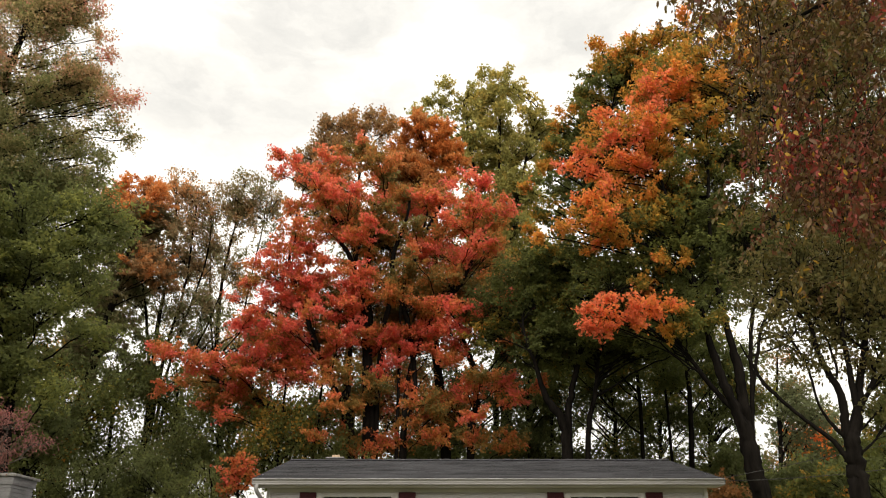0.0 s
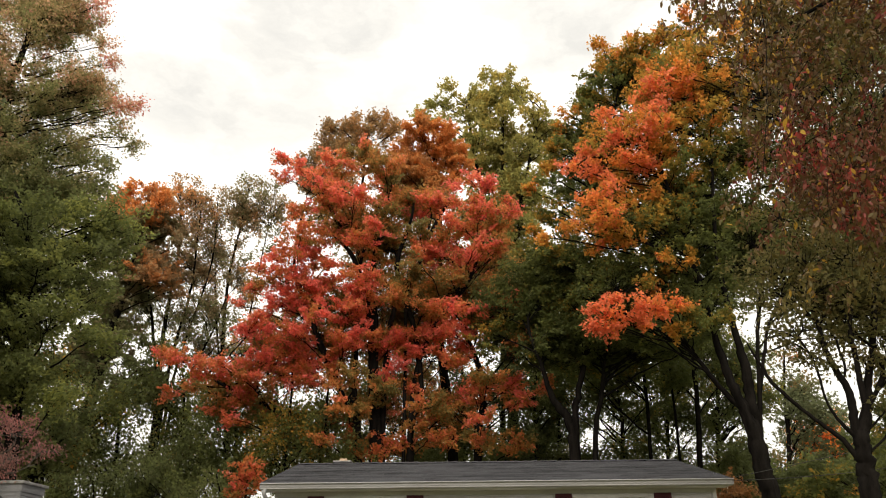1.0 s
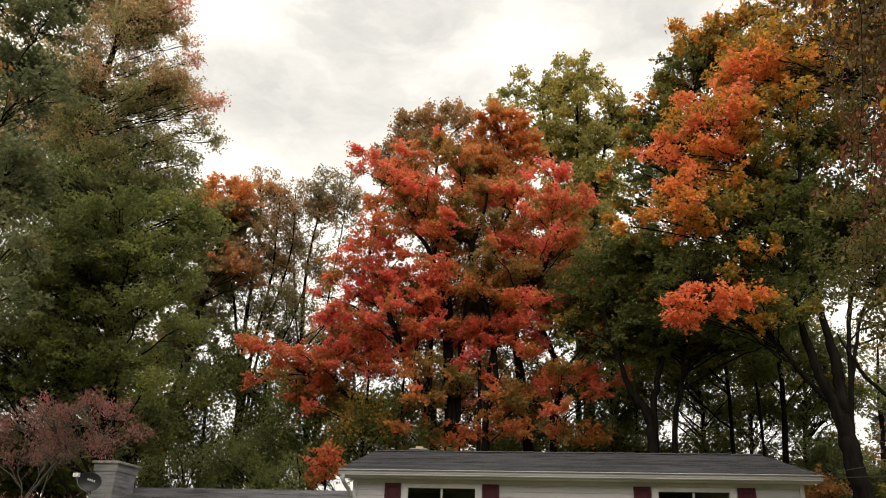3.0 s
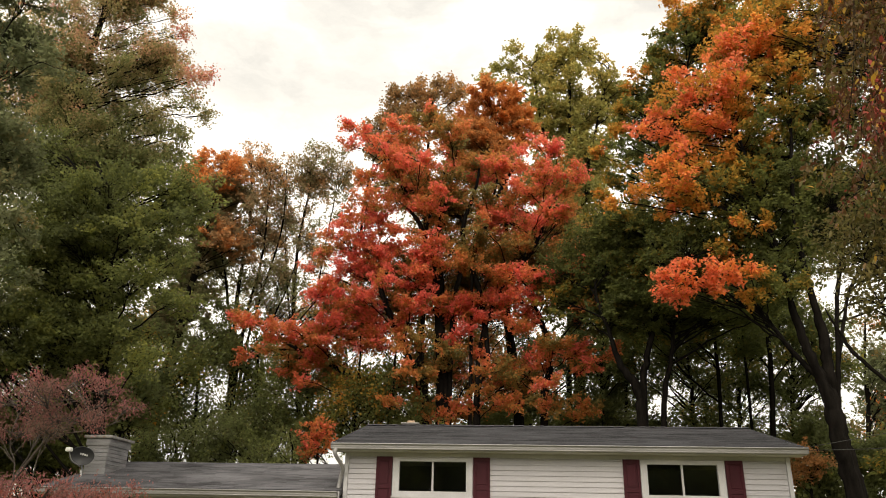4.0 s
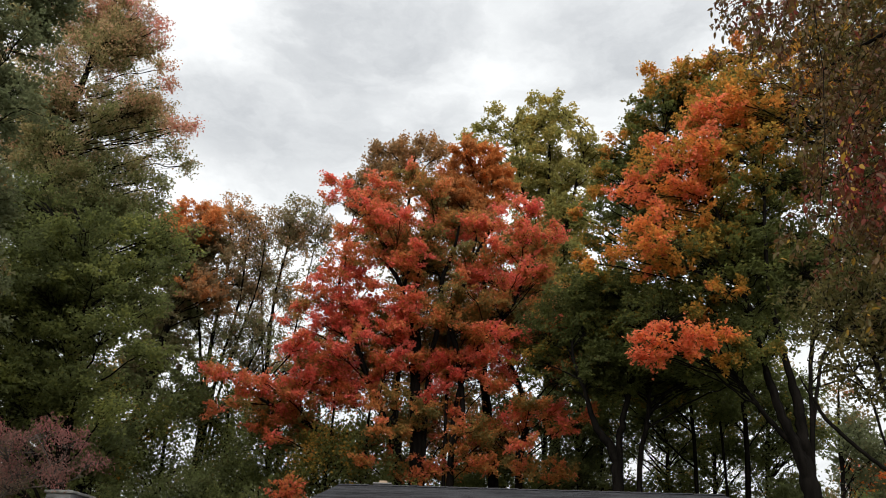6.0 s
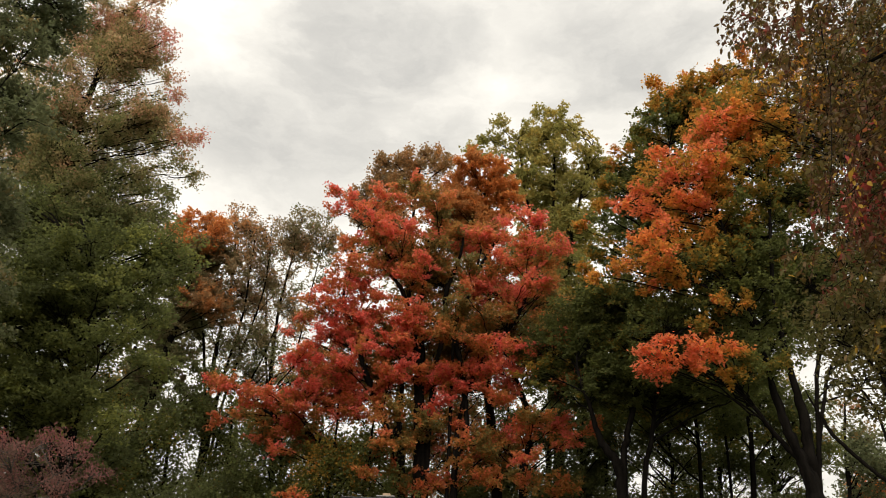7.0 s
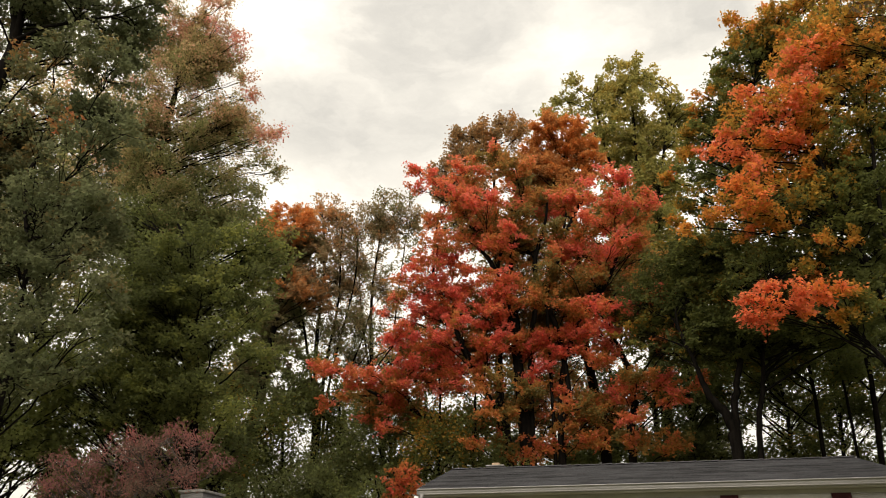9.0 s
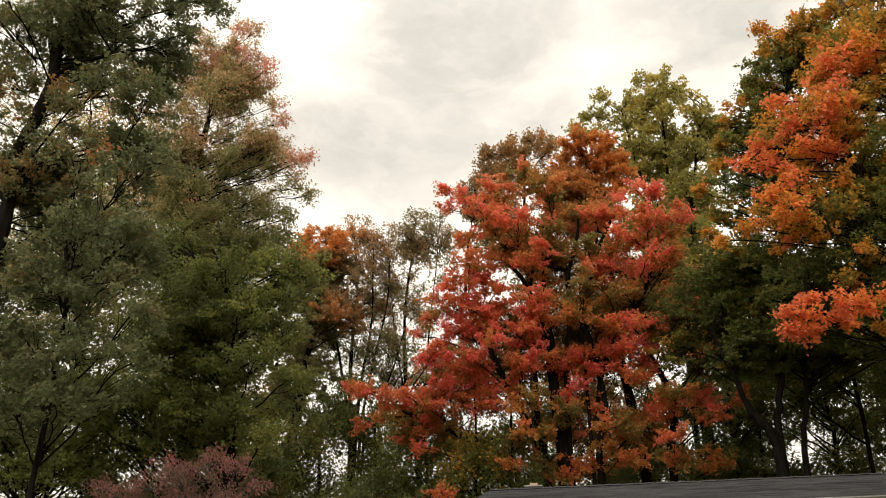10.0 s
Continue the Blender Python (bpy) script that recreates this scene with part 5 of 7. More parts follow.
SLENDER_TREE_BOUGHS_A = [
    (-15.3, 37.7, 23.2, 0.41, 0.62), (-14.8, 38.6, 23.3, 0.34, 0.6), (-15.7, 38, 22.3, 0.59, 0.6), (-14.6, 38.7, 22.4, 0.67, 0.55),
    (-14.7, 37.4, 21, 0.72, 0.55), (-13.7, 38.5, 21.7, 0.59, 0.5), (-13.2, 38, 22.3, 0.44, 0.45), (-13.8, 38, 20.5, 0.72, 0.48),
    (-15, 38.6, 20.5, 0.66, 0.5), (-12.9, 37.4, 20, 0.64, 0.45), (-14, 38, 19.3, 0.72, 0.42), (-14.7, 37.6, 18.4, 0.64, 0.5),
    (-13.2, 37.7, 18.8, 0.64, 0.4), (-14.3, 38.5, 18.1, 0.72, 0.42), (-12.4, 37.8, 21, 0.43, 0.4), (-13.4, 38.5, 17.7, 0.64, 0.4),
    (-12.2, 37.2, 17.5, 0.45, 0.35), (-14.5, 38.8, 16.9, 0.64, 0.4),
]
SLENDER_TREE_BOUGHS_B = [
    (-13.2, 38.7, 16.4, 0.64, 0.35), (-15.1, 38.3, 17, 0.57, 0.55), (-12, 37.5, 16.6, 0.38, 0.35), (-13.6, 38.3, 15.5, 0.63, 0.25),
    (-14.3, 37.5, 15, 0.55, 0.3), (-12.4, 37.8, 14.7, 0.68, 0.15), (-12.8, 37.3, 13.6, 0.67, 0.1), (-11.5, 37.3, 13.6, 0.6, 0.1),
    (-10.9, 37.5, 12.9, 0.6, 0.1), (-13.6, 37.5, 13.4, 0.54, 0.2), (-15.2, 38.5, 14.7, 0.49, 0.3),
]
tree("slender_tree", "slender half-bare tree with sparse brown leaves", "tree", BROWN,
     trunks=[[(-15.03, 38, -0.15, 0.1495), (-14.93, 38, 9.49, 0.13), (-15.16, 38, 12.56, 0.11), (-15.20, 38, 15.83, 0.08), (-15.25, 38, 19.31, 0.055), (-15.44, 38, 23.03, 0.025)],
             [(-14.82, 38, -0.15, 0.115), (-14.72, 38, 9.79, 0.1), (-14.52, 38, 13.52, 0.08), (-14.08, 38, 17.87, 0.055), (-14.03, 38, 22.23, 0.025)],
             [(-14.60, 38, -0.15, 0.0805), (-14.50, 38, 9.49, 0.07), (-13.92, 38, 13.84, 0.055), (-13.19, 38, 18.21, 0.04), (-13.21, 38, 22.20, 0.02)],
             [(-15.15, 38, -0.15, 0.1035), (-15.05, 38, 9.49, 0.09), (-15.84, 38, 13.85, 0.075), (-16.82, 38, 17.57, 0.05), (-17.63, 38, 20.82, 0.025)],
             [(-14.33, 38, -0.15, 0.069), (-14.23, 38, 9.49, 0.06), (-13.20, 38, 12.55, 0.05), (-11.96, 38, 15.79, 0.03)]],
     boughs=SLENDER_TREE_BOUGHS_A + SLENDER_TREE_BOUGHS_B, fill=[(-14.5, 38, 21.1, 1.4, 1.7, 18, 0.75, 0.6), (-14.3, 38, 17.9, 1.7, 1.7, 17, 0.75, 0.45), (-14.4, 38, 14.8, 2, 1.3, 14, 0.75, 0.25), (-17.0, 38, 15.9, 1.3, 2.2, 9, 0.75, 0.1), (-16.0, 38, 9.8, 1.8, 1.8, 7, 0.8, 0.1), (-13.1, 38, 8.9, 2, 1.8, 7, 0.8, 0.1)], leaf=0.125, per=26, spray=0.5, sprays=15, flat=0.6, tilt=0.9, inner=0.05, thin=1.0, limb_r=0.025, squash=0.9, spread=0.2)

SLENDER_OLIVE_BOUGHS_A = [
    (-11.9, 38.6, 23.6, 0.34, 0.25), (-11.7, 39.5, 23.4, 0.61, 0.3), (-11.9, 38.2, 21.7, 0.66, 0.3), (-10.8, 38.3, 22.1, 0.59, 0.25),
    (-10, 38.3, 22.8, 0.44, 0.3), (-11.7, 39.7, 21.7, 0.75, 0.2), (-10.7, 39.5, 21.6, 0.67, 0.25), (-9.5, 38.2, 21.8, 0.51, 0.3),
    (-11.5, 39.7, 20.5, 0.75, 0.2), (-10.1, 38.6, 20, 0.65, 0.2), (-12, 38.6, 20.6, 0.48, 0.3), (-10.7, 39.1, 19.4, 0.66, 0.18),
    (-11.2, 38.5, 18.4, 0.57, 0.2), (-10, 39.8, 19.6, 0.52, 0.2), (-11.8, 38.8, 19.5, 0.4, 0.3), (-11.1, 39.1, 23.7, 0.3, 0.3),
]
tree("slender_tree", "slender half-bare tree with sparse olive leaves", "tree", BROWN,
     trunks=[[(-11.56, 39, -0.15, 0.1495), (-11.46, 39, 7.91, 0.13), (-12.14, 39, 12.19, 0.1), (-12.34, 39, 16.85, 0.075), (-12.01, 39, 20.44, 0.05), (-11.95, 39, 23.48, 0.022)],
             [(-11.68, 39, -0.15, 0.0805), (-11.58, 39, 7.91, 0.07), (-12.66, 39, 14.14, 0.055), (-13.26, 39, 18.64, 0.04), (-13.94, 39, 22.37, 0.02)],
             [(-11.44, 39, -0.15, 0.069), (-11.34, 39, 7.91, 0.06), (-11.15, 39, 12.83, 0.05), (-10.74, 39, 18.23, 0.035), (-10.38, 39, 22.28, 0.02)]],
     boughs=SLENDER_OLIVE_BOUGHS_A, fill=[(-11.8, 39, 16.8, 0.9, 1.5, 9, 0.7, 0.5), (-11.9, 39, 21.4, 1.2, 1.7, 16, 0.75, 0.4), (-10.4, 39, 21.9, 0.9, 1.2, 8, 0.75, 0.45), (-13.1, 39, 19.0, 1.1, 2.4, 14, 0.7, 0.45), (-12.7, 39, 14.1, 1.5, 1.8, 15, 0.8, 0.2)], leaf=0.125, per=26, spray=0.5, sprays=15, flat=0.6, tilt=0.9, inner=0.05, thin=1.0, limb_r=0.025, squash=0.9, spread=0.2)

# Understory leaves take low turns: canopy shade is put into their colour.
tree("understory_tree", "small green understory tree behind the house", "tree", ORANGE,
     trunks=[[(-17.44, 33, -0.15, 0.1), (-17.54, 33, 5.98, 0.08), (-17.82, 33, 8.15, 0.06), (-18.18, 33, 10.44, 0.03)]],
     boughs=[], fill=[(-17.6, 33, 6.4, 1.7, 1.1, 10, 1.2, 0.2), (-15.4, 33, 8.1, 1.6, 1.2, 12, 1.1, 0.1), (-18.1, 33, 8.5, 2.0, 1.5, 8, 1.4, 0.15), (-18.5, 33, 10.7, 1.8, 1.5, 6, 1.4, 0.15)], leaf=0.14, per=34, spray=0.8, sprays=7, thin=1.0, flat=0.5, tilt=0.8)

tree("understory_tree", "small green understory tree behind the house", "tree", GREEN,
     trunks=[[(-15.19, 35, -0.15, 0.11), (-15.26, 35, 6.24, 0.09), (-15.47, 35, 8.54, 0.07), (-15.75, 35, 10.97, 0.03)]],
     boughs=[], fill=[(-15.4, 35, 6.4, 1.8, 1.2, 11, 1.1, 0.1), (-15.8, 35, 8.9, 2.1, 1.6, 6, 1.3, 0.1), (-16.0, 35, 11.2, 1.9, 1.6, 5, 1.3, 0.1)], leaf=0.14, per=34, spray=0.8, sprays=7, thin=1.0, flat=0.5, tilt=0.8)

tree("understory_tree", "small green understory tree behind the house", "tree", ORANGE,
     trunks=[[(-13.1, 37, -0.15, 0.11), (-13.15, 37, 6.51, 0.1), (-13.29, 37, 8.94, 0.07), (-13.49, 37, 11.51, 0.04)]],
     boughs=[], fill=[(-13.2, 37, 6.6, 1.9, 1.2, 11, 1.1, 0.12), (-13.6, 37, 9.4, 2.2, 1.7, 6, 1.3, 0.12), (-13.8, 37, 11.8, 2.0, 1.7, 4, 1.3, 0.12)], leaf=0.14, per=50, spray=0.8, sprays=7, thin=1.0, flat=0.5, tilt=0.8)

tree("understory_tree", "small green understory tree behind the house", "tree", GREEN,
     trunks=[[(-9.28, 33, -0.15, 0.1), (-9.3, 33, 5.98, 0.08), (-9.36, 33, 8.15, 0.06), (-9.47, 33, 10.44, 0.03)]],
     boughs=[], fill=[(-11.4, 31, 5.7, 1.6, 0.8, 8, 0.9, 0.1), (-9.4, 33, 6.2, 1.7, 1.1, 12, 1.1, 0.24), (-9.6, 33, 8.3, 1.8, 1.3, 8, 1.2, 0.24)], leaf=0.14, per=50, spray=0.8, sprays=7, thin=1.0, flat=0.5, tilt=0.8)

tree("understory_tree", "small green understory tree behind the house", "tree", ORANGE,
     trunks=[[(-6.48, 30, -0.15, 0.09), (-6.47, 30, 5.58, 0.08), (-6.47, 30, 7.55, 0.06), (-6.52, 30, 9.63, 0.03)]],
     boughs=[], fill=[(-6.5, 30, 6.2, 1.4, 1.0, 8, 1.1, 0.25), (-6.6, 30, 7.6, 1.2, 0.9, 5, 1.1, 0.25)], leaf=0.115, per=70, spray=0.8, sprays=7, thin=1.0, flat=0.5, tilt=0.8)

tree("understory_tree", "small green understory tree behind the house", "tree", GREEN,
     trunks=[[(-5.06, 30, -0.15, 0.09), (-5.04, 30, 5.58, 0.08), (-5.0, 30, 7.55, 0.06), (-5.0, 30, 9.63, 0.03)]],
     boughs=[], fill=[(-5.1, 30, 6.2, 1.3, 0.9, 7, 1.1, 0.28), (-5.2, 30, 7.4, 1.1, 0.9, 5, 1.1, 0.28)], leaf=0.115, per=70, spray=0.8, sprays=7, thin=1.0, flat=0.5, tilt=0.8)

# Dark end of ORANGE stands in for deep shade under the maples.
tree("understory_tree", "thin shaded understory tree with gaps of sky", "tree", ORANGE,
     trunks=[[(5.44, 38, -0.15, 0.11), (5.47, 38, 6.64, 0.09), (5.54, 38, 9.71, 0.08), (5.57, 38, 13.31, 0.06), (5.59, 38, 15.86, 0.04)]],
     boughs=[], fill=[(5.5, 38, 6.6, 1.8, 1.3, 11, 1.15, 0.08), (5.7, 38, 9.2, 1.9, 1.3, 8, 1.15, 0.06), (5.8, 38, 12.0, 1.9, 1.5, 12, 1.3, 0.04)], leaf=0.135, per=38, spray=0.8, sprays=10, thin=1.0)

tree("understory_tree", "thin shaded understory tree with gaps of sky", "tree", ORANGE,
     trunks=[[(8.03, 36, -0.15, 0.1), (8.09, 36, 6.38, 0.09), (8.25, 36, 9.28, 0.08), (8.4, 36, 12.69, 0.06), (8.5, 36, 15.11, 0.04)]],
     boughs=[], fill=[(7.2, 36, 9.6, 0.9, 1.6, 9, 0.9, 0.12), (5.5, 36, 10.4, 0.8, 1.6, 6, 0.9, 0.12), (8.2, 36, 6.6, 1.8, 1.3, 11, 1.15, 0.08), (8.4, 36, 9.2, 1.9, 1.3, 8, 1.15, 0.06), (8.5, 36, 12.0, 1.9, 1.5, 12, 1.3, 0.04)], leaf=0.135, per=38, spray=0.8, sprays=10, thin=1.0)

tree("understory_tree", "thin shaded understory tree with gaps of sky", "tree", ORANGE,
     trunks=[[(10.96, 39, -0.15, 0.11), (11.05, 39, 6.77, 0.09), (11.31, 39, 9.92, 0.08), (11.56, 39, 13.61, 0.06), (11.74, 39, 16.24, 0.04)]],
     boughs=[], fill=[(12.3, 39, 9.4, 1.6, 1.5, 10, 0.9, 0.12), (9.6, 39, 8.9, 1.2, 1.2, 6, 0.9, 0.12), (11.2, 39, 6.6, 1.8, 1.3, 11, 1.15, 0.08), (11.4, 39, 9.2, 1.9, 1.3, 8, 1.15, 0.06), (11.5, 39, 12.0, 1.9, 1.5, 12, 1.3, 0.04)], leaf=0.135, per=38, spray=0.8, sprays=10, thin=1.0)

tree("understory_tree", "thin shaded understory tree with gaps of sky", "tree", ORANGE,
     trunks=[[(12.81, 37, -0.15, 0.11), (12.93, 37, 6.51, 0.09), (13.26, 37, 9.5, 0.08), (13.59, 37, 13.0, 0.06), (13.83, 37, 15.49, 0.04)]],
     boughs=[], fill=[(14.6, 37, 11.2, 1.4, 1.4, 8, 0.9, 0.12), (15.0, 37, 10.2, 1.2, 1.8, 9, 0.9, 0.15), (13.1, 37, 6.6, 1.8, 1.3, 11, 1.15, 0.08), (13.3, 37, 9.2, 1.9, 1.3, 8, 1.15, 0.06), (13.4, 37, 12.0, 1.9, 1.5, 12, 1.3, 0.04)], leaf=0.135, per=38, spray=0.8, sprays=10, thin=1.0)

tree("dark_trunked_tree", "straight dark-trunked tree in the wood", "tree", ORANGE,
     trunks=[[(8.28, 32, -0.15, 0.09), (8.34, 32, 6.07, 0.08), (8.51, 32, 9.41, 0.07), (8.53, 32, 12.52, 0.04)],
             [(10.25, 32, -0.15, 0.13), (10.36, 32, 5.84, 0.11), (10.68, 32, 10.42, 0.09), (10.91, 32, 14.73, 0.06)],
             [(9.49, 32, -0.15, 0.07), (9.54, 32, 5.84, 0.06), (9.68, 32, 8.92, 0.05), (9.61, 32, 12.52, 0.04)]],
     boughs=[], fill=[(9.1, 32, 12.5, 2.3, 1.3, 10, 1.3, 0.02), (11.3, 32, 13.2, 2.1, 1.6, 12, 1.3, 0.02), (7.1, 32, 10.2, 1.7, 1.1, 6, 1.2, 0.03), (10.6, 32, 9.9, 2.0, 1.2, 6, 1.2, 0.04)], leaf=0.16, per=50, spray=0.75)

FAR_MAPLE_BOUGHS = [
    (25.8, 52.3, 10.8, 1.02, 0.9), (25.9, 51.5, 9.3, 1, 0.75), (25, 51.9, 9.7, 0.85, 0.6), (27.6, 52.9, 8.7, 0.94, 0.6),
    (23.6, 52.8, 8.3, 0.78, 0.7), (24.4, 52.7, 9.1, 0.86, 0.35), (26.8, 51.8, 12, 0.55, 0.6),
]
tree("far_maple", "far orange maple beyond the side yard", "tree", ORANGE,
     trunks=[[(26.22, 52, -0.15, 0.2), (26.33, 52, 7.4, 0.16), (26.65, 52, 8.87, 0.14), (26.97, 52, 10.75, 0.07)]],
     boughs=FAR_MAPLE_BOUGHS, fill=[(25.6, 52, 9.6, 2.0, 1.6, 9, 1.2, 0.75), (26.0, 53, 7.0, 2.7, 1.5, 10, 1.5, 0.5)], leaf=0.22, per=44, spray=0.9, sprays=9)

FAR_TREE_BOUGHS = [
    (21.5, 46, 14.3, 1, 0.8), (20.8, 46, 12.8, 1.06, 0.5), (22.1, 46, 12.5, 1.13, 0.5), (20.9, 46, 10.6, 1.32, 0.35),
    (22.3, 46, 10.4, 1.11, 0.35), (21, 46, 8.7, 1.36, 0.3), (19.7, 46, 7.4, 1.35, 0.6),
]
# Grey-green leaf material puts the mist over this far tree into its colour.
tree("far_tree", "far green tree beyond the side yard with haze in its pale leaf colour", "tree", GREYLEAF,
     trunks=[[(19.8, 46, -0.15, 0.14), (20.0, 46, 6.09, 0.12), (20.55, 46, 10.04, 0.1), (21.29, 46, 15.02, 0.04)]],
     boughs=FAR_TREE_BOUGHS, fill=[(22.2, 47, 10.9, 2.3, 3.2, 14, 1.3, 0.3), (18.6, 46, 7.0, 1.6, 1.6, 8, 1.2, 0.2)], leaf=0.2, per=34, spray=0.9, sprays=8, inner=0)

PIN_OAK_BOUGHS_A = [
    (-14.1, 21.3, 23.4, 0.65, 0.8), (-13.4, 21.4, 23.5, 0.3, 0.85), (-15, 21.5, 23.1, 0.66, 0.66), (-15.8, 21.5, 23.5, 0.56, 0.56),
    (-13.7, 21.3, 22.2, 0.64, 0.82), (-13, 21.5, 21.4, 0.51, 0.95), (-14.1, 22.2, 21.8, 0.65, 0.76), (-13.2, 22.6, 21.6, 0.26, 0.8),
    (-15, 21.8, 22, 0.65, 0.6), (-16.4, 21.8, 22.8, 0.67, 0.5), (-17.2, 21.9, 22.1, 0.75, 0.56), (-16.2, 22.3, 21.8, 0.75, 0.55),
    (-15, 22.5, 21.4, 0.66, 0.55), (-13.9, 22.7, 21.2, 0.55, 0.56), (-12.6, 21.8, 19.7, 0.29, 0.58), (-14.3, 22.3, 20.1, 0.64, 0.45),
    (-16.6, 21.7, 20.4, 0.75, 0.55), (-15.7, 22.5, 20.4, 0.76, 0.5),
]
PIN_OAK_BOUGHS_B = [
    (-17.2, 21.6, 20.1, 0.64, 0.55), (-13.3, 22.6, 19.7, 0.43, 0.46), (-12.2, 22, 19, 0.23, 0.75), (-16.3, 22.4, 19.5, 0.75, 0.42),
    (-14.7, 22.1, 18.9, 0.73, 0.38), (-13.2, 21.7, 18.3, 0.51, 0.45), (-12.4, 22, 18.3, 0.29, 0.62), (-16.5, 21.3, 18.7, 0.62, 0.42),
    (-11.2, 21.3, 16.7, 0.27, 0.9), (-11, 22, 17.2, 0.18, 0.95), (-12.1, 22, 17.4, 0.36, 0.66), (-13.4, 22.5, 18, 0.58, 0.45),
    (-13.8, 21.2, 17.2, 0.69, 0.34), (-15.5, 22.1, 17.8, 0.62, 0.45), (-16.5, 22, 17.8, 0.63, 0.34), (-12.6, 22.2, 16.9, 0.5, 0.3),
    (-11.8, 22.4, 16.8, 0.28, 0.36), (-11.3, 22, 15.9, 0.27, 0.36),
]
PIN_OAK_BOUGHS_C = [
    (-10.9, 22.1, 15.6, 0.1, 0.4), (-12.2, 22, 16, 0.47, 0.25), (-13.6, 22.2, 17.1, 0.53, 0.26), (-14.4, 21.6, 16.7, 0.48, 0.26),
    (-13, 22.1, 15.8, 0.43, 0.22), (-12, 22.3, 15.2, 0.39, 0.26), (-11.3, 21.5, 14.4, 0.21, 0.3), (-13, 22.8, 15.4, 0.56, 0.18),
    (-13.7, 22.4, 15.3, 0.6, 0.16), (-14.9, 22.7, 15.5, 0.61, 0.16), (-15.2, 21.7, 15.3, 0.51, 0.18), (-12.1, 21.9, 14.1, 0.47, 0.22),
    (-12.7, 21.6, 13.8, 0.53, 0.16), (-13.4, 21.3, 13.6, 0.56, 0.16), (-14.3, 21.2, 13.8, 0.53, 0.16), (-12.1, 21.6, 13.2, 0.52, 0.18),
    (-12, 22.6, 14, 0.31, 0.24), (-15.4, 21.5, 14.2, 0.5, 0.16),
]
PIN_OAK_BOUGHS_D = [
    (-17.1, 22.3, 17.1, 0.54, 0.3), (-17.1, 21.6, 18, 0.58, 0.4), (-17.6, 21.3, 21.2, 0.61, 0.5), (-16.3, 21.5, 15.2, 0.51, 0.2),
    (-13.4, 22.3, 13.3, 0.54, 0.16), (-14.2, 22, 13.3, 0.54, 0.16), (-15.4, 22.1, 13.5, 0.51, 0.16), (-12.3, 21.9, 14.8, 0.6, 0.2),
    (-11.6, 21.7, 13.7, 0.51, 0.18), (-11.9, 22, 13, 0.58, 0.16), (-11.5, 22.5, 12.2, 0.51, 0.16), (-12.3, 21.6, 13.6, 0.54, 0.2),
    (-12.8, 22.3, 12.9, 0.59, 0.16), (-11.4, 21.7, 11.2, 0.52, 0.18), (-12.2, 21.6, 11.4, 0.56, 0.16), (-15.7, 21, 15.5, 0.59, 0.35),
    (-14.9, 21, 15.9, 0.59, 0.35), (-15, 21, 14.5, 0.62, 0.28),
]
PIN_OAK_BOUGHS_E = [
    (-14.2, 21, 14.7, 0.58, 0.28), (-13.3, 21, 13.8, 0.57, 0.2), (-14.2, 21, 13.4, 0.61, 0.2), (-15.3, 21, 13.6, 0.61, 0.25),
    (-13.4, 21.8, 15.6, 0.52, 0.3), (-13, 21, 12.5, 0.56, 0.16), (-14.4, 21, 12.3, 0.56, 0.16), (-12.4, 21.5, 15.5, 0.4, 0.35),
    (-16.4, 21, 14.8, 0.59, 0.35), (-16.3, 21, 16.4, 0.6, 0.4),
]
tree("pin_oak", "tall pin oak with green and reddish-tipped layered boughs", "tree", OAK,
     trunks=[[(-13.98, 22, -0.15, 0.3), (-14.21, 22, 4.91, 0.25), (-14.87, 22, 8.29, 0.24), (-15.64, 22, 12.56, 0.21), (-15.87, 22, 17.47, 0.13), (-15.53, 22, 23.1, 0.05)]],
     boughs=PIN_OAK_BOUGHS_A + PIN_OAK_BOUGHS_B + PIN_OAK_BOUGHS_C + PIN_OAK_BOUGHS_D + PIN_OAK_BOUGHS_E, fill=[(-13.5, 22.7, 18.0, 1.3, 1, 10, 0.9, 0.55), (-15.8, 22.7, 22.5, 1.5, 1.4, 10, 0.9, 0.75), (-15.6, 22.7, 20.3, 1.9, 2.6, 14, 1.0, 0.5), (-15.2, 22.7, 16.8, 1.9, 1.6, 10, 1.0, 0.32), (-14.8, 22.7, 14.0, 2.3, 1.2, 14, 1.0, 0.16), (-17.6, 22.7, 18.0, 1.6, 5.0, 18, 1.1, 0.4)], leaf=0.08, per=92, spray=0.5, squash=0.92, flat=0.5, upright=0.05, sprays=24, lift=0.55, shell=0.12, spread=0.2, thin=0.55, reach=0.25, limb_r=0.02, tilt=0.8)

LAYERED_MAPLE_BOUGHS = [
    (-11, 19, 11.4, 0.83, 0.5), (-11.4, 18, 10.8, 0.92, 0.5), (-12.3, 18, 10.5, 0.87, 0.5), (-10.3, 19, 10, 0.72, 0.45),
    (-10.8, 18, 9.3, 0.91, 0.42), (-9.6, 19, 10.3, 0.56, 0.45), (-9.7, 19, 8.8, 0.66, 0.38), (-12, 18, 9.1, 0.93, 0.38),
    (-10.1, 18, 7.9, 0.87, 0.36), (-11.3, 18, 7.7, 0.89, 0.36), (-12.8, 18, 8.1, 0.89, 0.35), (-9.4, 19, 7.7, 0.64, 0.45),
    (-12, 18, 6.8, 0.85, 0.45), (-10.4, 18, 6.3, 0.85, 0.42), (-13.5, 18, 6.9, 0.83, 0.42), (-14.2, 18, 6.1, 0.83, 0.5),
    (-9.7, 18, 5.7, 0.66, 0.5), (-12.7, 18, 5.7, 0.79, 0.5), (-14.9, 18, 5.2, 0.92, 0.4),
]
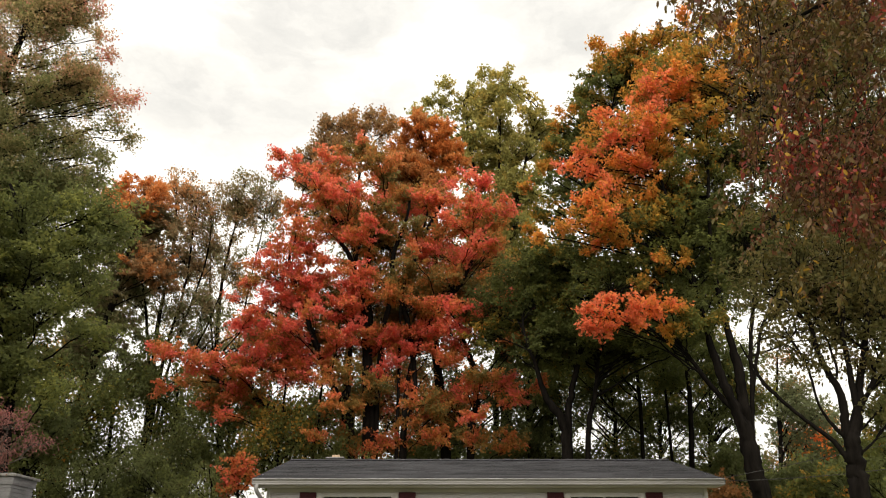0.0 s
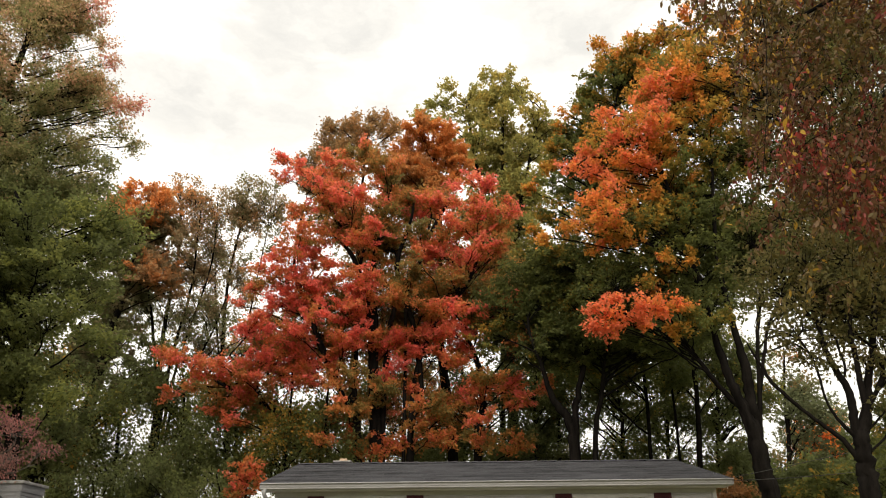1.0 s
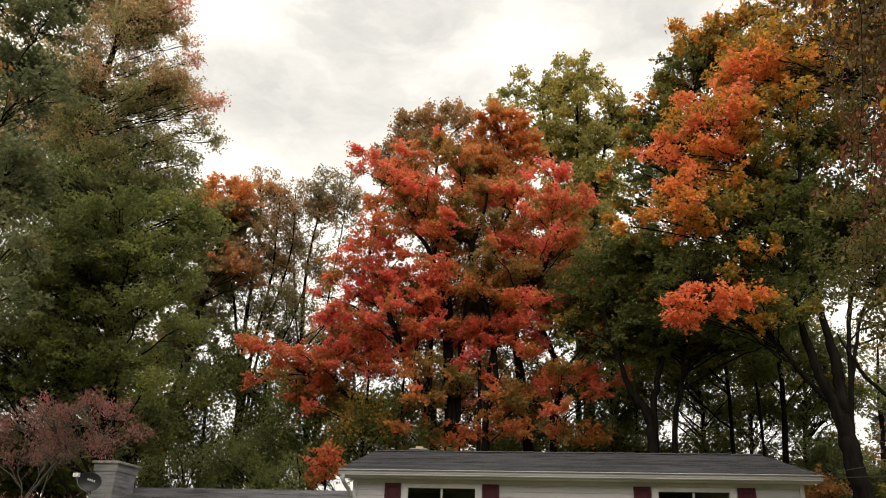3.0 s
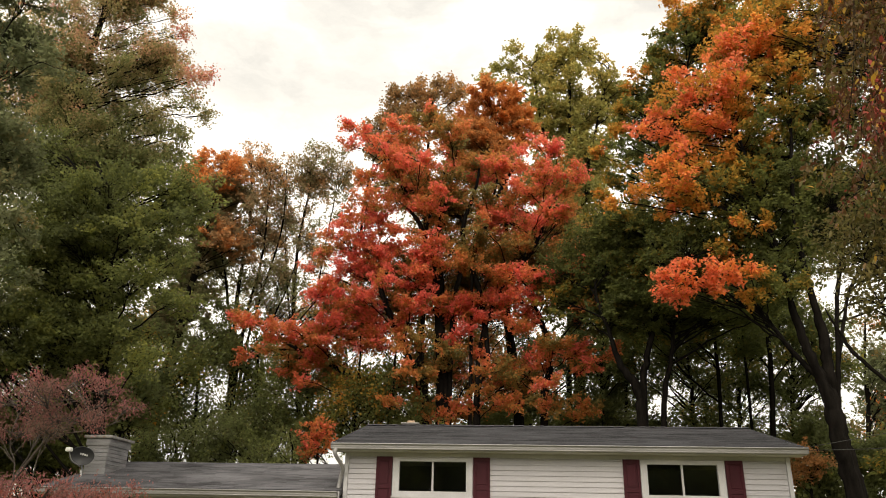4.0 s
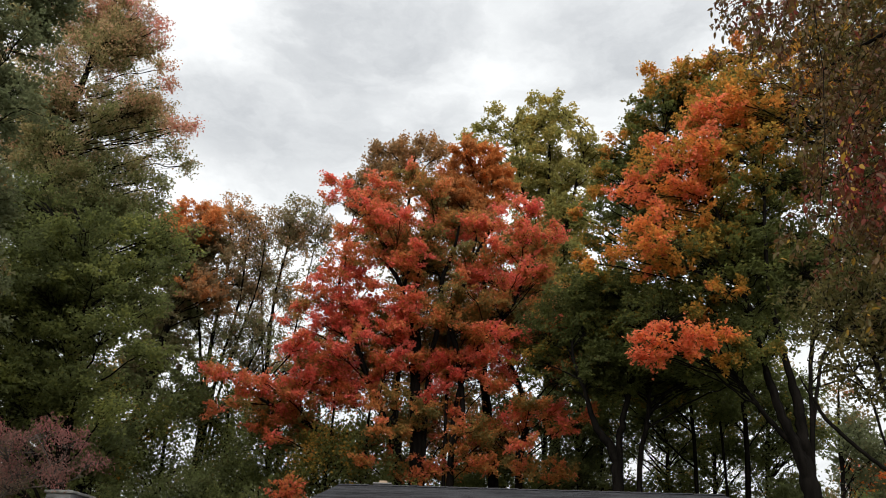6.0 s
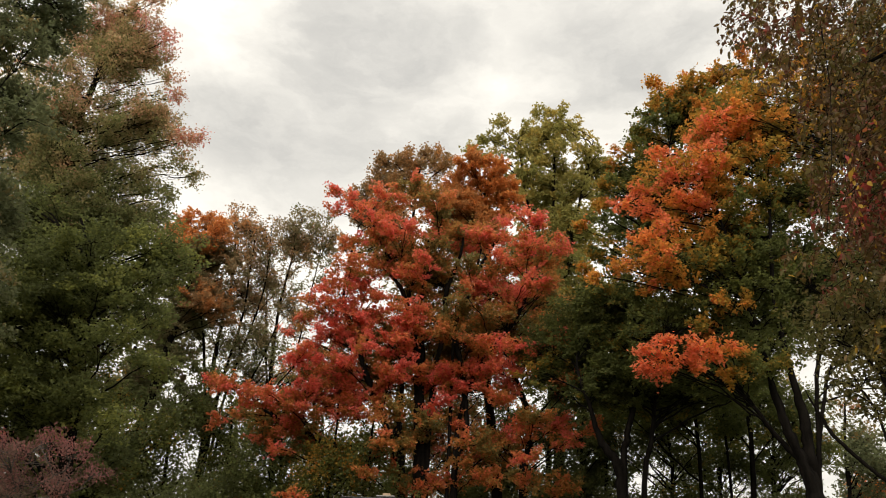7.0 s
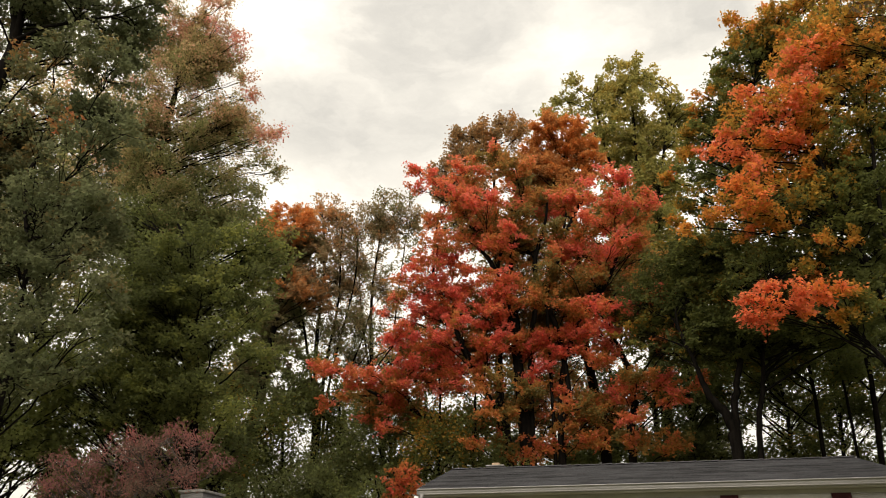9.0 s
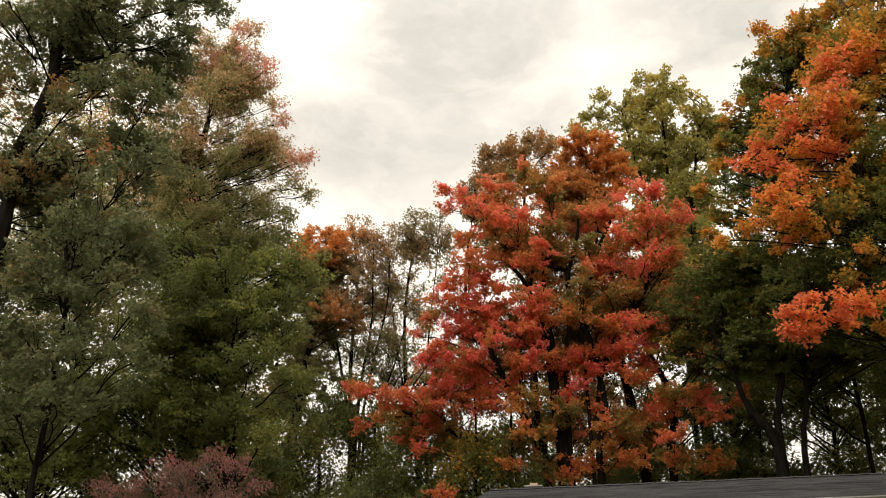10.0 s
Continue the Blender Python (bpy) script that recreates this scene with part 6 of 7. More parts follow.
tree("layered_maple", "green maple with flat layered sprays beside the oak", "tree", GREEN,
     trunks=[[(-10.74, 19, -0.15, 0.19), (-10.9, 19, 4.42, 0.16), (-11.36, 19, 7.28, 0.15), (-11.99, 19, 10.52, 0.09), (-12.41, 19, 12.13, 0.04)]],
     boughs=LAYERED_MAPLE_BOUGHS, fill=[(-15.0, 20, 12.2, 0.8, 1.6, 14, 0.8, 0.2), (-14.0, 19.5, 9.3, 0.8, 1.2, 12, 0.8, 0.3), (-10.0, 20, 11.1, 0.5, 0.9, 8, 0.7, 0.3), (-12.5, 20, 9.6, 2.4, 2.2, 28, 1.1, 0.28), (-13.1, 19, 6.4, 2.8, 1.1, 20, 1.1, 0.35)], leaf=0.092, per=105, spray=0.6, squash=0.55, flat=0.24, upright=0.05, sprays=16, lift=0.1, spread=0.26)

GREY_LEAVED_TREE_BOUGHS_A = [
    (-14.2, 13, 16.2, 1.11, 0.3), (-12.3, 13, 16, 1.05, 0.3), (-11, 13, 16.1, 0.89, 0.35), (-11.6, 12, 13, 0.93, 0.4),
    (-13.9, 13, 13.5, 1.03, 0.6), (-10.7, 12.5, 12.9, 0.83, 0.35), (-16, 13, 16.7, 1.17, 0.4), (-15.6, 13, 14.6, 1, 0.6),
    (-13.9, 13, 11.3, 0.97, 0.65), (-11.7, 12, 10.8, 0.87, 0.5), (-10.4, 12, 10.3, 0.83, 0.3), (-9.6, 12, 10.6, 0.67, 0.25),
    (-11.4, 12, 9, 0.9, 0.3), (-10, 12, 8.7, 0.78, 0.3), (-10.3, 12, 7.8, 0.77, 0.35), (-11.5, 12, 7.7, 0.84, 0.3),
    (-12.6, 12, 8.3, 0.88, 0.35), (-9.4, 12, 7.1, 0.66, 0.35), (-10.5, 12, 6.4, 0.74, 0.3),
]
GREY_LEAVED_TREE_BOUGHS_B = [
    (-9.4, 12, 6, 0.58, 0.25), (-11.8, 12, 6.5, 0.81, 0.25), (-11.9, 12, 5.2, 0.79, 0.2), (-10.9, 12, 5.3, 0.72, 0.2),
    (-9.7, 12, 5.4, 0.57, 0.25), (-10.4, 13, 16.7, 0.74, 0.3), (-10.3, 13, 15.3, 0.44, 0.2), (-17.1, 13, 14.1, 1.24, 0.4),
    (-16.1, 13, 10.4, 1.1, 0.4), (-14.8, 13, 7.1, 0.97, 0.3),
]
tree("grey_leaved_tree", "near leaning dark-trunked tree with grey-green leaves", "tree", GREYLEAF,
     trunks=[[(-14.55, 13, -0.15, 0.21), (-14.56, 13, 10.22, 0.17), (-14.69, 13, 11.04, 0.16), (-14.73, 13, 12.22, 0.15), (-14.53, 13, 13.51, 0.15), (-14.44, 13, 14.9, 0.15), (-14.91, 13, 16.4, 0.1), (-15.44, 13, 17.8, 0.07), (-16.39, 13, 20.86, 0.05), (-17.76, 13, 25.04, 0.03)],
             [(-14.35, 13, 14.69, 0.1), (-14.33, 13, 15.86, 0.09), (-14.7, 13, 17.62, 0.07), (-15.05, 13, 20.47, 0.05), (-15.41, 13, 23.67, 0.03)],
             [(-14.34, 13, 14.78, 0.06), (-13.38, 13, 15.1, 0.05), (-12.51, 13, 15.16, 0.04), (-11.2, 13, 15.06, 0.02)],
             [(-14.26, 13, 15.74, 0.05), (-13.42, 13, 16.06, 0.04), (-12.2, 13, 16.17, 0.03), (-10.99, 13, 16.28, 0.02)],
             [(-15.09, 13, 15.53, 0.04), (-15.92, 13, 16.32, 0.04), (-17.04, 13, 17.43, 0.04), (-19.05, 13, 19.18, 0.03)],
             [(-11.95, 13, -0.15, 0.07), (-12.06, 13, 7.08, 0.05), (-12.76, 13, 9.98, 0.04), (-12.69, 13, 10.98, 0.04), (-12.08, 13, 11.32, 0.03), (-10.99, 13, 11.38, 0.02)]],
     boughs=GREY_LEAVED_TREE_BOUGHS_A + GREY_LEAVED_TREE_BOUGHS_B, fill=[(-12.1, 13.8, 15.4, 0.9, 0.6, 12, 0.6, 0.2), (-12.1, 13.8, 12.7, 0.7, 0.5, 9, 0.6, 0.2), (-14.2, 13.8, 15.7, 1, 0.4, 8, 0.6, 0.15), (-14.3, 13.8, 12.5, 0.6, 0.8, 7, 0.6, 0.6), (-14.8, 13.8, 11.8, 0.9, 1, 10, 0.7, 0.3), (-13.8, 13.8, 8.1, 1, 1.4, 12, 0.7, 0.3), (-11.5, 13.8, 9.7, 0.8, 1.2, 12, 0.6, 0.25), (-13.2, 13.5, 6.0, 1, 1, 10, 0.6, 0.25), (-15.7, 13, 20.7, 3.5, 1.9, 12, 0.7, 0.3), (-14.5, 13.5, 16.5, 3.5, 1.9, 24, 0.75, 0.3), (-14.7, 14.5, 10.7, 2.6, 3.7, 24, 0.75, 0.25), (-11.0, 13.5, 17.6, 1.5, 1.0, 8, 0.7, 0.25)], leaf=0.087, per=78, spray=0.42, sprays=24, limb_r=0.03, thin=0.75, flat=0.3, tilt=0.7, fine=True, reach=0.4, spread=0.2)

PINK_DOGWOOD_BOUGHS = [
    (-8.2, 11.5, 3.6, 0.41, 0.6), (-7.8, 11.5, 3.8, 0.41, 0.6), (-7.2, 11.5, 3.9, 0.41, 0.65), (-6.6, 11.5, 3.8, 0.35, 0.6),
    (-6.2, 11.5, 3.5, 0.25, 0.6), (-7.9, 11.5, 3.1, 0.4, 0.5), (-7.3, 11.5, 3.3, 0.43, 0.5), (-6.6, 11.5, 3.2, 0.34, 0.5),
    (-8.7, 11.5, 3.3, 0.44, 0.5), (-8.8, 11.5, 2.8, 0.43, 0.5), (-7.1, 10.5, 2.2, 0.32, 0.7), (-6.6, 10.5, 2.2, 0.32, 0.7),
    (-6, 10.5, 2.1, 0.32, 0.7), (-5.4, 10.5, 2.1, 0.26, 0.7), (-7.6, 10.5, 2.2, 0.34, 0.6), (-9.2, 11.5, 3.1, 0.41, 0.55),
    (-9.3, 11.5, 2.6, 0.4, 0.5), (-9.1, 11.5, 3.6, 0.32, 0.6), (-8.1, 10.5, 2.1, 0.34, 0.6),
]
tree("pink_dogwood", "small dogwood with drooping dull pink leaves", "tree", PINK,
     trunks=[[(-8.01, 11.5, -0.15, 0.02), (-7.96, 11.5, 1.91, 0.02), (-7.83, 11.5, 2.5, 0.02), (-7.51, 11.5, 2.93, 0.02), (-7.19, 11.5, 3.2, 0.01), (-6.54, 11.5, 3.52, 0.01)],
             [(-7.82, 11.5, -0.15, 0.02), (-7.88, 11.5, 2.32, 0.01), (-8.07, 11.5, 2.88, 0.01), (-7.96, 11.5, 3.42, 0.01), (-7.83, 11.5, 3.69, 0.0)],
             [(-7.61, 11.5, -0.15, 0.01), (-7.51, 11.5, 2.93, 0.01), (-7.21, 11.5, 3.07, 0.01), (-6.66, 11.5, 3.16, 0.01), (-6.17, 11.5, 3.29, 0.0)]],
     boughs=PINK_DOGWOOD_BOUGHS, fill=[(-7.6, 11.8, 3.4, 1.1, 0.4, 10, 0.35, 0.15), (-6.5, 10.5, 2.0, 1.3, 0.1, 16, 0.3, 0.8)], leaf=0.052, per=40, spray=0.22, sprays=95, slim=0.36, flat=0.5, tilt=0.8, limb_r=0.028, squash=0.55, droop=2.2, thin=0.8, bark=BARK_GREY, fine=False)

MULTI_STEM_TREE_STEMS = [[(6.36, 12, -0.15, 0.2), (6.37, 12, 2.44, 0.16), (6.45, 12, 3.13, 0.14), (6.51, 12, 3.61, 0.12), (6.74, 12, 4.11, 0.08), (6.88, 12, 4.57, 0.06), (7.09, 12, 5.25, 0.05), (7.3, 12, 6.16, 0.05), (7.5, 12, 7.24, 0.03), (7.94, 12, 8.75, 0.02)],
             [(6.43, 12, 3.43, 0.08), (6.42, 12, 3.88, 0.07), (6.41, 12, 4.27, 0.06), (6.26, 12, 4.79, 0.05), (6.19, 12, 5.25, 0.04), (6.23, 12, 5.96, 0.03), (6.21, 12, 6.81, 0.02)],
             [(6.62, 12, 3.83, 0.06), (6.71, 12, 4.48, 0.05), (6.7, 12, 5.06, 0.04), (6.71, 12, 5.75, 0.03), (6.84, 12, 6.7, 0.02)],
             [(6.36, 12, 3.7, 0.04), (6.23, 12, 3.85, 0.03), (6.12, 12, 4.11, 0.02), (6.03, 12, 4.58, 0.02), (5.91, 12, 4.96, 0.02), (5.78, 12, 5.24, 0.02), (5.47, 12, 5.39, 0.01), (5.22, 12, 5.5, 0.01)],
             [(6.39, 12, 3.26, 0.05), (6.18, 12, 3.61, 0.04), (5.86, 12, 3.91, 0.03), (5.54, 12, 4.2, 0.03), (5.24, 12, 4.58, 0.03), (5.08, 12, 4.87, 0.02), (4.93, 12, 5.26, 0.01)],
             [(6.41, 12, 4.11, 0.03), (6.43, 12, 4.48, 0.02), (6.42, 12, 4.91, 0.02), (6.34, 12, 5.35, 0.01)],
             [(6.77, 12, 4.2, 0.04), (7.21, 12, 4.86, 0.03), (7.61, 12, 5.75, 0.02)]]
MULTI_STEM_TREE_LOW_BOUGHS = [
    (5.3, 11.7, 5.3, 0.13, 0.15), (5.7, 12.2, 5.3, 0.15, 0.15), (5.9, 12.2, 5, 0.13, 0.15), (5.5, 11.8, 5.6, 0.17, 0.2),
    (6, 12, 5.5, 0.19, 0.15), (6, 11.9, 4.9, 0.11, 0.2), (6.3, 12, 4.8, 0.09, 0.2), (6.3, 12, 5.2, 0.13, 0.2),
    (5.3, 11.8, 5.9, 0.13, 0.2), (6.8, 12.2, 5.4, 0.21, 0.3), (7.2, 11.9, 5.3, 0.23, 0.2), (6.8, 12, 4.9, 0.11, 0.3),
    (7.1, 11.7, 4.7, 0.22, 0.15), (6.9, 11.7, 4.1, 0.2, 0.15),
]
MULTI_STEM_TREE_BOUGHS_A = [
    (6.4, 12, 6, 0.44, 0.3), (6.1, 12, 6.3, 0.44, 0.35), (5.6, 12, 6.1, 0.33, 0.15), (5.9, 12, 5.8, 0.25, 0.3),
    (6.4, 12, 5.7, 0.25, 0.3), (6.8, 12, 5.4, 0.38, 0.12), (7.2, 12, 5.2, 0.4, 0.1), (7.5, 12, 4.8, 0.42, 0.1),
    (6.9, 12, 6, 0.48, 0.25), (7.4, 12, 5.7, 0.48, 0.25), (7.5, 12, 6.7, 0.54, 0.3), (6.8, 12, 6.7, 0.54, 0.3),
    (6.1, 12, 7, 0.45, 0.3), (5.6, 12, 6.6, 0.38, 0.3), (5.8, 12, 7.6, 0.46, 0.3), (7, 13, 8, 0.55, 0.2),
    (7.9, 13, 7.8, 0.55, 0.2), (6.8, 12, 8, 0.62, 0.3), (7.8, 12, 8.2, 0.62, 0.3),
]
MULTI_STEM_TREE_BOUGHS_B = [
    (7.7, 12, 9.4, 0.64, 0.25), (8.6, 12, 10.5, 0.66, 0.2), (8.7, 12, 8.6, 0.63, 0.2), (8.2, 12, 6.5, 0.59, 0.2),
    (9.3, 12, 11.7, 0.69, 0.2), (8, 12, 11, 0.67, 0.2), (7.3, 12, 10.5, 0.61, 0.2), (8.8, 12, 12.3, 0.7, 0.2),
    (7.3, 12, 11.7, 0.63, 0.2), (7.2, 12, 4.9, 0.47, 0.15), (7.3, 12, 4, 0.5, 0.15), (7.9, 12, 7.2, 0.5, 0.2),
]
tree("multi_stem_tree", "near multi-stemmed tree with dark bark and olive-brown leaves", "tree", OLIVE,
     trunks=MULTI_STEM_TREE_STEMS,
     boughs=MULTI_STEM_TREE_LOW_BOUGHS + MULTI_STEM_TREE_BOUGHS_A + MULTI_STEM_TREE_BOUGHS_B, fill=[(8.3, 13, 8.8, 1.2, 2.5, 34, 0.75, 0.12), (6.6, 12.5, 6.5, 0.9, 0.7, 16, 0.6, 0.14), (7.3, 12.5, 5.9, 0.7, 0.5, 8, 0.55, 0.12)], leaf=0.09, per=34, spray=0.42, sprays=34, slim=0.5, flat=0.4, tilt=0.8, fine=False)

RED_SAPLING_BOUGHS = [
    (-7.2, 26.3, 5.5, 0.32, 0.7), (-7.3, 26.4, 5, 0.4, 0.78), (-7, 26.8, 5, 0.41, 0.78), (-7.2, 26.8, 4.6, 0.44, 0.72),
    (-7.4, 26.5, 4.5, 0.36, 0.66), (-6.8, 26.5, 5.3, 0.28, 0.75), (-6.6, 26.6, 4.7, 0.28, 0.6),
]
tree("red_sapling", "small red-leaved sapling beside the house", "tree", RED,
     trunks=[[(-7.03, 27, -0.15, 0.05), (-7.11, 27, 4.24, 0.04), (-7.33, 27, 4.8, 0.04), (-7.5, 27, 5.57, 0.02)]],
     boughs=RED_SAPLING_BOUGHS, fill=[(-7.5, 26.7, 4.5, 0.5, 0.3, 3, 0.25, 0.5)], leaf=0.106, per=44, spray=0.4, sprays=26, reach=0.4, spread=0.2)

HEDGEROW_TREE_BOUGHS = [
    (-16.7, 17, 7.3, 0.97, 0.5), (-15.1, 17, 7, 0.89, 0.5), (-13.8, 17, 6, 0.79, 0.45), (-15.9, 17, 5.9, 0.92, 0.5),
    (-17.6, 17, 6.6, 1.07, 0.4),
]
tree("hedgerow_tree", "dense green hedgerow tree beyond the dogwood", "tree", GREEN,
     trunks=[[(-15.41, 17, -0.15, 0.12), (-15.5, 17, 4.35, 0.1), (-15.73, 17, 5.85, 0.08), (-16.06, 17, 7.76, 0.04)]],
     boughs=HEDGEROW_TREE_BOUGHS, fill=[(-15.2, 16.5, 5.0, 1.4, 0.8, 14, 0.7, 0.35), (-17.6, 16.5, 5.7, 1.4, 1, 12, 0.7, 0.35), (-17.0, 18, 6.8, 3.0, 1.4, 22, 1.0, 0.25), (-16.5, 18, 5.0, 3.2, 0.8, 18, 1.0, 0.2)], leaf=0.106, per=60, spray=0.62, sprays=9, thin=0.75)

HEDGEROW_TREE_OLIVE_BOUGHS = [
    (-24.3, 24, 18.5, 1.74, 0.65), (-21.8, 24, 17, 1.49, 0.5), (-24.6, 24, 15.5, 1.52, 0.4), (-23.5, 24, 21.4, 1.62, 0.5),
]
tree("hedgerow_tree", "olive green hedgerow tree with reddish patches", "tree", OAK,
     trunks=[[(-19.01, 24, -0.15, 0.17), (-19.41, 24, 5.35, 0.14), (-20.56, 24, 9.2, 0.13), (-22.37, 24, 16.84, 0.09), (-23.54, 24, 23.07, 0.05)]],
     boughs=HEDGEROW_TREE_OLIVE_BOUGHS, fill=[(-23.3, 25, 16.0, 4.9, 4.6, 50, 1.2, 0.28), (-25.0, 25, 22.0, 4.1, 4.1, 18, 1.2, 0.45), (-20.1, 25, 9.4, 4.0, 2.6, 18, 1.2, 0.1)], leaf=0.14, per=26, spray=0.62, sprays=10, thin=0.75)

SIDE_YARD_TREE_BOUGHS = [
    (25.3, 44, 8.4, 1.3, 0.25), (23, 44, 6.8, 1.28, 0.25), (26.3, 44, 7.1, 1.45, 0.2), (20.7, 44, 6.5, 1.09, 0.2),
]
tree("side_yard_tree", "green tree beyond the side yard", "tree", GREEN,
     trunks=[[(24.54, 44, -0.15, 0.14), (24.7, 44, 5.9, 0.11), (25.13, 44, 8.38, 0.09), (25.5, 44, 10.66, 0.05)]],
     boughs=SIDE_YARD_TREE_BOUGHS, fill=[(24.9, 45, 7.3, 3.6, 1.6, 16, 1.7, 0.15)], leaf=0.22, per=40, spray=0.85, sprays=7)

tree("shrub", "dark green shrub behind the lower wing", "shrub", GREEN,
     trunks=[[(-14.27, 27, -0.15, 0.05), (-14.32, 27, 3.32, 0.04), (-14.47, 27, 4.24, 0.04), (-14.65, 27, 5.18, 0.02)]],
     boughs=[], fill=[(-13.1, 27, 4.3, 1.5, 1.1, 11, 0.8, 0.06)], leaf=0.1, per=46, spray=0.6, sprays=9, thin=1.0)

tree("shrub", "dark green shrub behind the lower wing", "shrub", GREEN,
     trunks=[[(-12.16, 27, -0.15, 0.05), (-12.2, 27, 3.32, 0.04), (-12.32, 27, 4.24, 0.04), (-12.47, 27, 5.18, 0.02)]],
     boughs=[], fill=[(-12.0, 27, 4.3, 1.5, 1.1, 11, 0.8, 0.06)], leaf=0.1, per=46, spray=0.6, sprays=9, thin=1.0)

tree("shrub", "dark green shrub behind the lower wing", "shrub", GREEN,
     trunks=[[(-10.05, 27, -0.15, 0.05), (-10.08, 27, 3.32, 0.04), (-10.17, 27, 4.24, 0.04), (-10.29, 27, 5.18, 0.02)]],
     boughs=[], fill=[(-10.9, 27, 4.3, 1.5, 1.1, 11, 0.8, 0.10)], leaf=0.1, per=46, spray=0.6, sprays=9, thin=1.0)

tree("shrub", "dark green shrub behind the lower wing", "shrub", GREEN,
     trunks=[[(-7.95, 27, -0.15, 0.05), (-7.97, 27, 3.32, 0.04), (-8.03, 27, 4.24, 0.04), (-8.11, 27, 5.18, 0.02)]],
     boughs=[], fill=[(-9.9, 27, 4.3, 1.5, 1.1, 11, 0.8, 0.20)], leaf=0.1, per=46, spray=0.6, sprays=9, thin=1.0)

tree("shrub", "dark green shrub behind the lower wing", "shrub", GREEN,
     trunks=[[(-5.84, 27, -0.15, 0.05), (-5.85, 27, 3.32, 0.04), (-5.88, 27, 4.24, 0.04), (-5.93, 27, 5.18, 0.02)]],
     boughs=[], fill=[(-8.4, 27, 4.3, 1.5, 1.1, 11, 0.8, 0.25)], leaf=0.1, per=46, spray=0.6, sprays=9, thin=1.0)

tree("shrub", "green shrub in the side yard", "shrub", GREEN,
     trunks=[[(11.76, 31, -0.15, 0.06), (11.84, 31, 3.57, 0.05), (12.09, 31, 4.63, 0.04), (12.31, 31, 5.71, 0.02)]],
     boughs=[], fill=[(12.0, 31, 4.7, 1.4, 1.3, 16, 1.0, 0.1), (12.0, 31, 3.0, 1.4, 0.9, 8, 1.0, 0.1)], leaf=0.14, per=60, spray=0.6, sprays=9, thin=1.0)

tree("shrub", "green shrub in the side yard", "shrub", GREEN,
     trunks=[[(13.96, 31, -0.15, 0.06), (14.05, 31, 3.57, 0.05), (14.33, 31, 4.63, 0.04), (14.59, 31, 5.71, 0.02)]],
     boughs=[], fill=[(14.3, 31, 4.3, 1.4, 1.2, 16, 1.0, 0.15), (14.3, 31, 2.8, 1.4, 0.9, 8, 1.0, 0.1)], leaf=0.14, per=60, spray=0.6, sprays=9, thin=1.0)

tree("shrub", "green shrub in the side yard", "shrub", GREEN,
     trunks=[[(16.16, 31, -0.15, 0.06), (16.26, 31, 3.57, 0.05), (16.57, 31, 4.63, 0.04), (16.86, 31, 5.71, 0.02)]],
     boughs=[], fill=[(16.5, 31, 4.3, 1.4, 1.2, 16, 1.0, 0.1), (16.5, 31, 2.8, 1.4, 0.9, 8, 1.0, 0.1)], leaf=0.14, per=60, spray=0.6, sprays=9, thin=1.0)

tree("shrub", "dark green shrub past the end of the wing", "shrub", GREEN,
     trunks=[[(-15.42, 21.5, -0.15, 0.04), (-15.47, 21.5, 1.77, 0.04), (-15.62, 21.5, 2.54, 0.03), (-15.8, 21.5, 3.33, 0.02)]],
     boughs=[], fill=[(-16.0, 21.5, 3.8, 1.1, 1.3, 20, 0.8, 0.4)], leaf=0.099, per=105, spray=0.6, sprays=9, thin=1.0)

tree("shrub", "dark green shrub past the end of the wing", "shrub", GREEN,
     trunks=[[(-13.88, 21.5, -0.15, 0.04), (-13.93, 21.5, 1.8, 0.04), (-14.06, 21.5, 2.56, 0.03), (-14.21, 21.5, 3.35, 0.02)]],
     boughs=[], fill=[(-14.4, 21.5, 4.0, 1.1, 1.2, 20, 0.8, 0.35)], leaf=0.099, per=105, spray=0.6, sprays=9, thin=1.0)

tree("shrub", "dark green shrub past the end of the wing", "shrub", GREEN,
     trunks=[[(-12.87, 21.5, -0.15, 0.04), (-12.91, 21.5, 1.82, 0.04), (-13.02, 21.5, 2.58, 0.03), (-13.16, 21.5, 3.36, 0.02)]],
     boughs=[], fill=[(-13.4, 21.5, 3.8, 1.1, 1.2, 20, 0.8, 0.3)], leaf=0.099, per=105, spray=0.6, sprays=9, thin=1.0)

# Low GREEN turns paint the shade behind the red maple into the leaves.
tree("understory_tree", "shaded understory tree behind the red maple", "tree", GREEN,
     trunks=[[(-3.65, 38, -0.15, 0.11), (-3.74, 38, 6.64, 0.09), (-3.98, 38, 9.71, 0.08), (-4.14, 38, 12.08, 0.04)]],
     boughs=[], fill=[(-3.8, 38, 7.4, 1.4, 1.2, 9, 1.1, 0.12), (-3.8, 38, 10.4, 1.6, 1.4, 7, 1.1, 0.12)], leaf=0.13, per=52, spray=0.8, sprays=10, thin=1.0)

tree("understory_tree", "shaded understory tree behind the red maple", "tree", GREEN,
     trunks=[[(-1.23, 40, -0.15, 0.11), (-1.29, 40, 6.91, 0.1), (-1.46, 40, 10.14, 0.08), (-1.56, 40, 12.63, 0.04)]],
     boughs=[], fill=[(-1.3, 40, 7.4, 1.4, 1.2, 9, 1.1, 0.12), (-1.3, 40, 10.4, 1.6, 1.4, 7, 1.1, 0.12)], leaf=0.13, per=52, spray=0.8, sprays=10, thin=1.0)

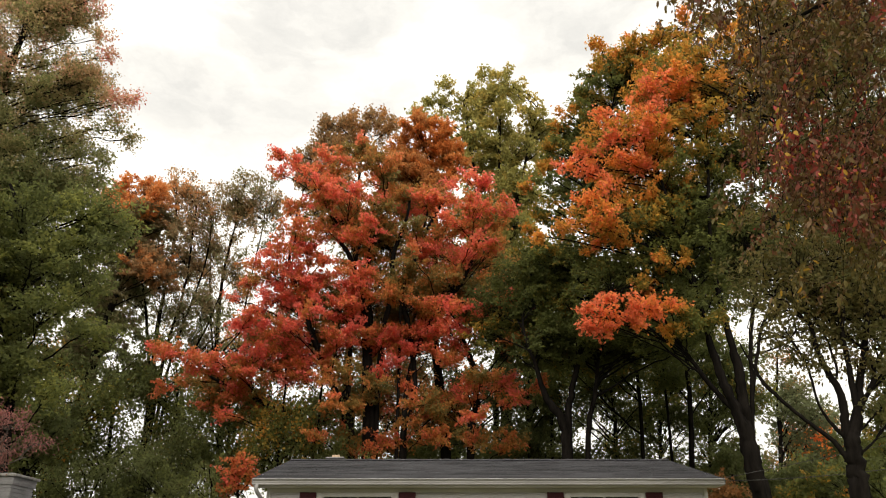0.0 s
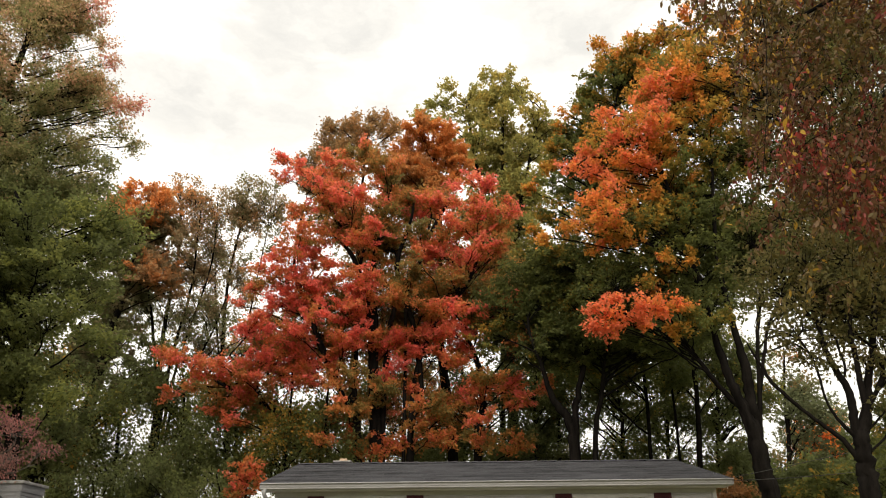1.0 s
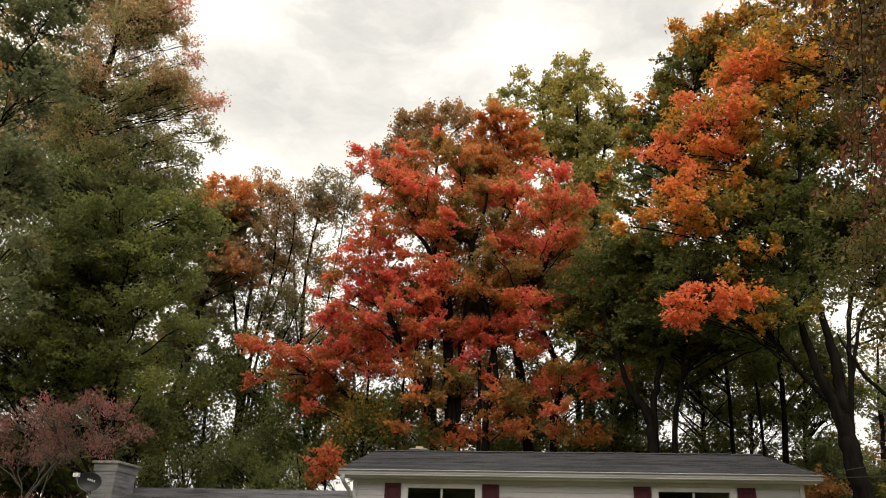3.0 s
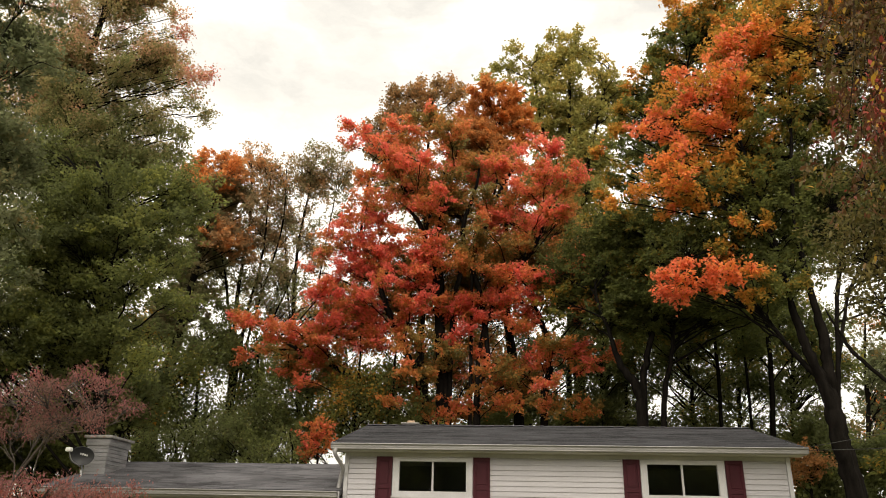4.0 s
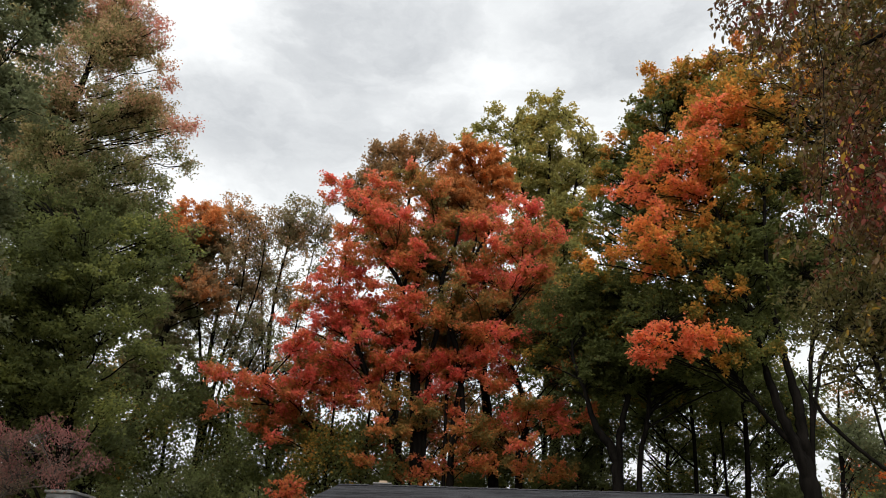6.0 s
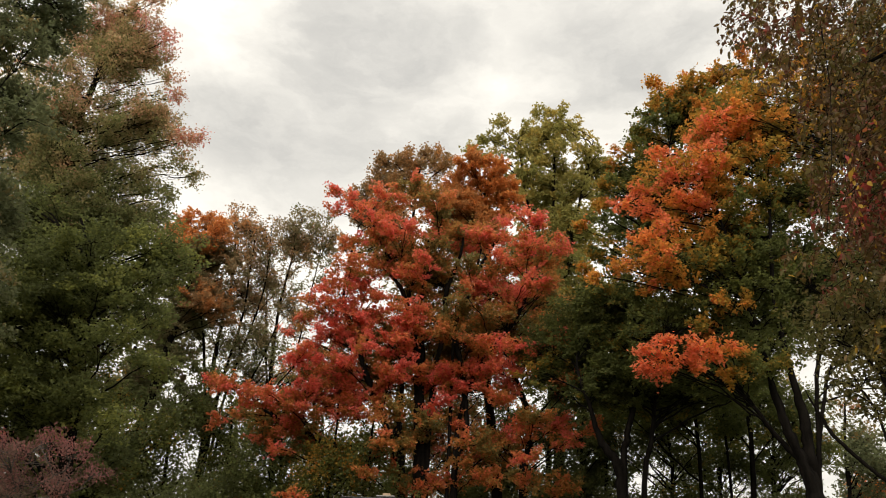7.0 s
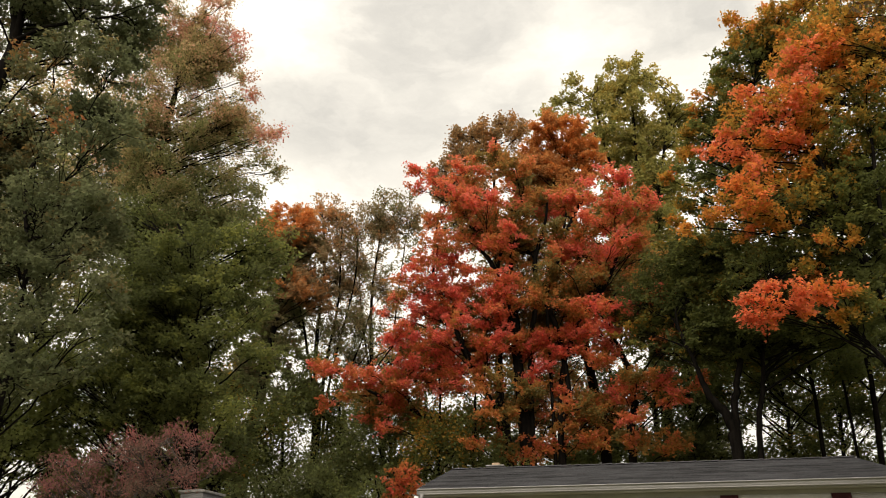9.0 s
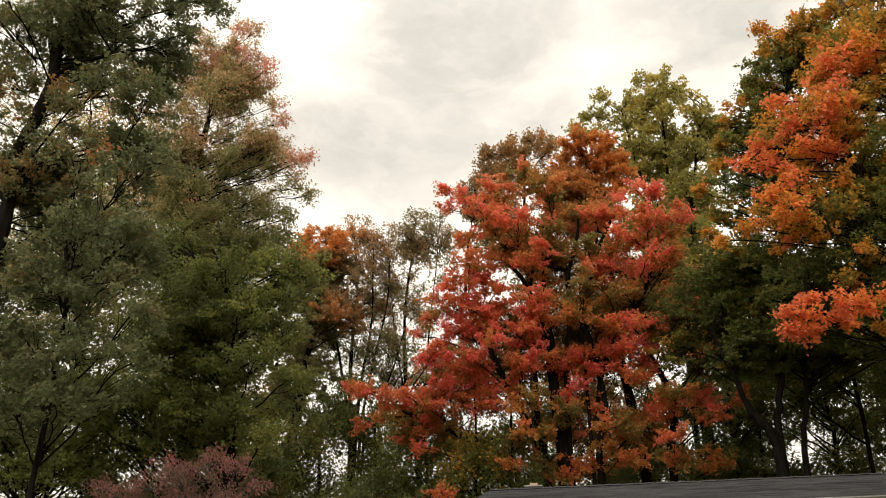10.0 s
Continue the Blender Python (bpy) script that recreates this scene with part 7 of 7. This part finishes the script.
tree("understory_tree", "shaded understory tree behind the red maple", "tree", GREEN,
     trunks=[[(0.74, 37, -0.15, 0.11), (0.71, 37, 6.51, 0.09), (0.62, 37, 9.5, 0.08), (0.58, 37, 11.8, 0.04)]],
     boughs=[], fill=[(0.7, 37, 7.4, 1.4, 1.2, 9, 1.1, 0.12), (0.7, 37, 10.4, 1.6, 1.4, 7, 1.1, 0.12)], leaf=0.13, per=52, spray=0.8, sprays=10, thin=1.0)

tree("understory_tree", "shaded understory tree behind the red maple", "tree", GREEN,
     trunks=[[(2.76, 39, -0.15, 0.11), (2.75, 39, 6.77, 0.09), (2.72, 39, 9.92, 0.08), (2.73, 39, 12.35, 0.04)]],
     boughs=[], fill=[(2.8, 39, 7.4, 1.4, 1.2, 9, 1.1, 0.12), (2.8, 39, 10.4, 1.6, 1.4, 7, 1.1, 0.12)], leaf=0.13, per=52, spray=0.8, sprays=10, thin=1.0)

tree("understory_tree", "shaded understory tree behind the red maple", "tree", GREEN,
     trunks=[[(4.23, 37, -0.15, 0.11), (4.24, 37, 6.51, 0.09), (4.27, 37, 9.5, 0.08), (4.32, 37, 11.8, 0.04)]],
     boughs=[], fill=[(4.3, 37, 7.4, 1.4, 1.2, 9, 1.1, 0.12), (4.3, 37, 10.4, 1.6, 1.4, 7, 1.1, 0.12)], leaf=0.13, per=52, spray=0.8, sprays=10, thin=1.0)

SIDE_YARD_TREE_NEAR_BOUGHS = [
    (14.9, 24.5, 7.7, 0.57, 0.15), (14.6, 24.5, 6.5, 0.6, 0.15), (13.7, 24, 5.4, 0.61, 0.15), (12.7, 23.7, 4.6, 0.6, 0.12),
    (11.4, 23.3, 4.4, 0.52, 0.25), (10.9, 23.8, 4, 0.52, 0.2), (13.5, 23.9, 3.8, 0.63, 0.12), (11.7, 23.3, 3.6, 0.58, 0.15),
    (15, 23.3, 8.5, 0.62, 0.15), (16.1, 24.8, 7.3, 0.69, 0.15),
]
tree("side_yard_tree", "dark green tree at the edge of the side yard", "tree", ORANGE,
     trunks=[[(14.07, 24, -0.15, 0.12), (14.25, 24, 3.61, 0.1), (14.77, 24, 6.0, 0.08), (15.44, 24, 8.99, 0.04)]],
     boughs=SIDE_YARD_TREE_NEAR_BOUGHS, fill=[(15.7, 25, 7.7, 1.0, 2.5, 10, 1.1, 0.08)], leaf=0.115, per=44, spray=0.5, sprays=34)

HEDGEROW_TREE_BACK_BOUGHS = [
    (-15.7, 23, 7.2, 0.89, 0.5), (-14.2, 23, 7.1, 0.82, 0.5), (-13.1, 23, 7, 0.66, 0.4),
]
tree("hedgerow_tree", "dark green hedgerow tree behind the chimney", "tree", GREEN,
     trunks=[[(-11.99, 23, -0.15, 0.11), (-12.13, 23, 3.22, 0.09), (-12.52, 23, 4.77, 0.07), (-13.07, 23, 6.56, 0.03)]],
     boughs=HEDGEROW_TREE_BACK_BOUGHS, fill=[(-14.1, 23, 5.3, 2.1, 1.1, 16, 1.0, 0.32), (-12.6, 23, 5.7, 1.0, 1.1, 9, 0.9, 0.28)], leaf=0.106, per=91, spray=0.62, sprays=10, thin=0.75)

tree("shrub", "rust-orange shrub at the edge of the side yard", "shrub", RUST,
     trunks=[[(10.74, 30, -0.15, 0.06), (10.82, 30, 3.51, 0.05), (11.04, 30, 4.53, 0.04), (11.22, 30, 5.37, 0.02)]],
     boughs=[], fill=[(10.8, 30, 4.3, 0.7, 0.5, 7, 0.7, 0.45)], leaf=0.099, per=105, spray=0.6, sprays=9, thin=1.0)

# ---- weeping tree beside the camera: its branches hang into view ----
def weeping_tree():
    r = np.random.default_rng(41)
    thing = tagged(new("weeping_tree"), "weeping tree with hanging strands of brown, red and olive leaves", "tree")
    thing.location = (5.4, 3.0, 0)
    origin = np.array([5.4, 3.0, 0.0])
    trunk = smooth_line([(5.4, 3.0, -0.15, 0.2), (5.35, 3.05, 1.2, 0.16), (5.2, 3.1, 2.6, 0.14), (4.9, 3.2, 4.0, 0.11), (4.4, 3.3, 5.2, 0.07)], 7)
    v, q = tubes(trunk[None, :, :3] - origin, trunk[None, :, 3], 14)
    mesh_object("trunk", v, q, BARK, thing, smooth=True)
    limbs = []
    for k in range(9):
        a = trunk[-1 - 2 * (k % 5), :3]
        end = np.array([1.95 + 0.28 * k + r.normal(0, 0.06), 3.5 + r.normal(0, 0.35), 4.55 + 0.07 * k + r.normal(0, 0.12)])
        line = curve_between(r, a, end, 0.16, 12, 0.03)
        limbs.append(line)
        v, q = tubes(line[None] - origin, np.linspace(0.035, 0.008, 12)[None], 8)
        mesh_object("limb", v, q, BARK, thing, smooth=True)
    at, turn, way, strands, radii = [], [], [], [], []
    edge = ((0.333, 0.401, 0.483, 0.58, 0.66, 0.75, 0.80, 0.86, 0.96, 1.1), (0.50, 0.425, 0.425, 0.44, 0.447, 0.462, 0.425, 0.372, 0.365, 0.33))
    hem = ((0.38, 0.42, 0.48, 0.55, 0.64, 1.3), (0.45, 0.385, 0.345, 0.322, 0.325, 0.40))
    made = 0
    while made < 2000:
        across, rising = r.uniform(0.32, 0.92), r.uniform(0.31, 1.08)
        inside = min(across - np.interp(rising, *edge), (rising - np.interp(across, *hem)) * 0.9)
        if inside < -0.02:
            continue
        patch = noise.noise(Vector((across * 9, rising * 6.5, 2.0))) + 0.5 * noise.noise(Vector((across * 21, rising * 15, 7.0)))
        if r.random() > np.interp(inside, (-0.02, 0.02, 0.09, 0.25), (0.03, 0.25, 0.85, 1.0)) * (1.0 if patch > -0.02 else 0.6 if rising > 0.8 else 0.22):
            continue
        made += 1
        y = 3.55 + r.normal(0, 0.36)
        tip = np.array([across * y, y, 1.6 + rising * y])
        span = r.uniform(0.2, 0.45)
        n = 5
        s = np.linspace(0, 1, n)[:, None]
        root = tip + np.array([r.uniform(0.05, 0.8), r.normal(0, 0.3), r.uniform(0.35, 1.1)]) * span
        bow = (root + tip) / 2 + np.array([-0.12 * span, 0, 0.22 * span]) + r.normal(0, 0.05, 3) * span
        line = (1 - s) ** 2 * root + 2 * s * (1 - s) * bow + s ** 2 * tip
        strands.append(line)
        radii.append(np.linspace(0.0018, 0.0008, n))
        m = r.integers(16, 28)
        u = r.random(m) ** 0.7 * (n - 1.001)
        k = u.astype(int)
        p = line[k] * (1 - (u - k)[:, None]) + line[k + 1] * (u - k)[:, None]
        side = unit(r.normal(size=(m, 3)) * np.array([1, 1, 0.25]))
        w = unit(side * r.uniform(0.1, 0.9, (m, 1)) + np.array([-0.1, 0, -1.0]) + r.normal(0, 0.3, (m, 3)))
        at.append(p + side * 0.008 + w * 0.02)
        way.append(w)
        red = np.exp(-((rising - 0.53) / 0.09) ** 2) * np.interp(across, (0.44, 0.52), (0.2, 1.0))
        mood = 0.27 + 0.30 * red - 0.22 * (rising < 0.42) + 0.42 * noise.noise(Vector((across * 14, rising * 11, 12.0))) + r.normal(0, 0.10)
        tone = mood + r.normal(0, 0.13, m)
        tone[r.random(m) < 0.035] = 1.0
        turn.append(tone)
    # long bare shoots that carry the sprigs down from the limbs
    for k in range(24):
        y = 3.55 + r.normal(0, 0.36)
        across = r.uniform(0.46, 1.2)
        low, high = 1.6 + r.uniform(0.5, 0.85) * y, 1.6 + r.uniform(0.95, 1.25) * y
        s = np.linspace(0, 1, 5)[:, None]
        line = np.array([[across * y + 0.18, y, high]]) * (1 - s) + np.array([[across * y, y + r.normal(0, 0.1), low]]) * s
        line[:, 0] += 0.10 * np.sin(s[:, 0] * 3 + r.random() * 6) * s[:, 0]
        strands.append(line)
        radii.append(np.linspace(0.0040, 0.0015, 5))
    v, q = tubes(np.array(strands) - origin, np.array(radii), 3)
    tagged(mesh_object("hanging_strand", v, q, BARK, thing), kind="stuff")
    at, way, turn = np.vstack(at), np.vstack(way), np.concatenate(turn)
    n = len(at)
    size = 0.037 * r.uniform(0.5, 1.25, n)
    v, q = ovals(at - origin, size, size * r.uniform(0.36, 0.5, n), unit(r.normal(size=(n, 3)) + np.array([0, -0.4, 0.3])), way)
    tagged(mesh_object("crown", v, q, CHERRY, thing, turn=np.clip(turn, 0.01, 0.99)), kind="stuff")


weeping_tree()


# ---- service cables from the corner of the house ----
def cable(label, a, b, sag, radius):
    s = np.linspace(0, 1, 40)[:, None]
    line = np.array(a) * (1 - s) + np.array(b) * s
    line[:, 2] -= 4 * sag * s[:, 0] * (1 - s[:, 0])
    v, q = tubes(line[None], np.full((1, 40), radius), 6)
    tagged(mesh_object("cable", v, q, CABLE, smooth=True), label, "cable", "service cables")


cable("black service cable running to the house corner", (EX1 - 0.13, EY0 + 0.02, 3.60), (16.0, 16.2, 5.2), 0.40, 0.007)
cable("thin black wire above the side yard", (EX1 - 0.13, EY0 + 0.03, 3.63), (16.0, 16.2, 5.62), 0.05, 0.006)


pole = tagged(new("utility_pole"), "weathered wooden utility pole carrying the service cables", "utility pole")
pole.location = (16.0, 16.2, 0)
v, q = tubes(np.array([[(0, 0, -0.4), (0, 0, 2.0), (0.01, 0, 4.5), (0.02, 0, 7.2)]]), np.array([[0.16, 0.15, 0.135, 0.12]]), 14)
mesh_object("shaft", v, q, BARK_GREY, pole, smooth=True)
part("crossarm", boxed(-0.9, 0.9, -0.17, -0.06, 6.5, 6.62, 0.008), BARK_GREY, pole)


# ---- distance: low woods all round, past the yard, and unseen nearer woods behind the camera ----
def far_woods():
    r = np.random.default_rng(77)
    n = 20000
    # Behind the camera: unseen, nearer and taller, added to darken the window reflections.
    behind = np.arange(n) > 12000
    a = np.where(behind, np.pi + np.clip(r.normal(0, 0.75, n), -1.7, 1.7), r.random(n) * 2 * np.pi)
    d = np.where(behind, 34 + 12 * r.random(n), 95 + 25 * r.random(n))
    crest = np.where(behind, 11 + 1.5 * np.sin(a * 9) + 1.0 * np.sin(a * 23), 9 + 1.5 * np.sin(a * 17))
    at = np.stack([np.sin(a) * d, np.cos(a) * d, crest * np.sqrt(r.random(n)) * r.uniform(0.8, 1.05, n)], 1)
    size = np.where(behind, r.uniform(0.8, 1.8, n), r.uniform(0.3, 0.75, n))
    v, q = blades(at, size, size * 0.8, unit(r.normal(size=(n, 3)) + np.array([0, 0, 0.6])), unit(r.normal(size=(n, 3))))
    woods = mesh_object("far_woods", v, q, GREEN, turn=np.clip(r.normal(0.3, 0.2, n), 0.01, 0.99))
    tagged(woods, "green woods round the yard, low ahead, with an unseen nearer part behind the camera", "woods", kind="stuff")


far_woods()
